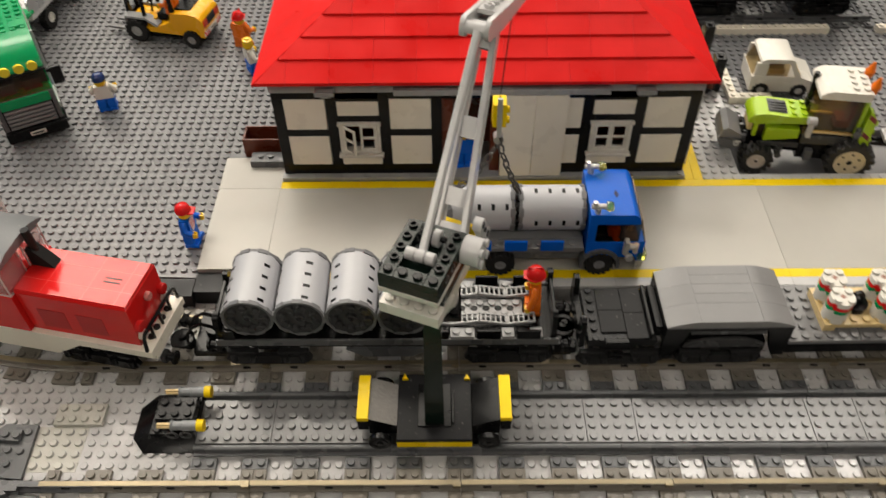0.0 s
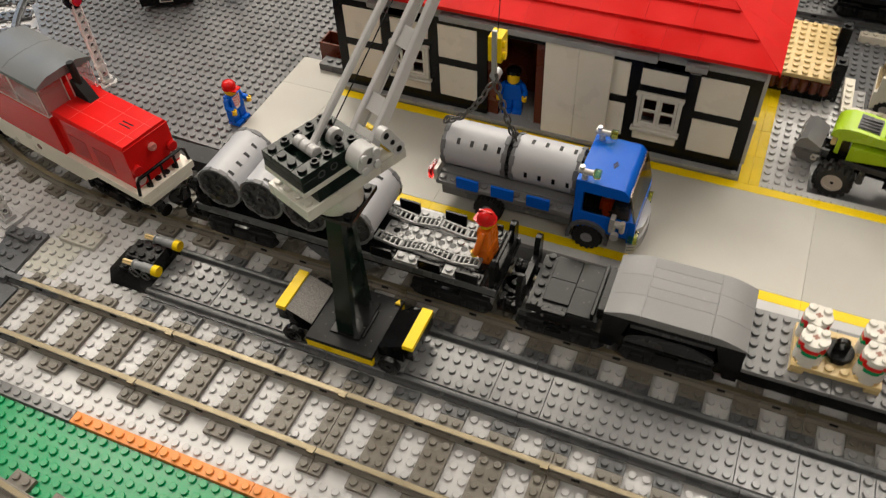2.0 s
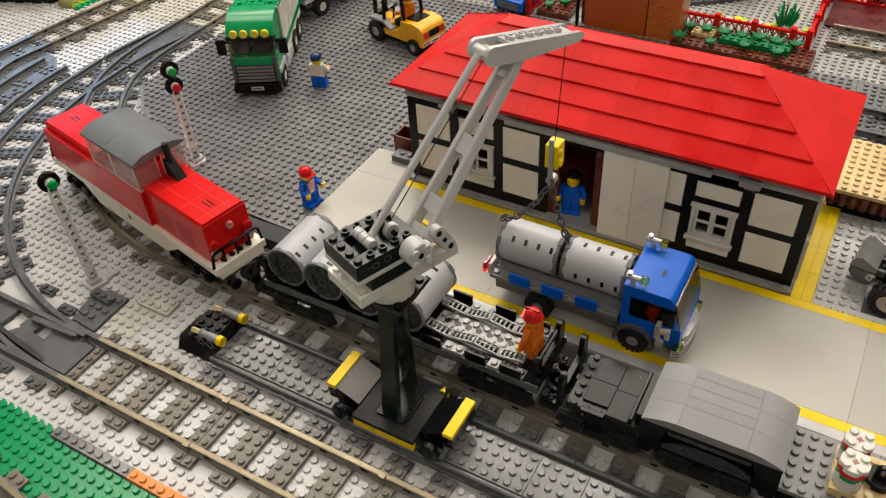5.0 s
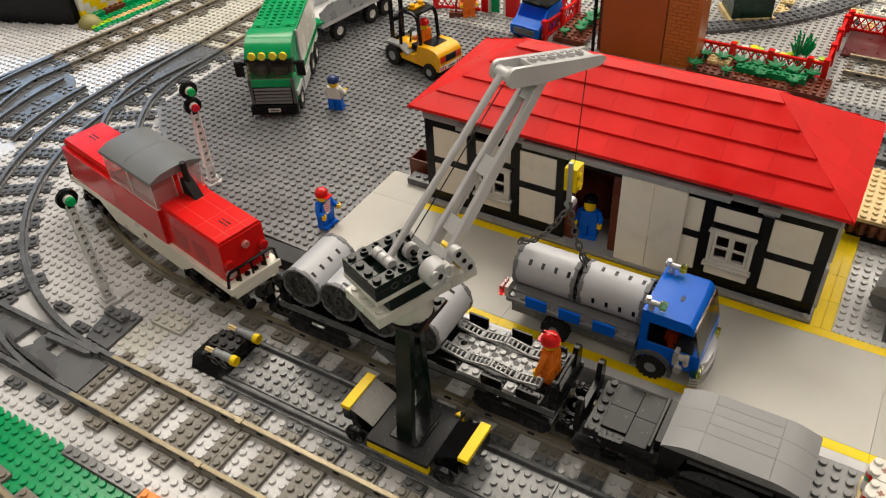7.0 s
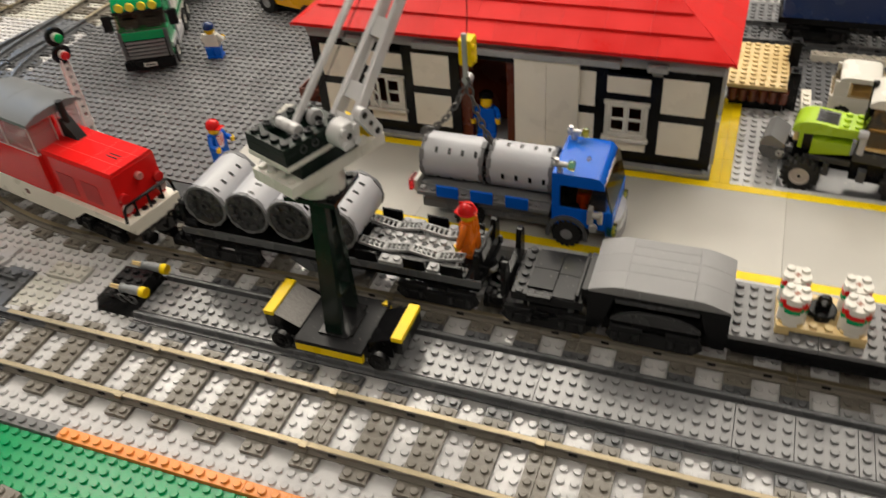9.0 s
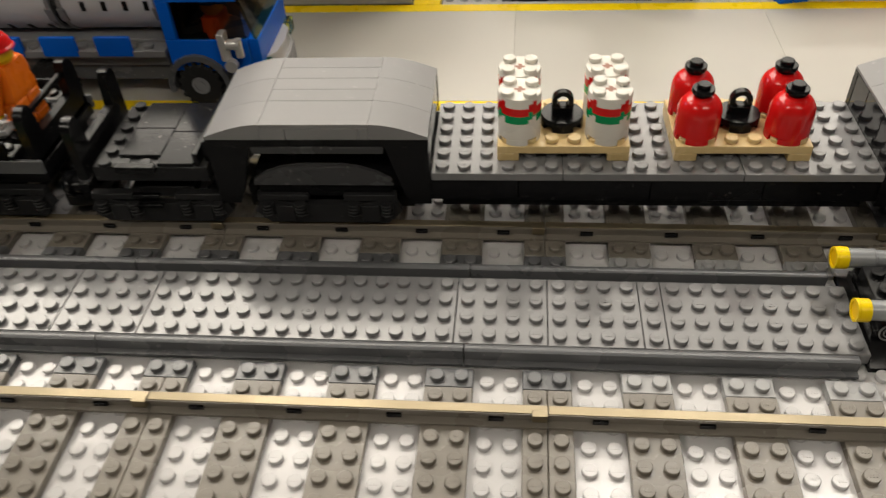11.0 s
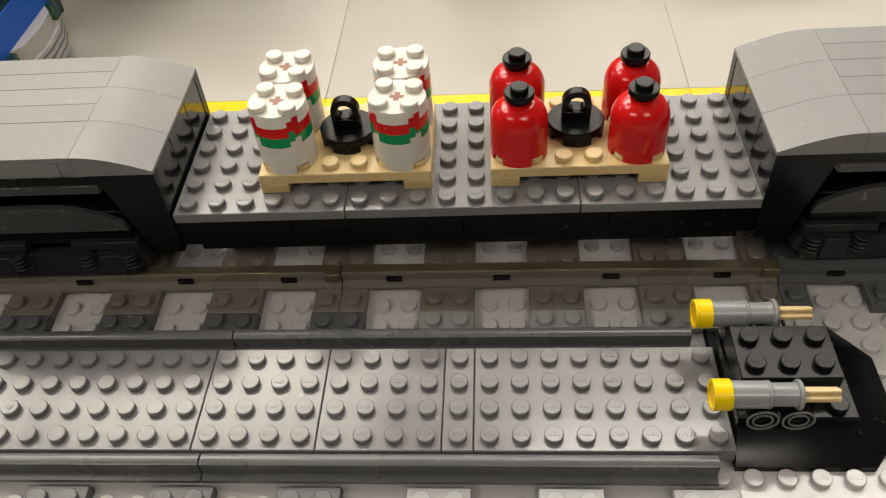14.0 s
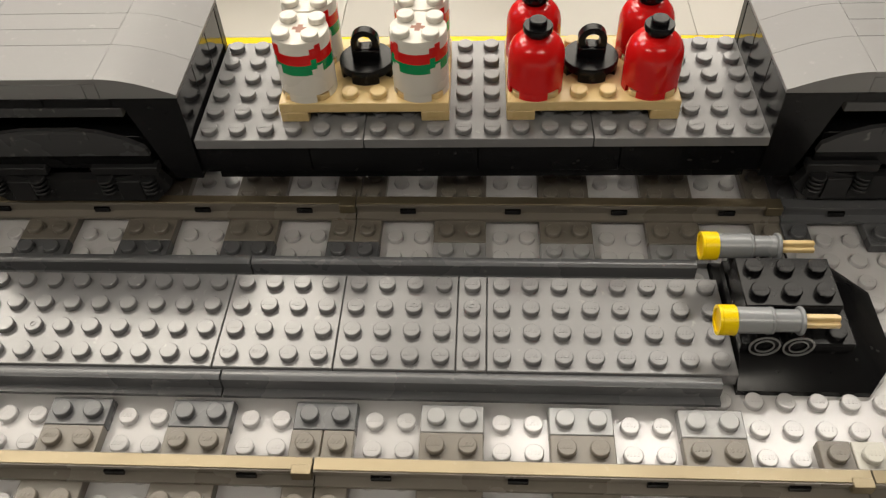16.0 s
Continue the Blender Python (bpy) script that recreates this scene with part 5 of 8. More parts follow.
def tube(name, label, group):
    """Lies along y, its own middle at the origin."""
    ob = thing(name, 0, 0, 0, 0, label, "concrete pipe", group)
    part("shell", Geo().pipe((0, -2.6, 0), (0, 2.6, 0), 2.0, 1.72, 40), TUBE, ob)
    for s in (-1, 1):
        r = Geo().pipe((0, s * 2.6, 0), (0, s * 2.86, 0), 2.02, 1.84, 36)
        for k in range(8):  # raised lips along the rim
            r.at(0, 0, 0, 0, 45 * k + 15, 0).box(1.9, 2.05, min(s * 2.5, s * 2.92), max(s * 2.5, s * 2.92), -0.42, 0.42, 0, 0.02)
        part("rim", r.at(), RIMGREY, ob)
        g = Geo().pipe((0, s * 2.6, 0), (0, s * 2.78, 0), 1.83, 1.2, 30)
        g.cyl((0, s * 2.3, 0), (0, s * 2.62, 0), 1.6, 28)
        for k in range(8):
            a = radians(45 * k + 15)
            g.pipe((1.36 * math.cos(a), s * 2.98, 1.36 * math.sin(a)), (1.36 * math.cos(a), s * 3.04, 1.36 * math.sin(a)), 0.32, 0.2, 12)
            g.cyl((1.36 * math.cos(a), s * 2.6, 1.36 * math.sin(a)), (1.36 * math.cos(a), s * 2.98, 1.36 * math.sin(a)), 0.34, 12, ch=0.03)
        g.pipe((0, s * 2.6, 0), (0, s * 2.9, 0), 0.45, 0.26, 14)
        part("end_cap", g, CAPGREY, ob, "dark grey studded end cap")
    me = Geo().box(1.97, 2.008, -0.14, 0.14, -0.27, 0.27, 0, 0.003).mesh("slot", BLACK)
    for a in (60, 150, 240, 330):
        for k in range(4):
            p = piece("slot", me, ob)
            p.matrix_basis = pose(0, 0, 0, 0, -a, 0) @ pose(0, (-2.2 + 1.2 * k) * S, 0)
    return ob


pipe0 = tube("pipe", "pale bluish grey ribbed pipe lying on the wagon", "pipes")
ROLL = (8, -12, 20, -4)
for k, x in enumerate((-43.4, -39.3, -35.2, -31.1)):
    m = pose(x * S, 20.0 * S, 7.5 * S, 0, ROLL[k], 0)
    if k == 0:
        pipe0.matrix_basis = m
    else:
        copy_thing(pipe0, m)

# -- low-floor heavy wagon --
LY, YAW = 20.05, 0.7
low = thing("lowered_wagon", 10, LY, 1.1, YAW, "black and grey low-floor wagon with domed bogie housings", "railway wagon")


def lpart(name, geo, mats, label="", parent=None):
    geo.v = [(x - 10, y - 20, z - 1.1) for x, y, z in geo.v]
    return part(name, geo, mats, parent or low, label)


for a, n in ((0, 6), (6, 8), (14, 6)):
    g = Geo().plate(a, 17, 4.11, n, 6, 0.4, 0, 20)
    for i in range(n):
        g.marks(a + i + 0.5, 17.5, 4.51).marks(a + i + 0.5, 18.5, 4.51)
    lpart("deck_plate", g, BGREY, "dark grey studded deck plate")
for a, b in ((-0.1, 4), (4, 10), (10, 15), (15, 20.1)):
    lpart("deck_beam", Geo().box(a + 0.01, b - 0.01, 17.15, 22.85, 2.9, 4.1), BLACK)
lpart("deck_beam", Geo().box(0.4, 19.6, 17.5, 22.5, 2.3, 2.9), BLACK)


def housing(x0, x1):
    """A domed housing from x0 to x1, six studs wide."""
    for x in (x0 + 0.02, x1 - 0.32):
        for k in range(3):
            lpart("end_panel", Geo().box(x, x + 0.3, 17 + 2 * k + 0.01, 19 + 2 * k - 0.01, 4.2, 6.35), plastic("mirror_black_plastic", (0.008, 0.008, 0.009), 0.05, 0.1))
    xm = (x0 + x1) / 2
    for y in (17.0, 22.6):
        # posts that lean towards the wheels, a double row of bricks between them
        for s, xe in ((1, x0), (-1, x1)):
            q = [(xe, 2.75), (xe, 6.36), (xe + s * 2.3, 6.36), (xe + s * 2.3, 6.02), (xe + s * 1.95, 6.0), (xe + s * 1.25, 3.4), (xe + s * 0.95, 2.75)]
            lpart("post", Geo().prism(q, "y", y, y + 0.4), BLACK, "black leaning end post")
        for a, b, z0, z1 in ((x0 + 2.31, xm - 1.2, 6.0, 6.36), (xm - 1.18, xm + 0.4, 6.0, 6.36), (xm + 0.42, x1 - 2.31, 6.0, 6.36)):
            lpart("side_brick", Geo().box(a, b - 0.015, y - 0.005, y + 0.4, z0, z1, 0, 0.02), BLACK)
        lpart("side_rail", Geo().box(x0 + 2.05, x1 - 2.05, y - 0.03 if y < 20 else y + 0.02, y + 0.38 if y < 20 else y + 0.43, 5.62, 5.98, 0, 0.02), CAPGREY, "blackish grey long tile")
        # bricks of the inner arch
        arch = [(x0 + 1.75, 3.75), (x0 + 1.85, 4.1), (x0 + 2.5, 4.5), (x0 + 3.3, 4.78), (x0 + 4.1, 4.9), (x1 - 4.1, 4.9), (x1 - 3.3, 4.78), (x1 - 2.5, 4.5), (x1 - 1.85, 4.1), (x1 - 1.75, 3.75)]
        yy = y + 0.1
        lpart("inner_arch", Geo().prism(arch, "y", yy, yy + 0.2), CAPGREY, "blackish grey brick arch over the wheels")
        lpart("inner_tile", Geo().box(x0 + 3.7, xm - 0.01, yy - 0.02, yy + 0.05, 4.52, 4.8, 0, 0.01).box(xm + 0.01, x1 - 3.7, yy - 0.02, yy + 0.05, 4.52, 4.8, 0, 0.01), CAPGREY)
    # the roof: a flat middle of long tiles between two curved ends
    for s, xe in ((1, x0), (-1, x1)):
        for k in range(3):
            pts = []
            for i in range(11):
                a = i / 10
                pts.append((xe + s * (0.0 + 2.6 * a), 6.5 + 0.66 * math.sin(a * 1.5708)))
            pts += [(xe + s * 2.6, 6.37), (xe, 6.37)]
            lpart("curved_slope", Geo().prism(pts, "y", 17 + 2 * k + 0.008, 19 + 2 * k - 0.008), HOUSEGREY, "dark grey curved roof slope")
    for k, n in ((0, 2), (2, 1), (3, 1), (4, 1), (5, 1)):
        lpart("roof_tile", Geo().box(x0 + 2.61, x1 - 2.61, 17 + k + 0.005, 17 + k + n - 0.005, 6.96, 7.16, 0, 0.014), HOUSEGREY)
    for a, b in ((x0 + 2.61, xm - 1.3), (xm - 1.29, xm + 2.0), (xm + 2.01, x1 - 2.61)):
        lpart("roof_plate", Geo().box(a, b - 0.01, 17.0, 23.0, 6.37, 6.95, 0, 0.015), HOUSEGREY, "dark grey plate under the roof tiles")
    # the lowest box is added to block light through the wheel gaps
    lpart("inner_dome", Geo().box(x0 + 1.0, x1 - 1.0, 18.2, 21.8, 1.6, 2.89).box(x0 + 1.9, x1 - 1.9, 17.4, 22.6, 2.9, 4.4).box(x0 + 0.5, x1 - 0.5, 17.45, 22.55, 5.6, 6.36), BLACK)
    lpart("bogie", bogie(Geo(), xm, 20), BOGIE, "dull black sprung bogie")


housing(-10.2, -0.05)
housing(19.95, 30.1)
lpart("buffer_beam", Geo().box(-16.2, -10.6, 17.3, 22.7, 3.8, 4.6).studs(-16.1, 17.0, 1, 6, 4.6).studs(-15.1, 17.0, 2, 1, 4.6), CAPBLACK, "blackish grey end platform")
lpart("platform_tile", Geo().box(-15.08, -13.02, 18.02, 20.3, 4.61, 4.8, 0, 0.03).box(-15.08, -13.02, 20.33, 22.68, 4.61, 4.8, 0, 0.03), GLOSSGREY, "glossy dark grey smooth tiles")
lpart("platform_tile", Geo().box(-13.0, -11.25, 17.32, 20.0, 4.61, 4.8, 0, 0.03).box(-13.0, -11.25, 20.02, 22.68, 4.61, 4.8, 0, 0.03), GLOSSGREY, "glossy dark grey smooth tiles")
lpart("gangway", Geo().box(-11.2, -10.95, 17.4, 22.6, 4.4, 5.3).box(-10.8, -10.25, 17.8, 22.2, 4.4, 5.7), BLACK, "black end sill")
lpart("end_rail", Geo().prism([(y, z - 0.4) for y, z in HORNS], "x", -17.0, -16.55), BLACK, "black end board with rounded horns")
lpart("step", Geo().box(-14.9, -13.0, 16.9, 17.3, 4.5, 4.75).box(-14.6, -13.2, 16.95, 17.2, 3.0, 3.2).box(-14.6, -13.2, 16.95, 17.2, 2.4, 2.6), [BLACK], "black footsteps")
lpart("step_tile", Geo().box(-14.9, -13.0, 16.85, 17.25, 4.76, 4.9), BLACK)
lpart("bogie", bogie(Geo(), -13.4, 20), BOGIE)
lpart("coupling", coupler(Geo(), -17.0, 20, -1), BLACK)


# -- pallets of drums and gas bottles, standing on the deck --
def pallet():
    ob = thing("pallet", 0, 0, 0, 0, "tan plastic pallet on short feet", "pallet", "pallets")
    g = Geo().box(0.01, 5.99, 0.01, 3.99, 0.4, 0.8)
    g.studs(0, 0, 6, 1, 0.8, 0, 20).studs(0, 3, 6, 1, 0.8, 0, 20).studs(0, 1, 2, 2, 0.8, 0, 12).studs(4, 1, 2, 2, 0.8, 0, 12)
    part("board", g, TAN, ob)
    foot = Geo().box(0.01, 1.0, 0.01, 3.99, 0, 0.41).mesh("foot", TAN)
    piece("foot", foot, ob)
    piece("foot", foot, ob, 4.99)
    return ob


def deck_pose(x, y, z=4.51, rz=0):
    return pose(10 * S, LY * S, 0, 0, 0, YAW) @ pose((x - 10) * S, (y - 20) * S, z * S, 0, 0, rz)


p0 = pallet()
p0.matrix_basis = deck_pose(3, 18)
copy_thing(p0, deck_pose(11, 18))


def ring_sector(g, r, ri, z0, z1, a0, a1, m=0, n=6):
    """A band round an upright axis."""
    v = []
    for i in range(n + 1):
        a = radians(a0 + (a1 - a0) * i / n)
        for q, z in ((ri, z0), (r, z0), (r, z1), (ri, z1)):
            v.append((q * math.cos(a), q * math.sin(a), z))
    f = [[4 * i + j, 4 * i + (j + 1) % 4, 4 * (i + 1) + (j + 1) % 4, 4 * (i + 1) + j] for i in range(n) for j in range(4)]
    f = [q[::-1] for q in f] + [[0, 1, 2, 3], [4 * n + 3, 4 * n + 2, 4 * n + 1, 4 * n]]
    return g.add(v, f, m)


def skirt(g, r, h, m=0):
    """Four feet of a round brick, with gaps at the corners where the studs below show."""
    for k in range(4):
        ring_sector(g, r, r - 0.22, 0.0, h + 0.02, 90 * k - 30, 90 * k + 30, m, 8)
    return g


def drum():
    ob = thing("drum", 0, 0, 0, 0, "white round drum with red and green printed bands", "drum", "drums on the pallet")
    g = Geo().lathe((0, 0, 0.26), [(0.93, 0), (0.98, 0.03), (0.98, 2.08), (0.95, 2.14), (0.3, 2.14)], 40)
    skirt(g, 0.98, 0.26)
    g.box(-0.09, 0.09, -0.24, 0.24, 2.3, 2.403, 1, 0.001).box(-0.24, 0.24, -0.09, 0.09, 2.3, 2.404, 1, 0.001)
    for x in (-0.5, 0.5):
        for y in (-0.5, 0.5):
            g.stud(x, y, 2.4, 0, 20)
    part("body", g, [WHITE, plastic("shaded_pink_plastic", (0.28, 0.13, 0.09), 0.5)], ob)
    # printed bands, stepped like a staircase round the drum
    for name, mat, lo, hi in (("red_band", RED, 1.56, 1.95), ("green_band", GREEN, 1.16, 1.56)):
        for k in range(4):
            for a0, a1, up in ((-35, 30, 0.0), (30, 42, 0.19), (42, 55, 0.3)):
                part(name, ring_sector(Geo(), 0.99 + 0.0015 * (name == "red_band"), 0.96, lo + up * (name == "green_band" or a0 < 40), hi + up, 90 * k + a0, 90 * k + a1), mat, ob)
    return ob


def gas_bottle():
    ob = thing("gas_bottle", 0, 0, 0, 0, "glossy red gas bottle with black cap", "gas bottle", "gas bottles on the pallet")
    prof = [(0.93, 0), (0.98, 0.03), (0.98, 0.95), (0.97, 1.15), (0.92, 1.36), (0.83, 1.54), (0.7, 1.68), (0.53, 1.78), (0.36, 1.82)]
    g = Geo().lathe((0, 0, 0.26), prof, 40)
    part("body", skirt(g, 0.98, 0.26), plastic("glossy_red_plastic", (0.58, 0.008, 0.008), 0.12, 0.05), ob)
    part("cap", Geo().lathe((0, 0, 2.04), [(0.34, 0), (0.37, 0.04), (0.37, 0.16), (0.49, 0.18), (0.5, 0.2), (0.5, 0.37), (0.48, 0.4), (0.3, 0.4), (0.3, 0.58), (0.27, 0.61)], 28), BLACK, ob, "black round cap")
    return ob


d0, b0 = drum(), gas_bottle()
spots = [(1, 1), (5, 1), (1, 3), (5, 3)]
turns = (-6, 84, -3, 92)
for k, (x, y) in enumerate(spots):
    for proto, px in ((d0, 3), (b0, 11)):
        m = deck_pose(px + x, 18 + y, 5.31, turns[k])
        if k == 0:
            proto.matrix_basis = m
        else:
            copy_thing(proto, m)


def lifting_eye():
    ob = thing("lifting_eye", 0, 0, 0, 0, "black round plate with upright lifting ring", "lifting eye", "lifting eyes")
    part("disc", skirt(Geo().lathe((0, 0, 0.22), [(0.94, 0), (0.99, 0.04), (0.99, 0.3), (0.96, 0.34)], 36).box(-0.45, 0.45, -0.25, 0.25, 0.5, 0.95), 0.98, 0.24), BLACK, ob)
    part("ring", Geo().pipe((0, -0.17, 1.22), (0, 0.17, 1.22), 0.5, 0.27, 28).box(-0.5, 0.5, -0.17, 0.17, 0.6, 0.98, 0, 0.03).box(-0.5, -0.3, -0.169, 0.169, 0.9, 1.22, 0, 0.02).box(0.3, 0.5, -0.169, 0.169, 0.9, 1.22, 0, 0.02), BLACK, ob)
    return ob


e0 = lifting_eye()
e0.matrix_basis = deck_pose(6, 20, 5.31, 0)
copy_thing(e0, deck_pose(14, 20, 5.31))

# -- the red diesel locomotive --
loco = thing("diesel_locomotive", -66.05, 22.1, 1.1, -11.9, "red and white diesel locomotive with grey cab roof", "locomotive")


def opart(name, geo, mats, label="", parent=None):
    geo.v = [(x, y, z - 1.1) for x, y, z in geo.v]
    return part(name, geo, mats, parent or loco, label)


opart("frame", Geo().box(-15.6, 15.6, -3, 3, 3.9, 4.7).prism([(-9, 3.9), (9, 3.9), (6.5, 2.2), (-6.5, 2.2)], "y", -2.98, 2.98).box(-15.6, -13, -2.6, 2.6, 3.3, 3.9).box(13, 15.6, -2.6, 2.6, 3.3, 3.9), OFFWHITE, "white frame with lower skirts")
opart("axle_hole", Geo().cyl((0.2, -3.03, 3.6), (0.2, -2.9, 3.6), 0.32, 14), BROWN, "brown round pin")
hood = opart("long_hood", Geo().box(4.9, 14.5, -2.5, 2.5, 4.7, 9.1).prism([(-2.5, 9.1), (2.5, 9.1), (2.3, 9.4), (-2.3, 9.4)], "x", 4.9, 14.4), RED)
opart("short_hood", Geo().box(-14.6, -4.1, -2.95, 2.95, 4.7, 8.6).box(-14.6, -4.1, -2.5, 2.5, 8.6, 9.1).prism([(-2.5, 9.1), (2.5, 9.1), (2.3, 9.4), (-2.3, 9.4)], "x", -14.5, -4.1), RED)
for x in (12.2, -12.2):
    for y in (-0.25, 0.15):
        opart("vent_slot", Geo().box(x - 0.7, x + 0.7, y, y + 0.14, 9.37, 9.405, 0, 0.005), BLACK)
# seams in a lighter red, standing for the glint along their edges
SEAMRED = plastic("highlight_red_edge", (0.72, 0.10, 0.085), 0.2, 0.05)
for q in ((5, 14.4, 0.95, 0.99), (5, 14.4, -1.0, -0.96), (7.1, 7.14, -2.3, 2.3), (10.6, 10.64, -2.3, 2.3), (13.4, 13.44, -2.3, 2.3), (-14.4, -4.2, -0.02, 0.02), (-13.4, -13.36, -2.3, 2.3), (-8.0, -7.96, -2.3, 2.3)):
    opart("hood_seam", Geo().box(*q, 9.38, 9.404, 0, 0.003), SEAMRED, "fine joint line painted as an edge highlight")
DOORRED = plastic("darker_red_plastic", (0.46, 0.008, 0.008), 0.2, 0.05, spec=0.25)
for y in (-2.53, 2.49):
    opart("hood_door", Geo().box(9.6, 11.9, y, y + 0.04, 5.3, 7.5, 0, 0.01).box(6.2, 8.6, y, y + 0.04, 5.3, 7.5, 0, 0.01), DOORRED, "darker red hood doors", hood)
opart("cab_body", Geo().box(-4.1, 4.9, -2.95, 2.95, 4.7, 8.9), RED)
opart("cab_floor", Geo().box(-3.8, 4.6, -2.4, 2.4, 8.9, 9.2).box(-1.5, 2.0, -1.5, 1.5, 9.2, 10.2), RED)
for x0, x1, y0, y1 in ((4.55, 4.8, -2.6, -0.3), (4.55, 4.8, 0.3, 2.6), (-4.0, -3.75, -2.6, 2.6), (-3.9, 0.3, -2.8, -2.55), (0.5, 4.6, -2.8, -2.55), (-3.9, 0.3, 2.55, 2.8), (0.5, 4.6, 2.55, 2.8)):
    opart("window", Geo().box(x0, x1, y0, y1, 8.9, 12.1, 0, 0.04), CABGLASS, "clear window")
# opaque pale strips paint the light caught in the panes' edges
for x in (-4.02, 0.3, 0.42, 4.72):
    for y in (-2.83, 2.73):
        opart("window_edge", Geo().box(x, x + 0.1, y, y + 0.1, 8.92, 12.0, 0, 0.02), LENSCLR, "pale strip painted as a light-catching window edge")
for x in (-4.02, 4.74):
    for y in (-0.35, 0.25):
        opart("window_edge", Geo().box(x, x + 0.1, y, y + 0.1, 8.92, 12.0, 0, 0.02), LENSCLR, "pale strip painted as a light-catching window edge")
opart("window_sill", Geo().box(-4.05, 4.85, -2.86, -2.72, 8.9, 9.0, 0, 0.02).box(4.72, 4.86, -2.7, 2.7, 8.9, 9.0, 0, 0.02), LENSCLR, "pale strip painted as a light-catching window edge")
roofp = [(-2.95, 12.0), (-2.9, 12.3), (-1.7, 12.75), (0, 12.85), (1.7, 12.75), (2.9, 12.3), (2.95, 12.0)]
opart("cab_roof", Geo().prism(roofp, "x", -4.4, -0.02).prism(roofp, "x", 0.02, 5.2), plastic("roof_grey_plastic", (0.13, 0.135, 0.14), 0.35), "dark grey curved cab roof")
opart("exhaust", Geo().prism([(5.0, 9.4), (7.0, 9.4), (6.4, 10.2), (5.5, 11.2), (5.0, 11.2)], "y", 0.3, 1.3).cyl((5.55, 0.8, 10.2), (5.45, 0.8, 13.0), 0.34, 12), RUBBER, "black exhaust stack")
opart("chimney", Geo().cyl((-5.2, 1.2, 9.4), (-5.2, 1.2, 10.3), 0.5, 14), BLACK, "small black chimney")
opart("headlamp", Geo().cyl((14.5, 0.2, 7.9), (14.8, 0.2, 7.9), 0.4, 18, ch=0.05).pipe((14.8, 0.2, 7.9), (14.88, 0.2, 7.9), 0.34, 0.18, 16), plastic("clear_lens_over_red", (0.58, 0.20, 0.18), 0.08, 0.0), "clear round headlamp")
for y in (-2.0, 2.0):
    opart("tail_lamp", Geo().cyl((14.5, y, 6.75), (14.95, y, 6.75), 0.5, 16, ch=0.06), LENSRED, "red tail lamp")
    opart("marker_lamp", Geo().cyl((14.5, y, 5.7), (14.95, y, 5.7), 0.48, 16, ch=0.06), LENSCLR, "clear marker lamp")
for s in (-1, 1):
    g = Geo()
    x = s * 15.2
    g.sweep([(x, -2.9, 4.7), (x, -2.7, 6.0), (x, -2.4, 6.3), (x, 2.4, 6.3), (x, 2.7, 6.0), (x, 2.9, 4.7)], 0.16, 8)
    for y in (-1.5, 0, 1.5):
        g.sweep([(x, y, 4.7), (x, y, 6.3)], 0.13, 6)
    g.studs(15.0 - 0.6 if s > 0 else -15.4, -2, 1, 4, 4.7)
    opart("handrail", g, BLACK, "black end handrail")
for x in (-10.2, 10.2):
    opart("bogie", bogie(Geo(), x, 0), BLACK)
opart("coupling", coupler(Geo(), 15.6, 0, 1), BLACK)
opart("coupling", coupler(Geo(), -15.6, 0, -1), BLACK)
opart("fuel_tank", Geo().box(-5, 5, -2.2, 2.2, 1.7, 2.6), DGREY)


# ---- road vehicles ----
def tyre_wheel(parent, x, y, z, r, w, rim, s, tread=14, rim_label="", rr=0.45, low=0.89, rubber=None):
    """A tyre with lugs and its rim; s is the side that faces out."""
    g, v, n = Geo(), [], 4 * tread
    step = 6.28318 / tread
    for half, (ya, yb) in enumerate(((-0.5 * w, 0), (0, 0.5 * w))):
        v = []
        for k in range(n):  # a toothed ring, the two halves out of step
            a = step * (k // 4 + (0, 0.1, 0.48, 0.58)[k % 4] + 0.5 * half)
            q = r * (low, 1.0, 1.0, low)[k % 4]
            e = 0.06 * w
            for p, yy in ((q * 0.95, ya if half == 0 else yb), (q, ya + e if half == 0 else yb - e), (q, yb if half == 0 else ya), (r * (rr - 0.01), yb if half == 0 else ya), (r * (rr - 0.01), ya if half == 0 else yb)):
                v.append((x + p * math.cos(a), y + yy, z + p * math.sin(a)))
        g.add(v, [[5 * k + j, 5 * k + (j + 1) % 5, 5 * ((k + 1) % n) + (j + 1) % 5, 5 * ((k + 1) % n) + j][:: 1 if half else -1] for k in range(n) for j in range(5)])
    t = part("tyre", g, rubber or RUBBER, parent, "black treaded tyre")
    part("rim", Geo().cyl((x, y - w * 0.4, z), (x, y + w * 0.4, z), r * rr, 22).pipe((x, y + s * w * 0.4, z), (x, y + s * w * 0.48, z), r * rr, r * (rr - 0.12), 22).cyl((x, y + s * w * 0.4, z), (x, y + s * w * 0.46, z), r * 0.16, 12), rim, t, rim_label)


def sub(thing_ob, ox, oy, oz):
    """Returns a function that adds parts built in layout coordinates."""
    def add(name, geo, mats, label="", parent=None):
        geo.v = [(x - ox, y - oy, z - oz) for x, y, z in geo.v]
        return part(name, geo, mats, parent or thing_ob, label)
    return add


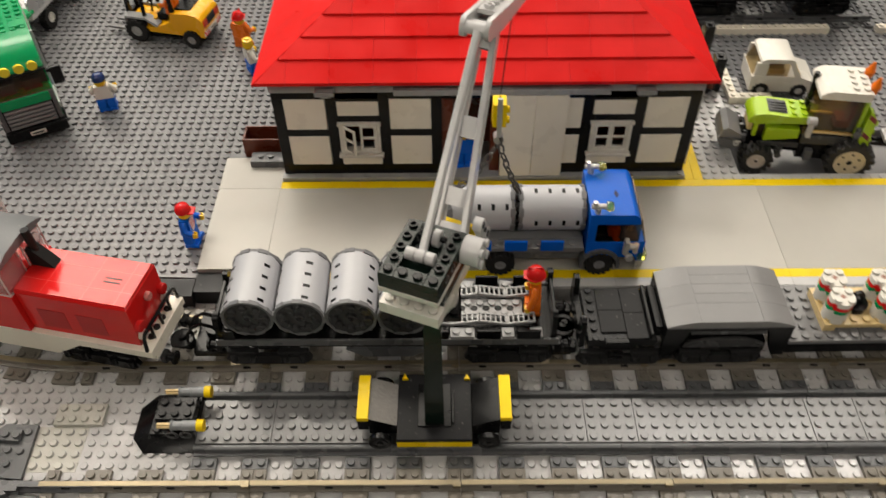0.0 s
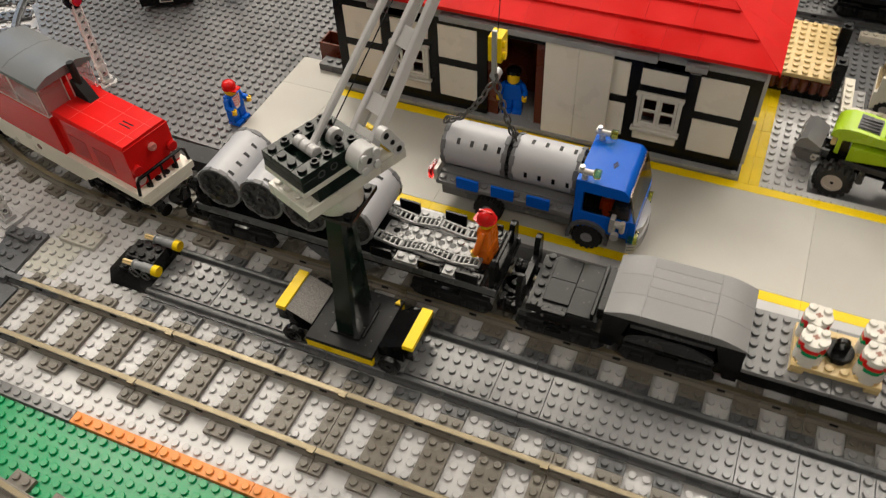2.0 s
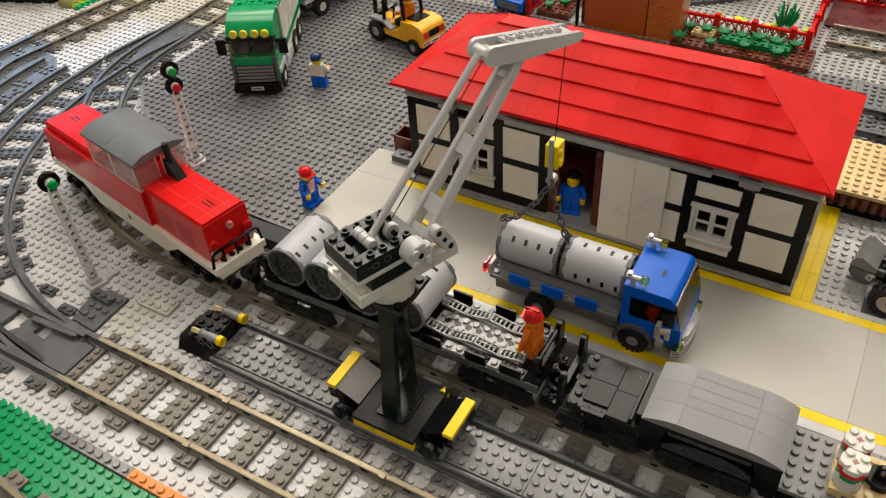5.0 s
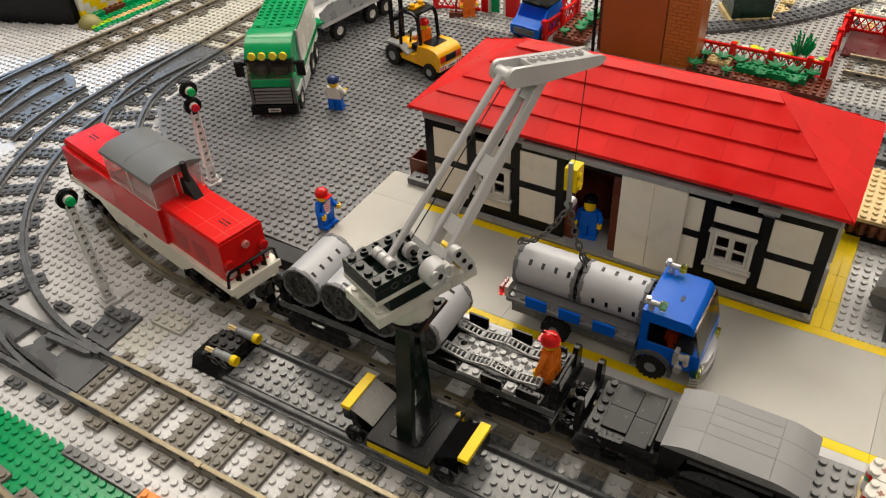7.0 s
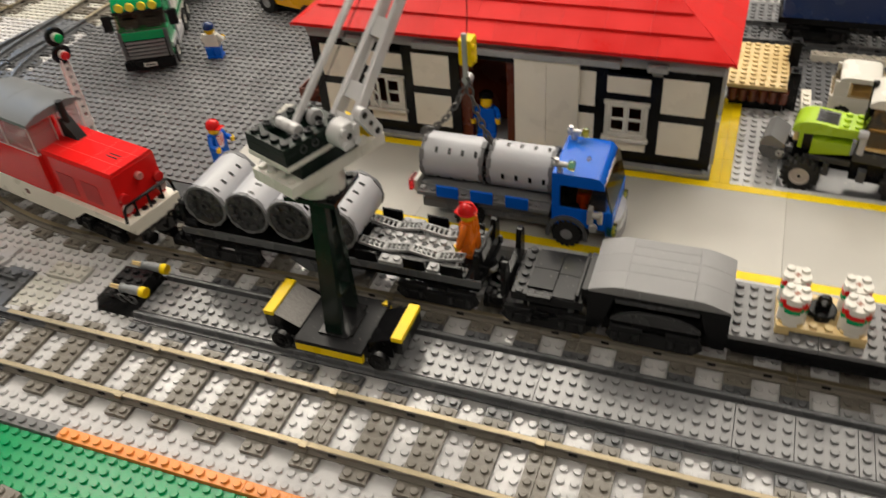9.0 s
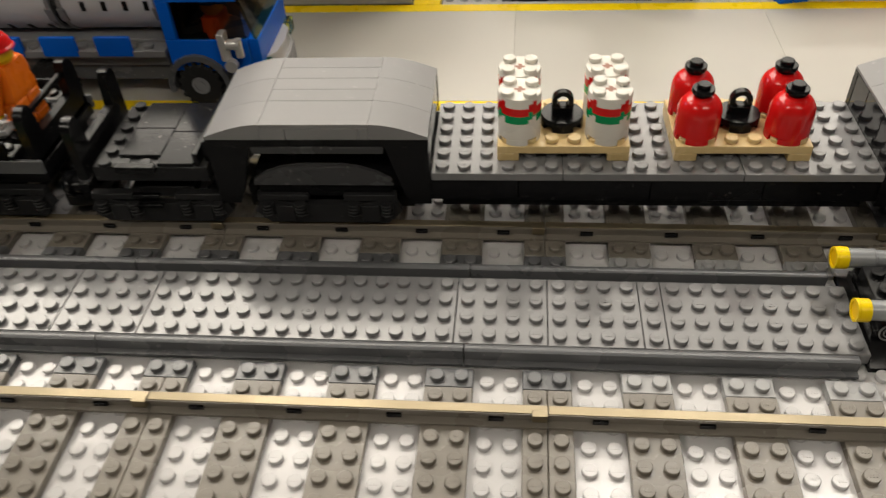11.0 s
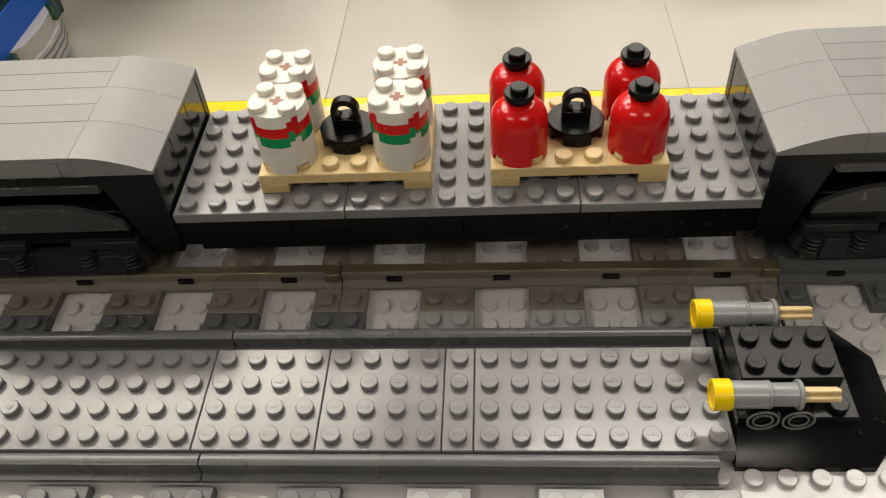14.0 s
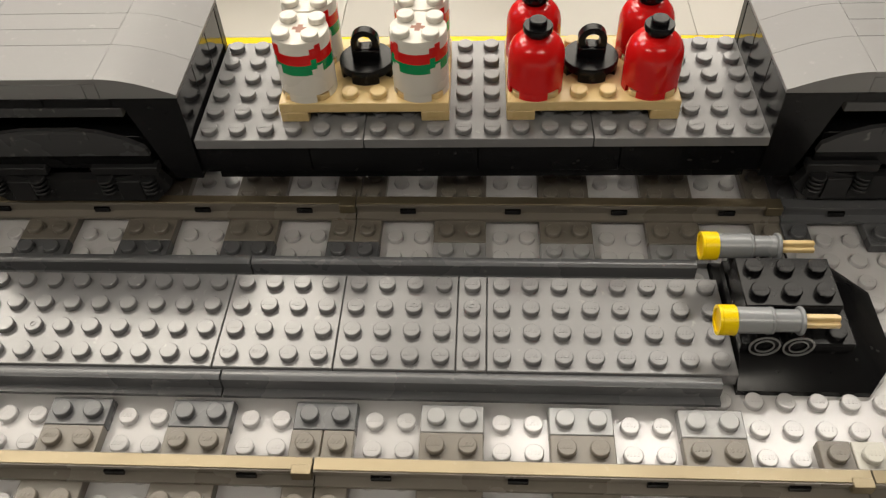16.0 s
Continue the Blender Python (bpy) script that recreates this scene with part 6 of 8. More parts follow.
# -- blue lorry with two pipes on its bed --
lorry = thing("lorry", 0, 0, 0, 0, "blue flatbed lorry with grey bed and open cab windows", "lorry")
A, B = 26.5, 32.4
part("chassis", Geo().box(-27.8, -10.2, A + 0.7, B - 0.7, 3.4, 4.4), DGREY, lorry)
part("bed", Geo().box(-28.0, -15.4, A - 0.1, B + 0.1, 5.2, 5.6).box(-28.0, -15.4, A + 0.95, B - 0.95, 5.6, 5.8).studs(-28, A - 0.1, 12, 1, 5.6).studs(-28, B - 0.9, 12, 1, 5.6).box(-27.5, -15.6, A + 0.5, B - 0.5, 4.4, 5.2), BGREY, lorry)
for x in (-26.0, -22.7, -19.4):
    for y in (A - 0.16, B - 0.1):
        part("side_board", Geo().box(x, x + 2.1, y, y + 0.25, 5.3, 6.45), BLUE, lorry, "blue side board")
part("tail_board", Geo().box(-28.4, -28.02, A + 0.3, B - 0.3, 5.2, 6.4), WHITE, lorry)
for y in (A - 0.05, B - 1.3):
    part("tail_lamp", Geo().box(-28.75, -28.41, y, y + 1.4, 5.5, 6.6), CLEARRED, lorry, "red tail lamp")
body = part("cab_floor", Geo().box(-15.2, -10.4, A, B, 4.3, 6.2), BLUE, lorry, "blue lower cab")
# thin darker sheets added to paint shade inside the cab
part("cab_lining", Geo().box(-14.48, -10.45, A + 0.2, B - 0.2, 6.21, 6.26, 0, 0.01).box(-14.48, -14.42, A + 0.2, B - 0.2, 6.27, 8.38, 0, 0.01), DKBLUE, lorry, "darker blue sheets painting shade inside the cab")
part("cab_back", Geo().box(-15.2, -14.5, A, B, 6.21, 8.4), BLUE, lorry)
for y in (A + 0.06, B - 0.14):
    part("side_window", Geo().box(-14.4, -10.5, y, y + 0.08, 6.21, 8.39, 0, 0.02), LORRYGLASS, lorry, "brown tinted side window")
part("cab_roof", Geo().prism([(-15.2, 8.4), (-10.65, 8.4), (-10.75, 9.0), (-11.1, 9.4), (-11.4, 9.5), (-15.2, 9.5)], "y", A, B), BLUE, lorry, "blue cab roof")
part("cab_front", Geo().box(-10.39, -9.8, A + 0.1, B - 0.1, 3.7, 6.2), BLUE, lorry)
part("windscreen", Geo().prism([(-10.62, 8.42), (-10.7, 8.95), (-10.55, 8.95), (-10.35, 8.2), (-9.85, 6.22), (-10.0, 6.22)], "y", A + 0.05, B - 0.05), TRACGLASS, body, "brown smoky windscreen")
part("bumper", Geo().prism([(-10.3, A + 0.1), (-9.6, A + 0.35), (-9.2, A + 1.4), (-9.05, 29.45), (-9.2, B - 1.4), (-9.6, B - 0.35), (-10.3, B - 0.1)], "z", 2.6, 3.85).prism([(-9.82, A + 0.9), (-9.35, A + 1.5), (-9.2, 29.45), (-9.35, B - 1.5), (-9.82, B - 0.9)], "z", 3.86, 4.7), LGREY, body, "light grey front bumper")
for z in (2.85, 3.2, 3.55):
    part("grille_rib", Geo().prism([(-10.2, A + 0.08), (-9.58, A + 0.33), (-9.17, A + 1.39), (-9.02, 29.45), (-9.17, B - 1.39), (-9.58, B - 0.33), (-10.2, B - 0.08)], "z", z, z + 0.1), RIMGREY, body, "grey grille rib")
for y in (A - 0.03, B - 0.9):
    part("headlamp", Geo().box(-10.25, -9.45, y, y + 0.93, 3.9, 4.7), CLEARYEL, body, "clear yellow headlamp")
for y in (A + 0.4, B - 0.4):
    part("beacon_arm", Geo().cyl((-14.6, y, 9.5), (-14.6, y, 10.05), 0.28, 12).cyl((-15.2, y, 10.2), (-13.9, y, 10.2), 0.24, 12).cyl((-14.9, y, 10.1), (-14.9, y, 10.7), 0.22, 10), SILVER, body, "silver grey lamp tap")
    part("beacon", Geo().cyl((-13.9, y, 10.2), (-13.3, y, 10.2), 0.42, 14, ch=0.06), CLEARYEL, body, "clear yellow beacon")
for y, s in ((A - 0.7, -1), (B + 0.2, 1)):
    part("mirror", Geo().box(-11.85, -11.45, y - 0.1, y + 0.6, 5.9, 6.9).cyl((-11.65, y + 0.25, 5.3), (-11.65, y + 0.25, 6.3), 0.3, 12).cyl((-11.45, y + 0.2, 6.2), (-10.7, y + 0.2, 6.2), 0.3, 12).cyl((-11.3, y + 0.1, 5.1), (-11.3, y - 0.3, 5.1), 0.36, 12).cyl((-10.8, y + 0.2, 5.5), (-10.8, y + 0.2, 6.5), 0.24, 10), SILVER, body, "silver grey mirror cluster")
# a plain arrow emblem on the roof
e = Geo()
e.box(-12.67, -12.57, 28.8, 29.6, 9.5, 9.512, 0, 0.001).pipe((-12.62, 29.2, 9.5), (-12.62, 29.2, 9.513), 0.22, 0.12, 16)
for a, b in ((28.75, 1), (29.65, -1)):
    e.prism([(-12.8, a + 0.2 * b), (-12.62, a), (-12.44, a + 0.2 * b), (-12.62, a + 0.1 * b)], "z", 9.5, 9.512)
part("roof_emblem", e, BLACK, body, "small black double-arrow emblem")
for x in (-13.75, -23.0):
    for y, s in ((A + 0.35, -1), (B - 0.35, 1)):
        tyre_wheel(lorry, x, y, 2.1 + 1.38, 1.38, 1.1, HUBGREY, s, 16, "", 0.4)
for s, y in ((-1, A - 0.25), (1, B - 0.75)):
    g, n, v = Geo(), 12, []
    for i in range(n + 1):
        a = radians(-12 + 204 * i / n)
        for r, yy in ((1.55, y), (1.9, y), (1.9, y + 1.0), (1.55, y + 1.0)):
            v.append((-13.75 + r * math.cos(a), yy, 3.48 + r * math.sin(a)))
    f = [[4 * i + j, 4 * i + (j + 1) % 4, 4 * (i + 1) + (j + 1) % 4, 4 * (i + 1) + j] for i in range(n) for j in range(4)] + [[3, 2, 1, 0], [4 * n, 4 * n + 1, 4 * n + 2, 4 * n + 3]]
    part("mudguard", g.add(v, f), DGREY, lorry, "dark grey mudguard")
part("driver_seat", Geo().box(-14.4, -11.5, A + 1, B - 1, 5.2, 5.8), BLACK, lorry)
lorry.matrix_basis = Matrix.Translation((-0.76 * S, 0, 0)) @ Matrix.Diagonal((0.96, 1, 1, 1))
for x, ang in ((-24.6, 15), (-18.45, -30)):
    copy_thing(pipe0, pose(x * S, 29.3 * S, 7.82 * S, 0, 0, 90) @ pose(0, 0, 0, 0, ang, 0))["label"] = "pale bluish grey ribbed pipe lying on the lorry bed"

# -- lime tractor --
RIMPALE = plastic("pale_pinkish_plastic", (0.56, 0.49, 0.43), 0.35, 0.1)
PALETAN = plastic("pale_tan_plastic", (0.62, 0.53, 0.36), 0.3, 0.1)
tractor = thing("tractor", 8.75, 44.2, ZB, -8, "lime green farm tractor with white cab roof and front loader", "tractor")
tp = sub(tractor, 8.5, 43.7, ZB)
tp("chassis", Geo().box(3.4, 14.2, 42.5, 44.9, 2.6, 4.4).box(8.6, 13.8, 42.0, 45.4, 2.2, 5.2).box(3.8, 4.8, 42.2, 45.2, 4.2, 6.4), BLACK, "black chassis and nose")
tp("bonnet", Geo().prism([(3.0, 6.1), (3.1, 6.6), (3.5, 7.0), (4.2, 7.2), (5.0, 7.25), (8.7, 6.95), (8.7, 6.35), (6.2, 6.2), (4.0, 5.95)], "y", 42.1, 45.2).box(3.7, 4.1, 42.12, 42.5, 4.4, 6.0).box(3.7, 4.1, 44.8, 45.18, 4.4, 6.0), LIME, "lime green rounded bonnet")
tp("side_panel", Geo().prism([(4.9, 4.1), (4.9, 5.7), (8.2, 5.7), (8.2, 4.7)], "y", 41.9, 45.5).cyl((7.6, 41.85, 5.4), (7.6, 41.95, 5.4), 0.22, 12).cyl((6.6, 41.85, 5.4), (6.6, 41.95, 5.4), 0.22, 12), LIME, "lime green lower side panel")
tp("grille", Geo().prism([(4.8, 7.22), (6.7, 7.08), (6.7, 7.16), (4.8, 7.3)], "y", 42.6, 44.8).box(4.9, 6.6, 42.75, 42.95, 7.2, 7.34).box(4.9, 6.6, 43.2, 43.4, 7.2, 7.34).box(4.9, 6.6, 43.65, 43.85, 7.2, 7.34).box(4.9, 6.6, 44.1, 44.3, 7.2, 7.34), CAPGREY, "black bonnet grille")
tp("bonnet_studs", Geo().studs(6.85, 42.2, 2, 3, 7.1).box(6.8, 8.65, 42.15, 45.15, 6.7, 7.12), LIME)
tp("exhaust", Geo().cyl((9.0, 44.6, 5.8), (8.75, 44.6, 10.9), 0.28, 10).cyl((8.98, 44.6, 6.4), (8.9, 44.6, 8.0), 0.4, 10), BLACK, "black leaning exhaust pipe")
tp("headlight_arm", Geo().cyl((9.0, 41.7, 5.2), (9.0, 41.7, 7.2), 0.3, 10).cyl((8.5, 41.6, 7.2), (9.3, 41.6, 7.2), 0.42, 12), LGREY, "light grey lamp arm")
tp("cab_floor", Geo().box(9.3, 13.5, 42.2, 45.2, 5.2, 5.6), BLACK, "black cab floor")
tp("cab_sill", Geo().box(9.3, 13.3, 41.86, 42.16, 5.5, 5.78).box(9.3, 13.3, 45.2, 45.5, 5.5, 5.78), TAN, "tan cab sill")
tp("back_panel", Geo().box(13.1, 13.45, 42.2, 45.2, 5.6, 7.0), BLACK, "black panel behind the seat")
tp("window_header", Geo().box(13.1, 13.45, 42.2, 45.2, 9.2, 10.0), LIME, "lime green window header")
tp("seat", Geo().box(11.6, 13.0, 42.8, 44.6, 5.75, 6.6).box(12.6, 13.1, 42.8, 44.6, 6.6, 8.6), DKRED, "dark red seat")
tp("cab_window", Geo().prism([(8.5, 5.79), (8.6, 5.79), (9.35, 10.0), (9.25, 10.0)], "y", 41.9, 45.5), TRACGLASS, "olive smoky windscreen")
for y in (41.86, 45.44):
    tp("cab_window", Geo().prism([(8.65, 5.79), (13.25, 5.79), (13.25, 10.0), (9.4, 10.0)], "y", y, y + 0.1), TRACGLASS, "olive smoky side window")
tp("cab_window", Geo().box(13.3, 13.4, 42.0, 45.4, 7.01, 9.19, 0, 0.02), TRACGLASS, "olive smoky rear window")
for y in (41.9, 45.2):
    tp("pillar", Geo().box(13.3, 13.75, y, y + 0.35, 5.2, 10.0), LIME, "lime green cab pillar")
tp("cab_roof", Geo().prism([(8.7, 10.0), (13.5, 10.0), (13.5, 10.9), (9.9, 10.9), (9.2, 10.75), (8.7, 10.3)], "y", 41.4, 46.0).studs(11.45, 41.7, 2, 4, 10.9), WHITE, "white cab roof with studs at the back")
for y in (41.4, 45.0):
    wing = tp("rear_wing", Geo().prism([(13.9, 5.0), (14.95, 4.7), (14.75, 7.8), (14.3, 8.7), (13.9, 8.9)], "y", y, y + 1.0), LIME, "lime green rear wing")
    g = Geo()
    for z in (5.3, 6.3, 7.3):
        g.cyl((14.8, y + 0.5, z), (15.1, y + 0.5, z), 0.3, 12, ch=0.03)
    tp("wing_stud", g, LIME, "", wing)
    for z in (5.5, 7.6):
        tp("wing_stripe", Geo().prism([(13.95, z + 0.5), (14.75, z - 0.1), (14.75, z + 0.4), (13.95, z + 1.0)], "y", y - 0.03, y + 1.03), DKRED, "dark red slanting stripe", wing)
tp("tail_frame", Geo().box(13.4, 13.89, 41.5, 45.9, 4.4, 6.6).cyl((13.6, 41.4, 6.0), (13.6, 41.6, 6.0), 0.4, 12), DGREY, "dark grey frame under the wings")
for y in (42.4, 45.0):
    tp("beacon_arm", Geo().box(13.4, 13.9, y - 0.3, y + 0.3, 10.2, 10.5), BLACK, "black beacon arm")
    tp("beacon", Geo().cyl((13.6, y, 10.5), (13.7, y, 11.2), 0.35, 12, r1=0.5).cyl((13.7, y, 11.2), (13.8, y, 12.2), 0.5, 12, r1=0.12), ORANGE, "orange beacon")
loader = tp("loader", Geo().prism([(0.5, 4.2), (0.75, 5.0), (1.3, 5.3), (2.7, 4.55), (2.75, 4.12), (0.5, 4.05)], "y", 41.9, 45.5), BGREY, "mid grey sloping loader bucket")
tp("bucket_base", Geo().prism([(0.55, 4.03), (0.5, 3.6), (1.0, 2.9), (2.2, 2.7), (2.9, 3.3), (2.7, 4.1)], "y", 41.8, 45.6).box(2.6, 4.4, 42.6, 43, 3.4, 4.0).box(2.6, 4.4, 44.4, 44.8, 3.4, 4.0), DGREY, "dark grey rounded bucket base", loader)
tp("clip", Geo().pipe((2.35, 41.6, 3.6), (2.35, 41.8, 3.6), 0.3, 0.16, 14).box(2.2, 2.8, 41.62, 41.79, 3.75, 3.95), LGREY, "light grey clip", loader)
tp("nose_lamp", Geo().prism([(3.2, 4.9), (3.65, 4.9), (3.6, 6.0), (3.25, 6.0)], "y", 42.5, 44.8), TAN, "tan nose piece")
tp("side_block", Geo().box(9.3, 10.0, 41.3, 41.98, 2.4, 3.6), DGREY, "grey side block")
tp("side_cover", Geo().box(8.5, 12.9, 41.62, 41.98, 4.3, 5.35).box(4.6, 8.5, 41.7, 41.98, 3.6, 4.1), CAPGREY, "blackish grey side cover")
tp("axle_step", Geo().cyl((6.6, 41.0, 3.0), (6.6, 42.0, 3.0), 0.34, 12).cyl((6.6, 41.2, 3.3), (6.6, 41.2, 3.9), 0.26, 10), CAPGREY)
for y, s in ((41.6, -1), (45.8, 1)):
    tyre_wheel(tractor, 4.6 - 8.5, y - 43.7 + 0.2 * s, 0.52, 1.72, 1.5, RIMPALE, s, 15, "pale pinkish rim", 0.54, 0.83, LUGRUBBER)
    tyre_wheel(tractor, 13.7 - 8.5, y - 43.7, 1.22, 2.42, 1.7, PALETAN, s, 17, "pale tan rim with dark holes", 0.64, 0.86, LUGRUBBER)
    for r, n, x, z, h, w in ((0.16, 1, 4.6, 0.52, 0.2 * s, 0.7), (0.28, 1, 13.7, 1.22, 0, 0.79), (0.14, 6, 13.7, 1.22, 0, 0.7)):
        for k in range(n):
            a = 1.047 * k + 0.4
            q = 0.95 if n > 1 else 0
            e = y - 43.7 + h + s * w
            part("rim_hole", Geo().cyl((x - 8.5 + q * math.cos(a), e - 0.1 * s, z + q * math.sin(a)), (x - 8.5 + q * math.cos(a), e, z + q * math.sin(a)), r, 10), RUBBER, tractor, "dark hole in the rim")
tp("drawbar", Geo().box(14.4, 20.5, 43.3, 43.6, 3.5, 3.9).box(14.4, 20.5, 44.0, 44.3, 3.5, 3.9).cyl((14.6, 42.7, 2.6), (14.6, 44.9, 2.6), 0.5, 14).cyl((15.0, 42.8, 3.4), (15.0, 44.8, 3.4), 0.4, 14), BLACK, "black drawbar with round hitch pins")
tp("hitch_plate", Geo().box(17.0, 20.4, 42.8, 44.8, 4.3, 4.7).studs(17.1, 42.8, 3, 2, 4.7).box(17.4, 20.0, 43.0, 44.6, 3.92, 4.28), LGREY, "light grey studded hitch plate")

# -- red trailer behind the tractor --
trailer = thing("farm_trailer", 25.5, 43.7, ZB, 0, "red farm trailer with orange load", "trailer")
tp = sub(trailer, 25.5, 43.7, ZB)
tp("body", Geo().prism([(40.9, 6.4), (41.8, 3.6), (45.6, 3.6), (46.5, 6.4)], "x", 21.5, 30.5).box(21.3, 30.7, 40.8, 46.6, 6.4, 6.8), RED)
tp("load", Geo().box(21.9, 30.1, 41.3, 46.1, 6.6, 7.0, 0, 0.1), ORANGE, "orange load")
for q in ((21.3, 30.7, 40.8, 41.2), (21.3, 30.7, 46.2, 46.6), (21.3, 21.7, 41.21, 46.19), (30.3, 30.7, 41.21, 46.19)):
    tp("rim_board", Geo().box(*q, 6.81, 7.3), RED, "red rim board")
for x in (-1.5, 2.0):
    for y, s in ((-2.3, -1), (2.3, 1)):
        tyre_wheel(trailer, x, y, 0.1, 1.3, 1.0, LGREY, s)

# -- small white car --
car = thing("car", 10.2, 55.8, ZB, -4, "small white car with dark wheels", "car")
part("body", Geo().prism([(-3.6, 0.8), (3.8, 0.8), (3.9, 2.3), (2.2, 2.9), (2.0, 3.0), (-3.7, 3.0)], "y", -2.3, 2.3), WHITE, car)
for y in (-2.3, 1.95):
    part("side_pillar", Geo().box(-3.4, -2.0, y, y + 0.35, 3.0, 4.9, 0, 0.03).prism([(1.4, 3.0), (2.1, 3.0), (1.0, 4.9), (0.4, 4.9)], "y", y, y + 0.35), WHITE, car)
    part("side_window", Geo().box(-1.95, 0.5, y + 0.12, y + 0.2, 3.02, 4.88, 0, 0.02), SMOKE, car, "smoky side window")
part("rear_window", Geo().prism([(-3.65, 3.05), (-2.9, 4.9), (-2.8, 4.9), (-3.5, 3.05)], "y", -1.9, 1.9), SMOKE, car, "smoky rear window")
part("windscreen", Geo().prism([(2.05, 3.02), (0.95, 4.88), (1.05, 4.9), (2.18, 3.03)], "y", -1.9, 1.9), SMOKE, car, "smoky windscreen")
part("roof", Geo().prism([(-3.0, 4.9), (1.05, 4.9), (0.9, 5.25), (0.5, 5.45), (-2.4, 5.45), (-2.9, 5.2)], "y", -2.25, 2.25), WHITE, car, "white rounded car roof")
part("seat", Geo().box(-1.6, 0.2, -1.7, 1.7, 3.0, 3.7), TAN, car)
car.matrix_basis = car.matrix_basis @ Matrix.Diagonal((0.94, 0.95, 0.88, 1))
for x in (-2.2, 2.3):
    for y, s in ((-2.0, -1), (2.0, 1)):
        tyre_wheel(car, x, y, 1.0, 1.0, 0.8, LGREY, s, 12)

# -- green and white lorry in the yard --
glorry = thing("tanker_lorry", -72.6, 48.5, ZB, -61.3, "green and white lorry with chrome grille and yellow roof lamps", "lorry")
part("chassis", Geo().box(-19, 1.35, -2.0, 2.0, 1.0, 2.0), DGREY, glorry)
part("cab", Geo().box(-3.6, 1.6, -3, 3, 2.0, 5.4).prism([(-3.6, 5.4), (-3.6, 10.0), (-2.4, 10.0), (-1.4, 9.85), (-0.5, 9.5), (0.2, 9.0), (0.7, 8.5), (1.0, 7.9), (-0.2, 7.6), (-0.2, 5.4)], "y", -3, 3), GREEN, glorry, "green lorry cab")
part("windscreen", Geo().prism([(-0.15, 5.5), (-0.15, 7.55), (0.95, 7.8), (1.65, 5.5)], "y", -2.9, 2.9), SMOKE, glorry, "smoky windscreen")
part("visor", Geo().box(0.6, 1.3, -3.1, 3.1, 7.62, 7.86), BLACK, glorry)
# added dark panel and seat blocks give the cab its shaded inside
part("cab_inside", Geo().box(-0.19, -0.1, -2.85, 2.85, 5.42, 7.56).box(-0.1, 0.7, -2.2, -0.4, 5.42, 6.6).box(-0.1, 0.7, 0.4, 2.2, 5.42, 6.6), CAPGREY, glorry, "dark panel and blocks painting shade in the cab")
part("roof_lamp", Geo().cyl((1.0, -2, 8.35), (1.3, -2, 8.35), 0.5, 16).cyl((1.0, -0.7, 8.35), (1.3, -0.7, 8.35), 0.5, 16).cyl((1.0, 0.7, 8.35), (1.3, 0.7, 8.35), 0.5, 16).cyl((1.0, 2, 8.35), (1.3, 2, 8.35), 0.5, 16), LAMPYEL, glorry, "yellow round roof lamps")
g = Geo()
for k in range(5):
    g.box(1.6, 1.95, -2.4, 2.4, 2.0 + 0.48 * k, 2.3 + 0.48 * k)
part("grille", g, BGREY, glorry, "grey slatted grille")
part("front_panel", Geo().box(1.5, 1.615, -2.98, 2.98, 1.9, 5.45, 0, 0.02).box(1.62, 1.8, -2.98, -2.55, 1.9, 5.4).box(1.62, 1.8, 2.55, 2.98, 1.9, 5.4), DGREY, glorry, "dark grey front panel")
part("grille_back", Geo().box(1.616, 1.64, -2.6, 2.6, 1.9, 4.4), BLACK, glorry)
part("bonnet_panel", Geo().box(1.6, 1.9, -2.5, 2.5, 4.4, 5.4), GREEN, glorry)
part("bumper", Geo().box(1.4, 2.4, -3.1, 3.1, 0.7, 1.9), BLACK, glorry)
part("number_plate", Geo().box(2.41, 2.47, -0.8, 0.8, 1.1, 1.6, 0, 0.01), WHITE, glorry, "white number plate")
part("number_bar", Geo().box(2.475, 2.49, -0.6, 0.6, 1.25, 1.45, 0, 0.005), SEAM, glorry, "dark bar on the plate")
for y in (-4.5, 3.4):
    part("mirror", Geo().box(0.7, 1.1, y, y + 1.1, 5.5, 7.5).box(0.3, 0.8, min(y + 1.0, 3.0) if y < 0 else 3.0, max(y + 0.2, -3.0) if y > 0 else -3.0, 6.9, 7.2), BLACK, glorry, "black wing mirror")
for y in (-3.25, 3.05):
    part("exhaust", Geo().cyl((-3.2, y, 2.0), (-3.2, y, 9.8), 0.22, 10), STEEL, glorry, "silver exhaust stack")
part("roof", Geo().box(-17, -3.6, -3, 3, 9.2, 9.6).studs(-17, -3, 13, 6, 9.6, 0, 10).box(-6, -4.6, -2.8, -1.2, 9.6, 9.9).box(-6, -4.6, 1.2, 2.8, 9.6, 9.9), GREEN, glorry, "green studded roof")
part("side", Geo().box(-17, -3.6, -2.95, 2.95, 2.4, 9.2), WHITE, glorry, "white box sides")
part("stripe", Geo().box(-17, -3.6, -3.0, -2.94, 3.4, 4.2, 0, 0.01).box(-17, -3.6, 2.94, 3.0, 3.4, 4.2, 0, 0.01), GREEN, glorry, "green side stripe")
for y in (-3.2, 2.5):
    part("wheel_arch", Geo().box(-2.4, 1.2, y, y + 0.7, 2.7, 3.4).box(-2.6, -2.0, y, y + 0.7, 1.2, 2.7), LGREY, glorry, "light grey wheel arch")
part("step_tank", Geo().box(-8, -3.4, -3.1, 3.1, 1.0, 2.4), LGREY, glorry)
for x in (-0.6, -10.1, -13.6):
    for y, s in ((-2.7, -1), (2.7, 1)):
        tyre_wheel(glorry, x, y, 1.5, 1.5, 1.0, WHITE, s, 14)
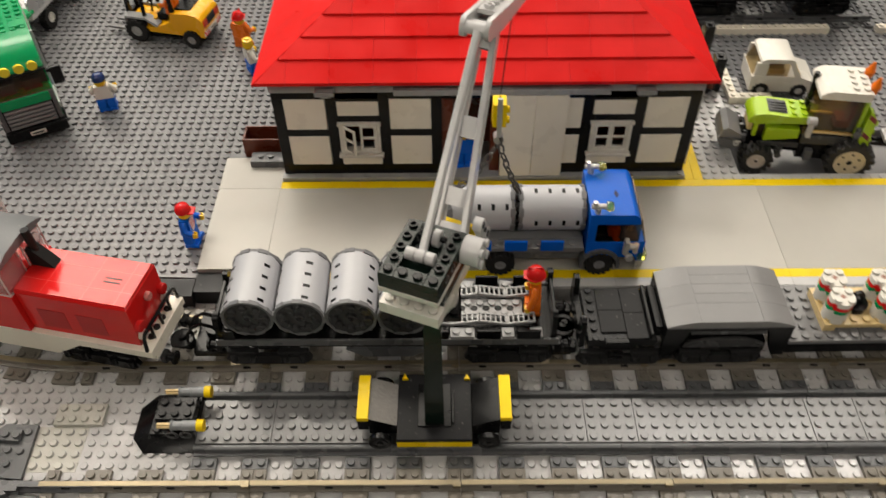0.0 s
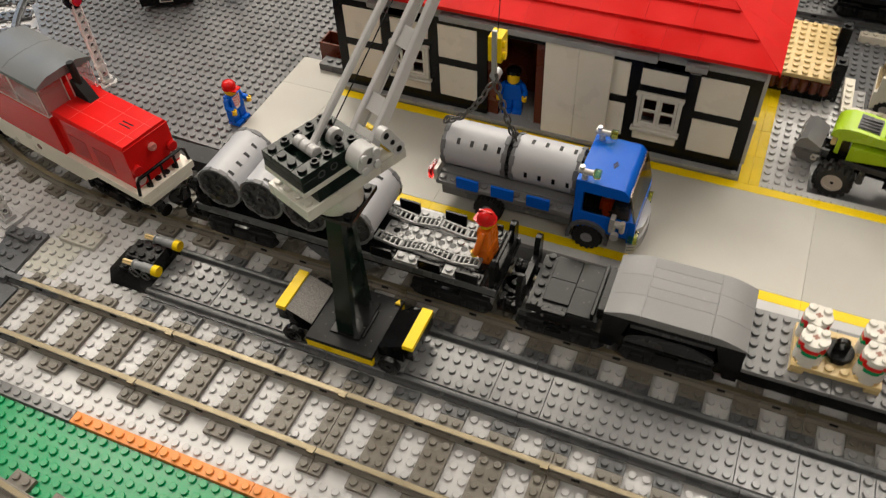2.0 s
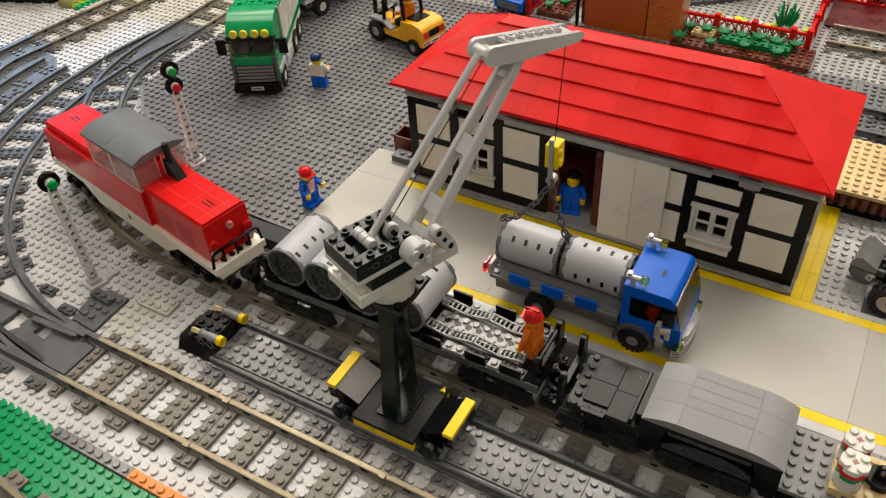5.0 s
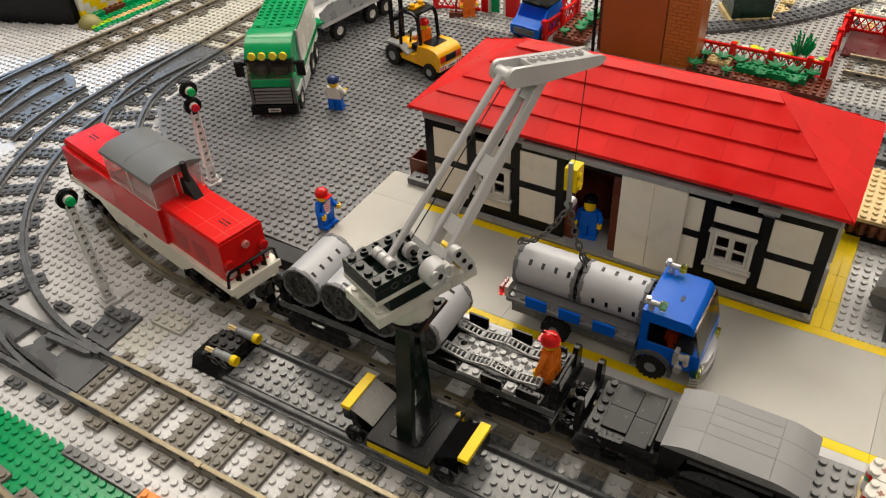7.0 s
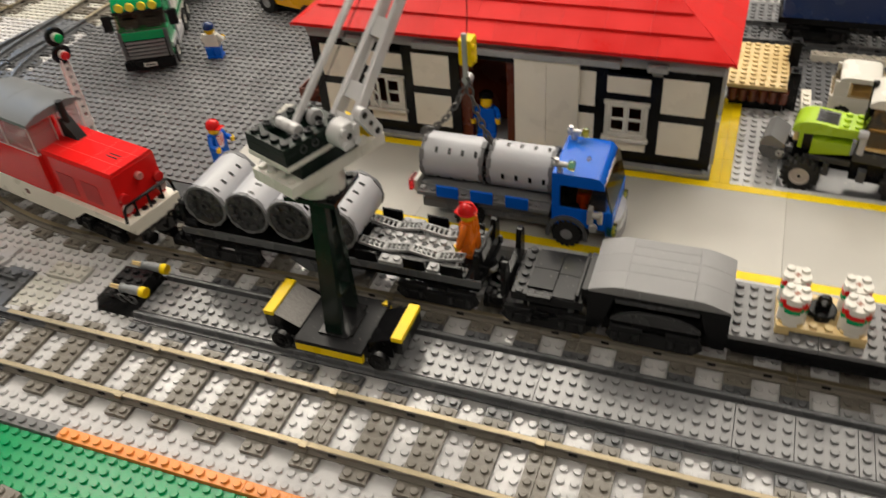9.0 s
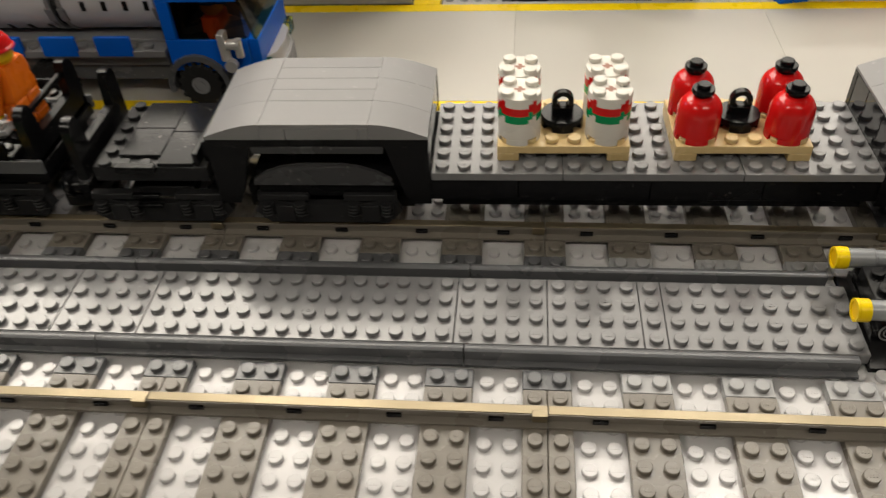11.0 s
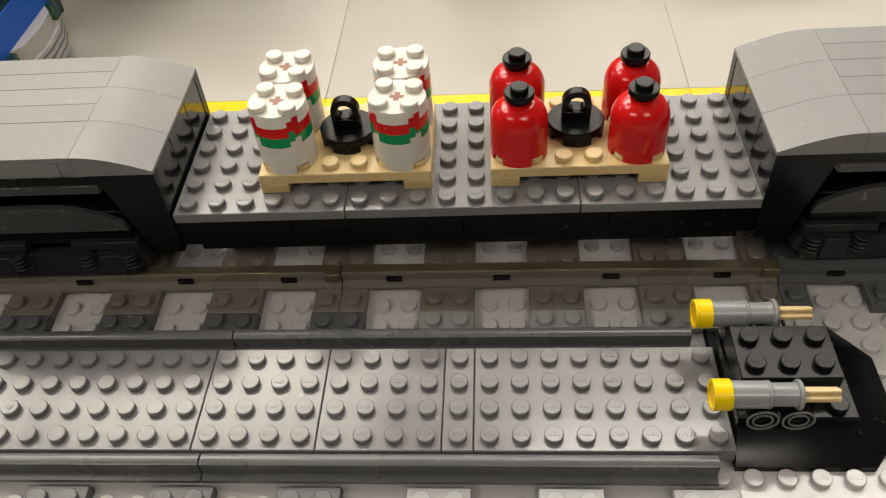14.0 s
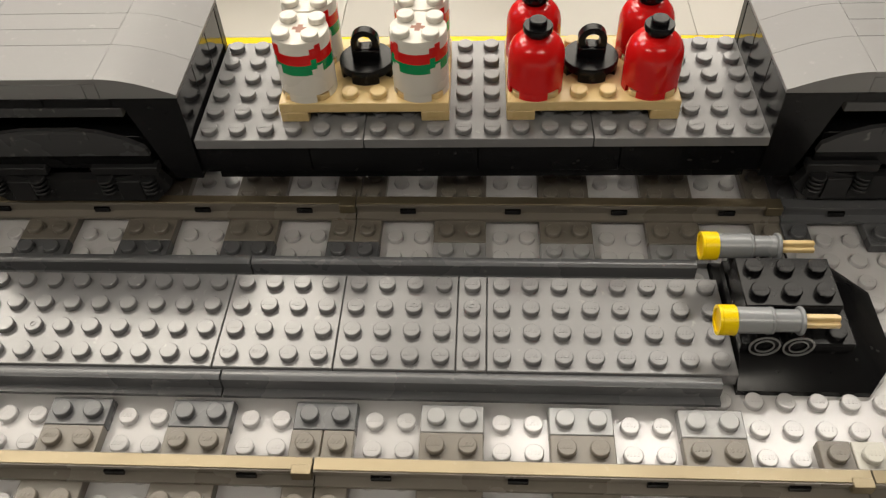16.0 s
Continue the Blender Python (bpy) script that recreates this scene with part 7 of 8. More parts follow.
wt = thing("flatbed_trailer", -80.0, 73.3, ZB, -98.6, "silver grey trailer with white-rimmed wheels and yellow end", "trailer")
part("bed", Geo().box(-9, 7, -3, 3, 3.0, 3.6), LGREY, wt)
for y in (-3.0, 2.7):
    part("side_panel", Geo().prism([(-9, 3.6), (7, 3.6), (7, 5.4), (5.4, 6.2), (-9, 6.2)], "y", y, y + 0.3), STEEL, wt, "silver grey side panel")
part("drawbar", Geo().box(7.0, 9.6, -0.5, 0.5, 2.4, 2.9), DGREY, wt)
part("nose", Geo().box(6.4, 8.0, 1.2, 3.2, 3.7, 4.3, 0, 0.2), GREEN, wt, "green hitch plate")
part("end_frame", Geo().box(-9.8, -9.01, -3.2, 3.2, 3.0, 3.8).box(-7.4, -5.6, 2.9, 3.6, 4.0, 5.0).box(-7.4, -5.6, 2.9, 3.5, 6.2, 7.6), YELLOW, wt, "yellow end frame")
part("load", Geo().cyl((-8.4, 0, 6.0), (-3.6, 0, 6.0), 2.4, 24, ch=0.1), WHITE, wt, "white round load")
for x in (3.6, -3.6, -6.9):
    for y, s in ((-2.6, -1), (2.6, 1)):
        tyre_wheel(wt, x, y, 1.5, 1.5, 1.0, WHITE, s, 14)

# -- orange forklift --
fork = thing("forklift", -61.7, 67.5, ZB, 167, "orange-yellow forklift truck with black mast and cage", "forklift")
part("chassis", Geo().box(-5.0, 4.6, -1.9, 1.9, 0.9, 1.7), BLACK, fork)
g = Geo().prism([(-5.3, 1.5), (-5.45, 2.6), (-5.3, 3.7), (-4.7, 4.3), (-3.4, 4.5), (-1.3, 4.3), (-1.0, 3.0), (1.0, 2.2), (4.4, 2.2), (4.4, 1.5)], "y", -2.25, 2.25)
g.box(1.2, 4.4, -1.5, 1.5, 2.2, 3.0)
part("body", g, AMBER, fork)
for y in (-2.3, 1.1):
    part("wheel_guard", Geo().box(2.2, 5.0, y, y + 1.2, 3.0, 3.35, 0, 0.06).prism([(0.9, 2.2), (2.2, 3.0), (2.2, 3.35), (0.7, 2.5)], "y", y, y + 1.2), MGREY, fork, "grey front wheel guard")
g = Geo()
for y in (-1.75, 1.75):
    g.sweep([(-1.5, y, 4.3), (-1.2, y, 7.6), (-0.9, y, 8.2), (-0.3, y, 8.45), (1.4, y, 8.45), (2.0, y, 8.2), (2.3, y, 7.6), (2.5, y, 3.0)], 0.26, 8)
g.box(-1.0, 2.1, -1.8, 1.8, 8.2, 8.6, 0, 0.1)
part("cage", g, BLACK, fork, "black roll cage")
for y in (-1.2, 0.75):
    part("mast", Geo().box(4.7, 5.2, y, y + 0.45, 0.6, 12.5), BLACK, fork, "black lifting mast")
for z in (2.6, 5.6, 11.8):
    part("mast_bar", Geo().box(4.75, 5.15, -0.74, 0.74, z, z + 0.6), BLACK, fork)
part("forks", Geo().box(5.21, 8.4, -1.25, -0.7, 0.6, 0.9).box(5.21, 8.4, 0.7, 1.25, 0.6, 0.9).box(5.21, 5.5, -1.6, 1.6, 0.6, 2.6), BGREY, fork)
for y in (-2.0, 1.0):
    part("rear_lamp", Geo().box(-5.52, -5.25, y, y + 1.0, 2.75, 3.6), CLEARRED, fork, "red tail lamp")
part("seat", Geo().box(-0.6, 1.2, -1.0, 1.0, 2.6, 3.4).box(-0.9, -0.5, -1.0, 1.0, 3.4, 5.0), BLACK, fork)
part("steering_wheel", Geo().pipe((2.1, 0, 4.6), (2.25, 0, 4.75), 0.7, 0.5, 16).cyl((2.4, 0, 3.0), (2.15, 0, 4.65), 0.15, 8), BLACK, fork)
part("rear_panel", Geo().box(-5.5, -5.3, -0.95, 0.95, 2.7, 3.65), BLACK, fork)
part("engine_cover", Geo().box(-3.6, -1.5, -1.3, 1.3, 4.3, 4.6, 0, 0.08), BLACK, fork, "black cover behind the seat")
g = Geo()
for k in range(3):
    for s in (-1, 1):
        y = s * (1.05 + 0.4 * k)
        g.prism([(y, 1.7), (y + 0.2 * s, 1.7), (y + 0.38 * s, 2.3), (y + 0.18 * s, 2.3)], "x", -5.52, -5.42)
part("warning_strip", Geo().box(-5.5, -5.3, -2.2, 2.2, 1.66, 2.34, 0, 0.02), WHITE, fork, "white rear strip")
part("warning_stripe", g, RED, fork, "red slanting warning stripes")
part("number_plate", Geo().box(-5.53, -5.45, -0.85, 0.85, 1.78, 2.24, 0, 0.01), OFFWHITE, fork, "pale number plate")
part("number_bar", Geo().box(-5.545, -5.5, -0.65, 0.65, 1.9, 2.1, 0, 0.005), SEAM, fork, "dark bar on the plate")
part("beacon", Geo().box(0.2, 1.2, -1.2, 1.2, 8.6, 8.85).cyl((0.7, -0.8, 8.85), (0.7, -0.8, 9.3), 0.4, 12, ch=0.08).cyl((0.7, 0.8, 8.85), (0.7, 0.8, 9.3), 0.4, 12, ch=0.08), AMBER, fork, "amber roof beacons")
for x, r in ((3.6, 1.55), (-3.65, 1.2)):
    for y, s in ((-2.1, -1), (2.1, 1)):
        tyre_wheel(fork, x, y, r, r, 1.1, MGREY, s, 14)

# -- blue car at the garden --
bc = thing("car", -51.9, 84.3, ZB, -97, "small blue car with light windscreen", "car")
part("body", Geo().prism([(-3.4, 0.8), (3.6, 0.8), (3.6, 2.2), (2.0, 2.9), (0.8, 4.2), (-3.0, 4.4), (-3.4, 2.6)], "y", -2.4, 2.4), BLUE, bc)
part("windscreen", Geo().prism([(2.02, 2.93), (0.82, 4.23), (0.92, 4.36), (2.12, 3.02)], "y", -2.1, 2.1), CYAN, bc, "light blue clear windscreen")
part("roof", Geo().box(-3.0, 0.8, -2.3, 2.3, 4.4, 4.8, 0, 0.12), BLACK, bc, "black roof")
part("grille", Geo().box(3.6, 3.75, -1.8, 1.8, 1.0, 1.9), DGREY, bc)
for x in (-2.2, 2.3):
    for y, s in ((-2.1, -1), (2.1, 1)):
        tyre_wheel(bc, x, y, 0.95, 0.95, 0.8, LGREY, s, 10)


# ---- toy figures, each one plain mesh ----
VEST = plastic("pale_vest_print", (0.74, 0.62, 0.60), 0.35)


def figure(x, y, z, rz, torso, legs, hat, hat_kind, arms=None, label="", print_mat=None, pose_arm=20):
    m = [torso, legs, SKIN, hat or SKIN, arms or torso, print_mat or torso, VEST]
    g = Geo()
    for s in (-1, 1):
        g.box(min(s * 0.03, s * 0.98), max(s * 0.03, s * 0.98), -0.48, 0.48, 0.4, 1.55, 1, 0.1)
        g.box(min(s * 0.03, s * 0.98), max(s * 0.03, s * 0.98), -0.85, 0.48, 0.0, 0.42, 1, 0.05)
    g.box(-0.95, 0.95, -0.45, 0.45, 1.5, 1.72, 1, 0.03)
    b = [(-0.98, 1.72), (0.98, 1.72), (0.74, 3.3), (-0.74, 3.3)]
    g.prism(b, "y", -0.48, 0.48, 0)
    if print_mat:
        g.add([(-0.3, -0.487, 1.76), (0.3, -0.487, 1.76), (0.6, -0.487, 3.25), (-0.6, -0.487, 3.25)], [[0, 1, 2, 3]], 6)
        for k in range(4):
            for s in (-1, 1):
                zz = 2.0 + 0.3 * k
                g.add([(0, -0.49, zz), (s * 0.5, -0.49, zz + 0.25), (s * 0.5, -0.49, zz + 0.37), (0, -0.49, zz + 0.12)], [[0, 1, 2, 3] if s > 0 else [3, 2, 1, 0]], 5)
    for s in (-1, 1):
        sh, el = Vector((s * 0.86, 0, 3.0)), Vector((s * 1.2, -0.12, 2.35))
        a = radians(pose_arm)
        ha = el + Vector((s * 0.05, -0.75 * math.cos(a), 0.75 * math.sin(a) - 0.45))
        g.sweep([sh + Vector((-s * 0.12, 0, 0.12)), sh + Vector((s * 0.12, 0, -0.05)), el, ha], 0.29, 10, 4)
        g.pipe(ha + Vector((0, -0.1, -0.28)), ha + Vector((0, -0.16, 0.22)), 0.26, 0.13, 12, 2)
    g.cyl((0, 0, 3.28), (0, 0, 3.42), 0.42, 14, 2)
    g.lathe((0, 0, 3.4), [(0.45, 0), (0.6, 0.1), (0.63, 0.25), (0.63, 0.82), (0.58, 1.0), (0.32, 1.06), (0.3, 1.22)], 20, 2)
    if hat_kind == "cap":
        g.lathe((0, 0.05, 4.0), [(0.7, 0), (0.72, 0.12), (0.7, 0.4), (0.55, 0.68), (0.3, 0.82), (0.08, 0.86)], 22, 3)
        g.prism([(-0.55, -0.5), (-0.45, -1.05), (0.45, -1.05), (0.55, -0.5)], "z", 4.0, 4.1, 3)
    elif hat_kind == "helmet":
        g.lathe((0, 0.03, 3.98), [(0.82, 0), (0.82, 0.08), (0.74, 0.14), (0.7, 0.45), (0.52, 0.74), (0.25, 0.88), (0.06, 0.9)], 24, 3)
        g.box(-0.09, 0.09, -0.6, 0.6, 4.4, 4.92, 3, 0.05)
        g.prism([(-0.6, -0.5), (-0.4, -0.96), (0.4, -0.96), (0.6, -0.5)], "z", 3.98, 4.08, 3)
    elif hat_kind == "hair":
        g.lathe((0, 0.16, 4.12), [(0.66, 0), (0.72, 0.15), (0.74, 0.5), (0.5, 0.75), (0.1, 0.82)], 18, 3)
    ob = solid("toy_figure", g, m, label, "toy figure", "toy figures")
    ob.matrix_basis = pose(x * S, y * S, z * S, 0, 0, rz)
    return ob


worker = figure(-20.35, 20.1, 5.2, -95, ORANGE, ORANGE, RED, "helmet", label="toy worker in orange overalls and red helmet on wagon", pose_arm=-62)
worker.matrix_basis = worker.matrix_basis @ pose(0, 0, 0, 3, 0, 0)
figure(-51.9, 31.2, ZB + 0.1, 88, BLUE, BLUE, RED, "cap", label="toy railwayman in blue with red cap and striped vest", print_mat=RED)
figure(-25.9, 41.6, 2.5, 10, BLUE, BLUE, BLACK, "hair", label="toy figure in blue standing in the shed doorway")
figure(-65.75, 52.0, ZB + 0.1, 195, WHITE, BLUE, DKBLUE, "cap", label="toy figure in white shirt and dark blue cap", pose_arm=50)
figure(21.5, 39.85, ZB + 0.2, 10, BLUE, BLUE, None, "", label="bare-headed toy figure in blue at the platform edge")
figure(-52.6, 64.6, ZB, 160, ORANGE, ORANGE, RED, "helmet", label="toy worker in orange with red helmet in the yard")
figure(-61.2, 67.4, ZB + 2.5, 257, ORANGE, ORANGE, RED, "cap", label="toy driver in orange on the forklift seat")
figure(-64.1, 85.0, ZB, 40, ORANGE, ORANGE, RED, "helmet", label="toy street worker in orange beside the red fence")
broom = thing("broom", -65.6, 83.7, ZB, 20, "brown toy broom standing in the yard", "broom")
part("head", Geo().box(-1.0, 1.0, -0.4, 0.4, 0.0, 0.9), BROWN, broom)
part("handle", Geo().cyl((0, 0, 0.9), (0.3, 0, 5.0), 0.16, 8), BROWN, broom)
figure(-5.1, 105.6, ZB, 20, RED, BLACK, BLACK, "hair", arms=MGREY, label="toy figure in red top behind the lattice fence")
figure(-50.6, 59.2, ZB, 120, WHITE, BLUE, None, "", label="toy figure in white and blue behind the shed")
figure(-12.9, 28.1, 3.75, 90, ORANGE, BLUE, BLUE, "cap", label="toy driver in orange inside the lorry cab")


# ---- railway signals ----
def signal(x, y, z, rz, lamps, height, label):
    ob = thing("railway_signal", x, y, z, rz, label, "railway signal", "railway signals")
    part("base", Geo().box(-1, 1, -1, 1, 0, 0.4).box(-0.6, 0.6, -0.6, 0.6, 0.4, 0.8).box(0.2, 2.2, -0.6, 0.6, 0, 0.3), LGREY, ob)
    g = Geo()
    for s in (-1, 1):
        g.box(s * 0.38 - 0.09, s * 0.38 + 0.09, -0.3, 0.3, 0.8, height)
    # an added dark strip behind the rings makes the holes look shaded
    g.box(-0.34, 0.34, 0.06, 0.16, 0.9, height - 0.1, 1, 0.01)
    n = int((height - 1.2) / 0.9)
    for k in range(n):
        g.pipe((0, -0.28, 1.5 + 0.9 * k), (0, 0.28, 1.5 + 0.9 * k), 0.36, 0.24, 12)
        g.box(-0.34, 0.34, -0.22, 0.22, 1.83 + 0.9 * k, 2.07 + 0.9 * k, 0, 0.02)
    g.box(-0.55, 0.55, -0.36, 0.36, 2.2, 2.6)
    part("mast", g, [MASTGREY, BGREY], ob, "light grey pierced mast")
    for k, mat in enumerate(lamps):
        zc = height + 0.5 + 1.95 * k
        h = part("lamp_housing", Geo().cyl((0, -0.25, zc), (0, 0.2, zc), 1.0, 26, ch=0.06), BLACK, ob, "black round lamp housing")
        part("lamp_ring", Geo().cyl((0, -0.65, zc), (0, -0.25, zc), 0.48, 18), WHITE, h, "white lamp ring")
        part("lens", Geo().cyl((0, -1.0, zc), (0, -0.65, zc), 0.46, 18, ch=0.08), mat, h, "coloured clear lens")
    return ob


signal(-65.9, 12.3, 0.0, 76, [LENSGRN], 12.6, "light grey signal post with single green lamp")
signal(-69.3, 31.9, ZB - 0.3, 70, [LENSRED, LENSGRN], 9.9, "light grey signal post with red and green lamps")

# ---- behind and beside the station ----
solid("tan_plate", Geo().plate(-3.4, 53.8, 4.2, 6, 10, 0.4, 0, 12), TAN, "tan studded plate on the low brown shed", "plate")
g = Geo().box(-3.0, 2.4, 54.2, 63.4, 1.7, 2.8, 1).box(-3.2, 2.5, 54.0, 63.6, 2.8, 4.2)
shed_low = solid("low_shed", g, [BROWN, BLACK], "low dark brown shed of bricks", "shed")
log = Geo().cyl((0, 0, 2.8), (0, 0, 4.15), 0.46, 14, ch=0.05).mesh("round_brick", BROWN)
for k in range(6):
    piece("round_brick", log, shed_low, -2.7 + k, 54.0)
for k in range(9):
    piece("round_brick", log, shed_low, 2.42, 54.6 + k)
solid("post", Geo().box(2.5, 3.7, 54.5, 56.0, 1.7, 3.3).box(2.53, 3.67, 54.53, 55.97, 3.3, 6.1).studs(2.6, 54.75, 1, 1, 6.1), BLACK, "black brick gate post", "post", "gate posts")
solid("post", Geo().box(2.4, 3.5, 60.0, 61.4, 1.7, 6.8).studs(2.45, 60.1, 1, 1, 6.8), BLACK, "black brick gate post", "post", "gate posts")
for a, b, c, d in ((5.0, 20.0, 66.3, 67.3), (26.0, 40, 66.3, 67.3), (4.2, 5.2, 52.2, 58.0), (5.2, 9.0, 52.2, 53.2)):
    solid("low_wall", Geo().box(a, b, c, d, ZB, ZB + 0.9).studs(a, c, int(b - a), int(d - c), ZB + 0.9), OFFWHITE, "low ivory studded wall beside the yard", "wall", "low walls")

hut = thing("green_hut", -25.6, 102.6, ZB, 30, "dark green hut on a tan base behind the gardens", "hut")
part("base", Geo().box(-3.4, 3.4, -3.2, 3.2, 0, 0.9), TAN, hut, "tan base plate")
part("wall_block", Geo().box(-3.0, 3.0, -2.8, 2.8, 0.9, 9.0), plastic("deep_green_plastic", (0.004, 0.035, 0.02), 0.25, 0.1), hut)
part("roof", Geo().box(-3.2, 3.2, -3.0, 3.0, 9.0, 9.5).studs(-3, -3, 6, 6, 9.5, 0, 8), DGREY, hut)
rnd = random.Random(21)
pave = Geo()
for k in range(70):
    x, y = rnd.randrange(-36, 4), rnd.randrange(104, 122)
    pave.plate(x, y, ZB, rnd.choice((1, 2)), rnd.choice((1, 2, 3)), 0.42, rnd.choice((0, 0, 1, 2)), 6)
tagged(new("paving_plates", pave.mesh("paving_plates", [WHITE, BGREY, TAN])), "scattered white and grey plates behind the gardens", "plates", kind="stuff")
tower = thing("brick_tower", -34.9, 88, ZB, 0, "reddish brown brick tower behind the station", "tower")
part("core", Geo().box(-6.6, 7.0, -5.6, -2, 0, 26), BROWN, tower)
brick_me = Geo().box(0.02, 1.31, -0.12, 0.1, 0.02, 0.5, 0, 0.03).mesh("brick", BRICK)
half_me = Geo().box(0.02, 0.65, -0.12, 0.1, 0.02, 0.5, 0, 0.03).mesh("brick", BRICK)
for r in range(40):
    x = 3.0
    if r % 2:
        piece("brick", half_me, tower, 3.0, -5.7, 0.52 * r)
        x = 3.67
    for k in range(3 - r % 2):
        piece("brick", brick_me, tower, x + 1.333 * k, -5.7, 0.52 * r)
    if r % 2:
        piece("brick", half_me, tower, 6.33, -5.7, 0.52 * r)
part("corner_slab", Geo().box(7.01, 7.6, -6.2, -2, 0, 26), BRICK, tower, "rust brown corner slab")
part("door_panel", Geo().box(-6.0, 2.9, -5.95, -5.6, 0, 24), plastic("glossy_brown_plastic", (0.38, 0.075, 0.01), 0.14), tower, "glossy brown panel")
part("pole", Geo().cyl((-6.9, -6.4, 0), (-6.9, -6.4, 24), 0.25, 10), BLACK, tower)


def fence(x0, y0, x1, y1, name="lattice_fence"):
    d = math.hypot(x1 - x0, y1 - y0)
    ob = thing(name, x0, y0, ZB, math.degrees(math.atan2(y1 - y0, x1 - x0)), "red plastic lattice garden fence", "fence", "fences")
    part("rail", Geo().box(0, d, -0.2, 0.2, 2.4, 2.8), RED, ob)
    part("rail", Geo().box(0, d, -0.2, 0.2, 0.3, 0.7), RED, ob)
    for k in range(int(d / 5) + 1):
        part("post", Geo().box(5 * k - 0.4, 5 * k + 0.4, -0.4, 0.4, 0, 3.2), RED, ob)
    g = Geo()
    for k in range(int(d)):
        for s in (-1, 1):
            g.sweep([(k + (0 if s > 0 else 1), 0, 0.7), (k + (1 if s > 0 else 0), 0, 2.4)], 0.1, 5)
    part("lattice", g, RED, ob)


fence(-49.6, 82.0, -48.6, 92.3)
fence(-70.0, 85.0, -62.9, 86.9)
red_wall = thing("garden_wall", -60.0, 87.2, ZB, 0, "red brick wall with a white-framed doorway", "wall")
part("wall_block", Geo().box(-3.0, -1.8, 0, 1, 0, 7.2), RED, red_wall)
part("wall_block", Geo().box(1.3, 3.4, 0, 1, 0, 7.2), RED, red_wall)
part("wall_block", Geo().box(-1.8, 1.3, 0, 1, 5.6, 7.2), RED, red_wall)
part("door_frame", Geo().box(-1.8, -1.4, 0.1, 0.9, 0, 5.6).box(0.9, 1.3, 0.1, 0.9, 0, 5.6), WHITE, red_wall, "white door frame")
part("door", Geo().box(-1.38, 0.0, 0.4, 0.6, 0.1, 5.5), GREEN, red_wall, "green door leaf")
fence(-56.5, 92.5, -49.5, 93.2)
fence(-28.4, 86.4, -11.6, 86.3)
fence(-11.4, 86.6, -11.5, 103)
fence(-11.2, 103.3, 14, 103.3)
for x0, x1, y0, y1 in ((-48.4, -42.6, 82.2, 91.5), (-28.0, -10.0, 80.6, 85.8)):
    nx, ny = int(x1 - x0), int(y1 - y0)
    solid("flower_bed", Geo().plate(x0, y0, ZB, nx, ny, 0.9, 0, 8), BROWN, "reddish brown studded flower bed", "flower bed", "flower beds")
rnd = random.Random(7)


def plant(x, y, z, size, tall):
    ob = thing("plant", x, y, z, rnd.uniform(0, 360), "tall grass-like green plant" if tall else "low green leafy plant", "plant", "garden plants")
    if tall:
        for k in range(46):
            a, r = rnd.uniform(0, 6.28), rnd.uniform(0.5, 1.7)
            h = rnd.uniform(3.0, 4.6)
            g = Geo().sweep([(0.3 * math.cos(a), 0.3 * math.sin(a), 0), (0.6 * r * math.cos(a), 0.6 * r * math.sin(a), h * 0.6), (r * math.cos(a), r * math.sin(a), h)], 0.12, 4)
            part("blade", g, GREEN, ob)
    else:
        part("stem", Geo().cyl((0, 0, 0), (0, 0, 0.9 * size), 0.22, 8), DKGREEN, ob)
        for k in range(6):
            a = 60 * k
            g = Geo().at(0, 0, 0.7 * size, 0, -22, a).prism([(0.1, 0), (0.7 * size, 0.34 * size), (1.5 * size, 0), (0.7 * size, -0.34 * size)], "z", 0, 0.14)
            part("leaf", g, DKGREEN, ob)


for k in range(7):
    plant(-26.5 + 2.3 * k, 84.8 + rnd.uniform(-0.3, 0.4), ZB + 0.9, rnd.uniform(0.75, 1.1), False)
for k in range(4):
    plant(-27 + 4.2 * k, 81.8 + rnd.uniform(-0.6, 0.6), ZB + 0.9, rnd.uniform(0.7, 1.0), False)
for k in range(6):
    plant(-45.6 + rnd.uniform(-1.5, 1.5), 83.2 + 1.6 * k, ZB + 0.9, rnd.uniform(0.7, 1.1), False)
plant(-15.2, 89.5, ZB, 1, True)
solid("green_plate", Geo().plate(-22, 82.6, ZB + 0.9, 9, 2, 0.8, 0, 8), DKGREEN, "green studded plate along the flower bed", "plate")
solid("tan_plate", Geo().plate(-26, 83.4, ZB + 0.9, 3, 2, 0.5, 0, 8), TAN, "small tan plate in the flower bed", "plate")
solid("red_plate", Geo().box(-10.6, 15, 94.6, 102.8, ZB, ZB + 0.5), plastic("dark_red_plastic", (0.075, 0.006, 0.007), 0.3, 0.0), "smooth dark red plates inside the fence", "plate")
# far curved strip of studded plates and the rear track
strip = thing("road_strip", 0, 0, 0, 0, "dark grey segmented curved strip behind the gardens", "track strip")
way = smooth([(-42, 91.5), (-35, 93), (-28.3, 96), (-20.3, 102.7), (-13.6, 111.5), (-9, 121), (-6, 131)], 4)
for (xa, ya), (xb, yb) in zip(way, way[1:]):
    d = math.hypot(xb - xa, yb - ya)
    g = Geo().at(xa, ya, ZB, 0, 0, math.degrees(math.atan2(yb - ya, xb - xa))).box(0.05, d - 0.03, -1.6, 1.6, 0, 0.7)
    for j in (-1.0, 0.0, 1.0):
        g.stud(d * 0.3, j, 0.7, 0, 8).stud(d * 0.75, j, 0.7, 0, 8)
    part("plate", g, DGREY, strip)
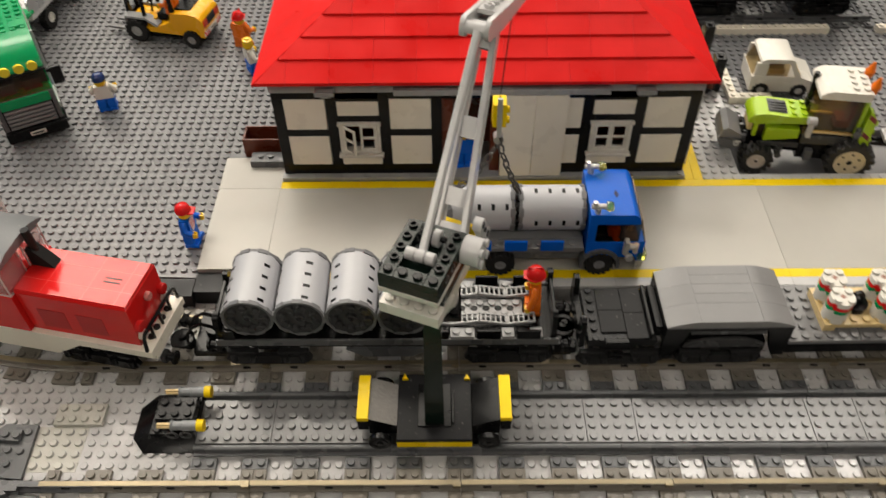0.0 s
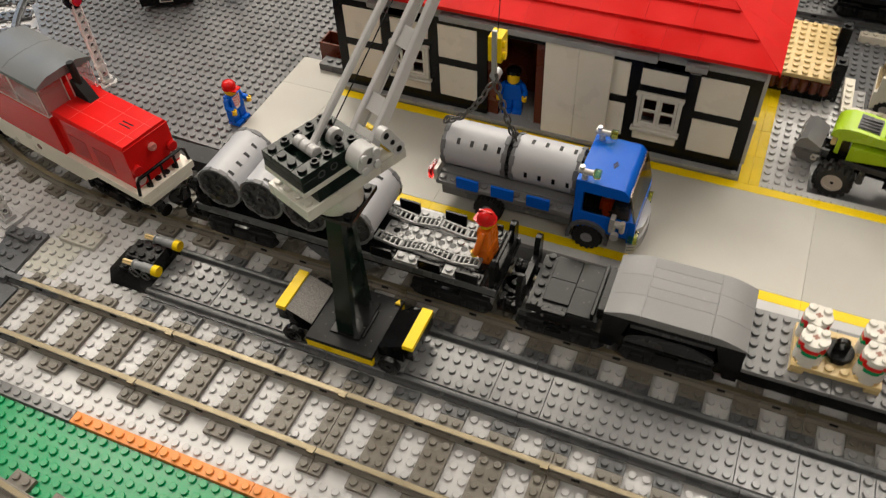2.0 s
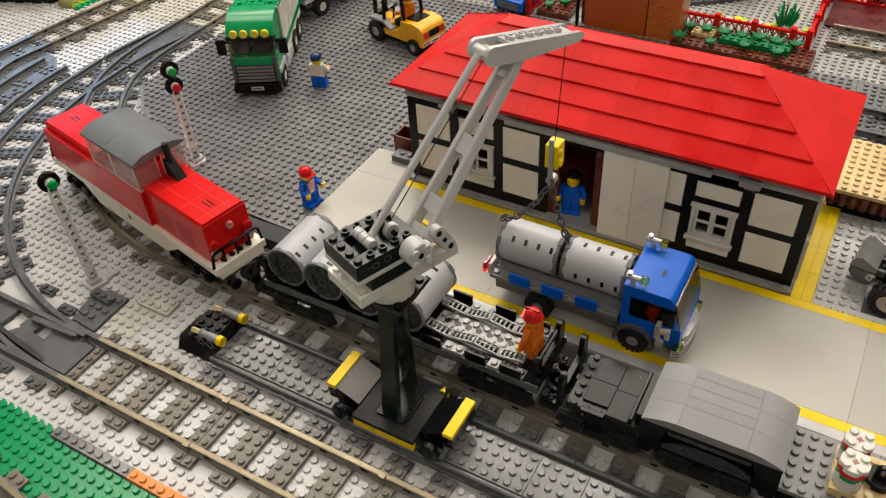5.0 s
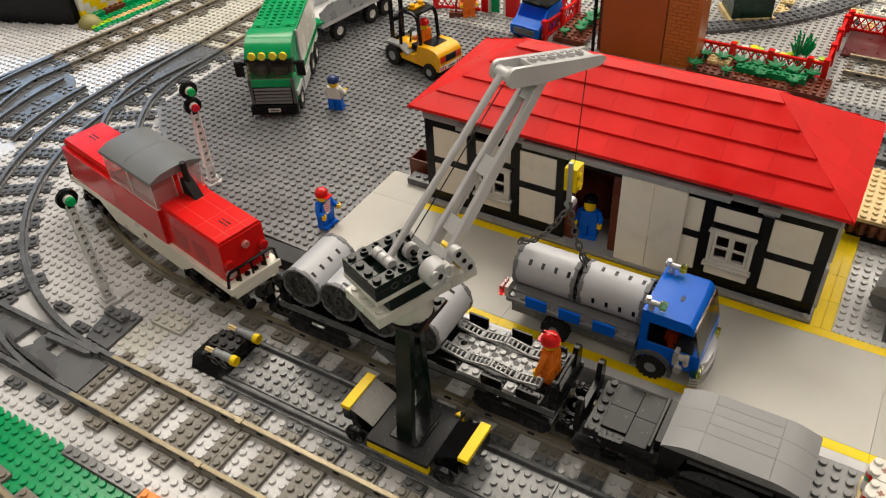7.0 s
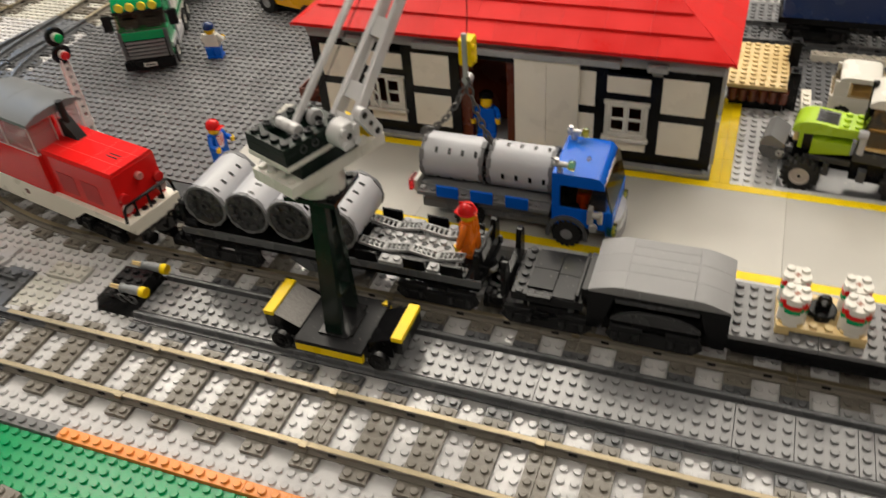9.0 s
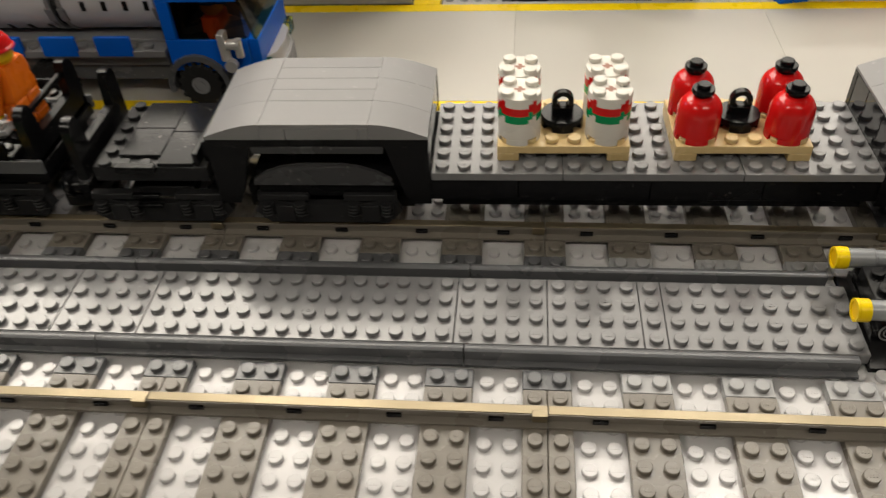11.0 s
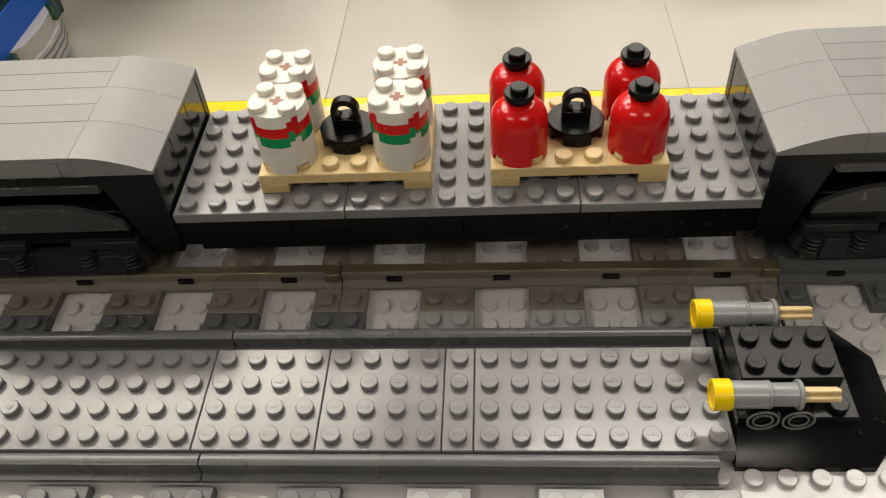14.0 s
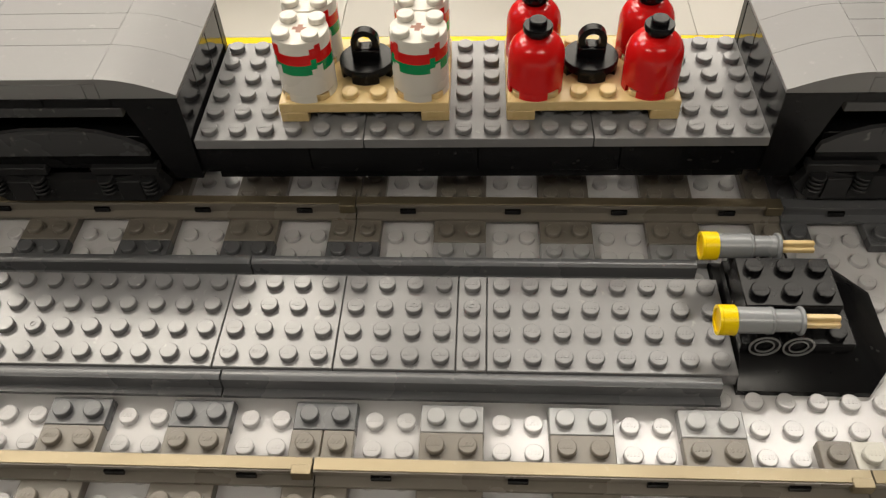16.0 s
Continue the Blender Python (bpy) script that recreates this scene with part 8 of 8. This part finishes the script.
# yellow and white blooms among the leaves
for k in range(12):
    x, y = -26.5 + 1.3 * k + rnd.uniform(-0.4, 0.4), 88.2 + rnd.uniform(-0.6, 1.4)
    g = Geo().cyl((0, 0, 0), (0, 0, 1.5), 0.12, 6).lathe((0, 0, 1.5), [(0.1, 0), (0.5, 0.12), (0.55, 0.3), (0.2, 0.42)], 10, 1)
    ob = solid("flower", g, [GREEN, (WHITE, YELLOW, LIME)[k % 3]], ("white", "yellow", "lime")[k % 3] + " toy flower in the garden bed", "flower", "garden flowers")
    ob.matrix_basis = pose(x * S, y * S, (ZB if y > 87.6 else ZB + 0.9) * S)
for x in (-9.4, 6.6):
    copy_thing(brass, pose(x * S, 91.4 * S, ZB * S))
    copy_thing(dark, pose((x + 3.4) * S, 71.5 * S, ZB * S))
van = thing("goods_van", 9.2, 71.5, ZB + 1.1, 0, "dark blue railway van on the rear track", "railway wagon")
part("body", Geo().box(-8, 14, -3, 3, 3.0, 9.0), DKBLUE, van)
# the roof's lighter blue paints light falling on it from the side
part("roof", Geo().prism([(-3.1, 9.0), (-2.5, 9.9), (-1.2, 10.3), (1.2, 10.3), (2.5, 9.9), (3.1, 9.0)], "x", -8.2, 14.2), plastic("side_lit_dark_blue_plastic", (0.02, 0.06, 0.2), 0.25), van, "dark blue rounded roof")
part("underframe", Geo().box(-8.4, 14.4, -2.8, 2.8, 2.2, 3.0), BLACK, van)
g = bogie(Geo(), -4, 0)
g.v = [(x, y, z - 1.1) for x, y, z in g.v]
part("bogie", g, BLACK, van)
g = bogie(Geo(), 10, 0)
g.v = [(x, y, z - 1.1) for x, y, z in g.v]
part("bogie", g, BLACK, van)

# the black stand and the flowered bank at the far left
solid("black_stand", Geo().prism([(-150, 48), (-126.5, 56.4), (-124.2, 57.6), (-124.2, 62), (-150, 66)], "z", 0, 6.5), BLACK, "low black stand at the layout edge", "stand")
bank = thing("flower_bank", -112, 66, 0, 0, "green and tan studded strip along the rear track", "bank")
for i in range(6):
    q = pose(-118.6 + 0.62 * i + 112, 57.0 + 3.9 * i - 66, 0, 0, 0, 81)
    for j, (mat, h) in enumerate(((GREEN, 0.4), (TAN if i % 3 else LIME, 0.45), (GREEN, 0.8), (BROWN if i % 2 else GREEN, 1.6))):
        g = Geo()
        g.t = q
        g.plate(0, 1.0 * j, 0, 4, 1, h, 0, 8)
        part("plate", g, mat, bank)
rnd = random.Random(11)
wall = thing("mosaic_wall", -123.4, 58.6, 0, 82, "yellow and white patterned brick wall behind the bank", "wall")
tile = {m: Geo().box(0.01, 0.99, 0, 0.9, 0.01, 0.99, 0, 0.03).mesh("brick", m) for m in (YELLOW, WHITE)}
for i in range(20):
    for k in range(9):
        piece("brick", tile[YELLOW if (i + k) % 4 < 2 or rnd.random() < 0.15 else WHITE], wall, i, 0.0, k)
solid("boulder", Geo().lathe((-121.6, 58.4, 0), [(2.0, 0), (1.9, 0.8), (1.2, 1.6), (0.3, 1.9)], 9), plastic("olive_plastic", (0.25, 0.22, 0.08), 0.4), "olive faceted rock beside the bank", "rock")
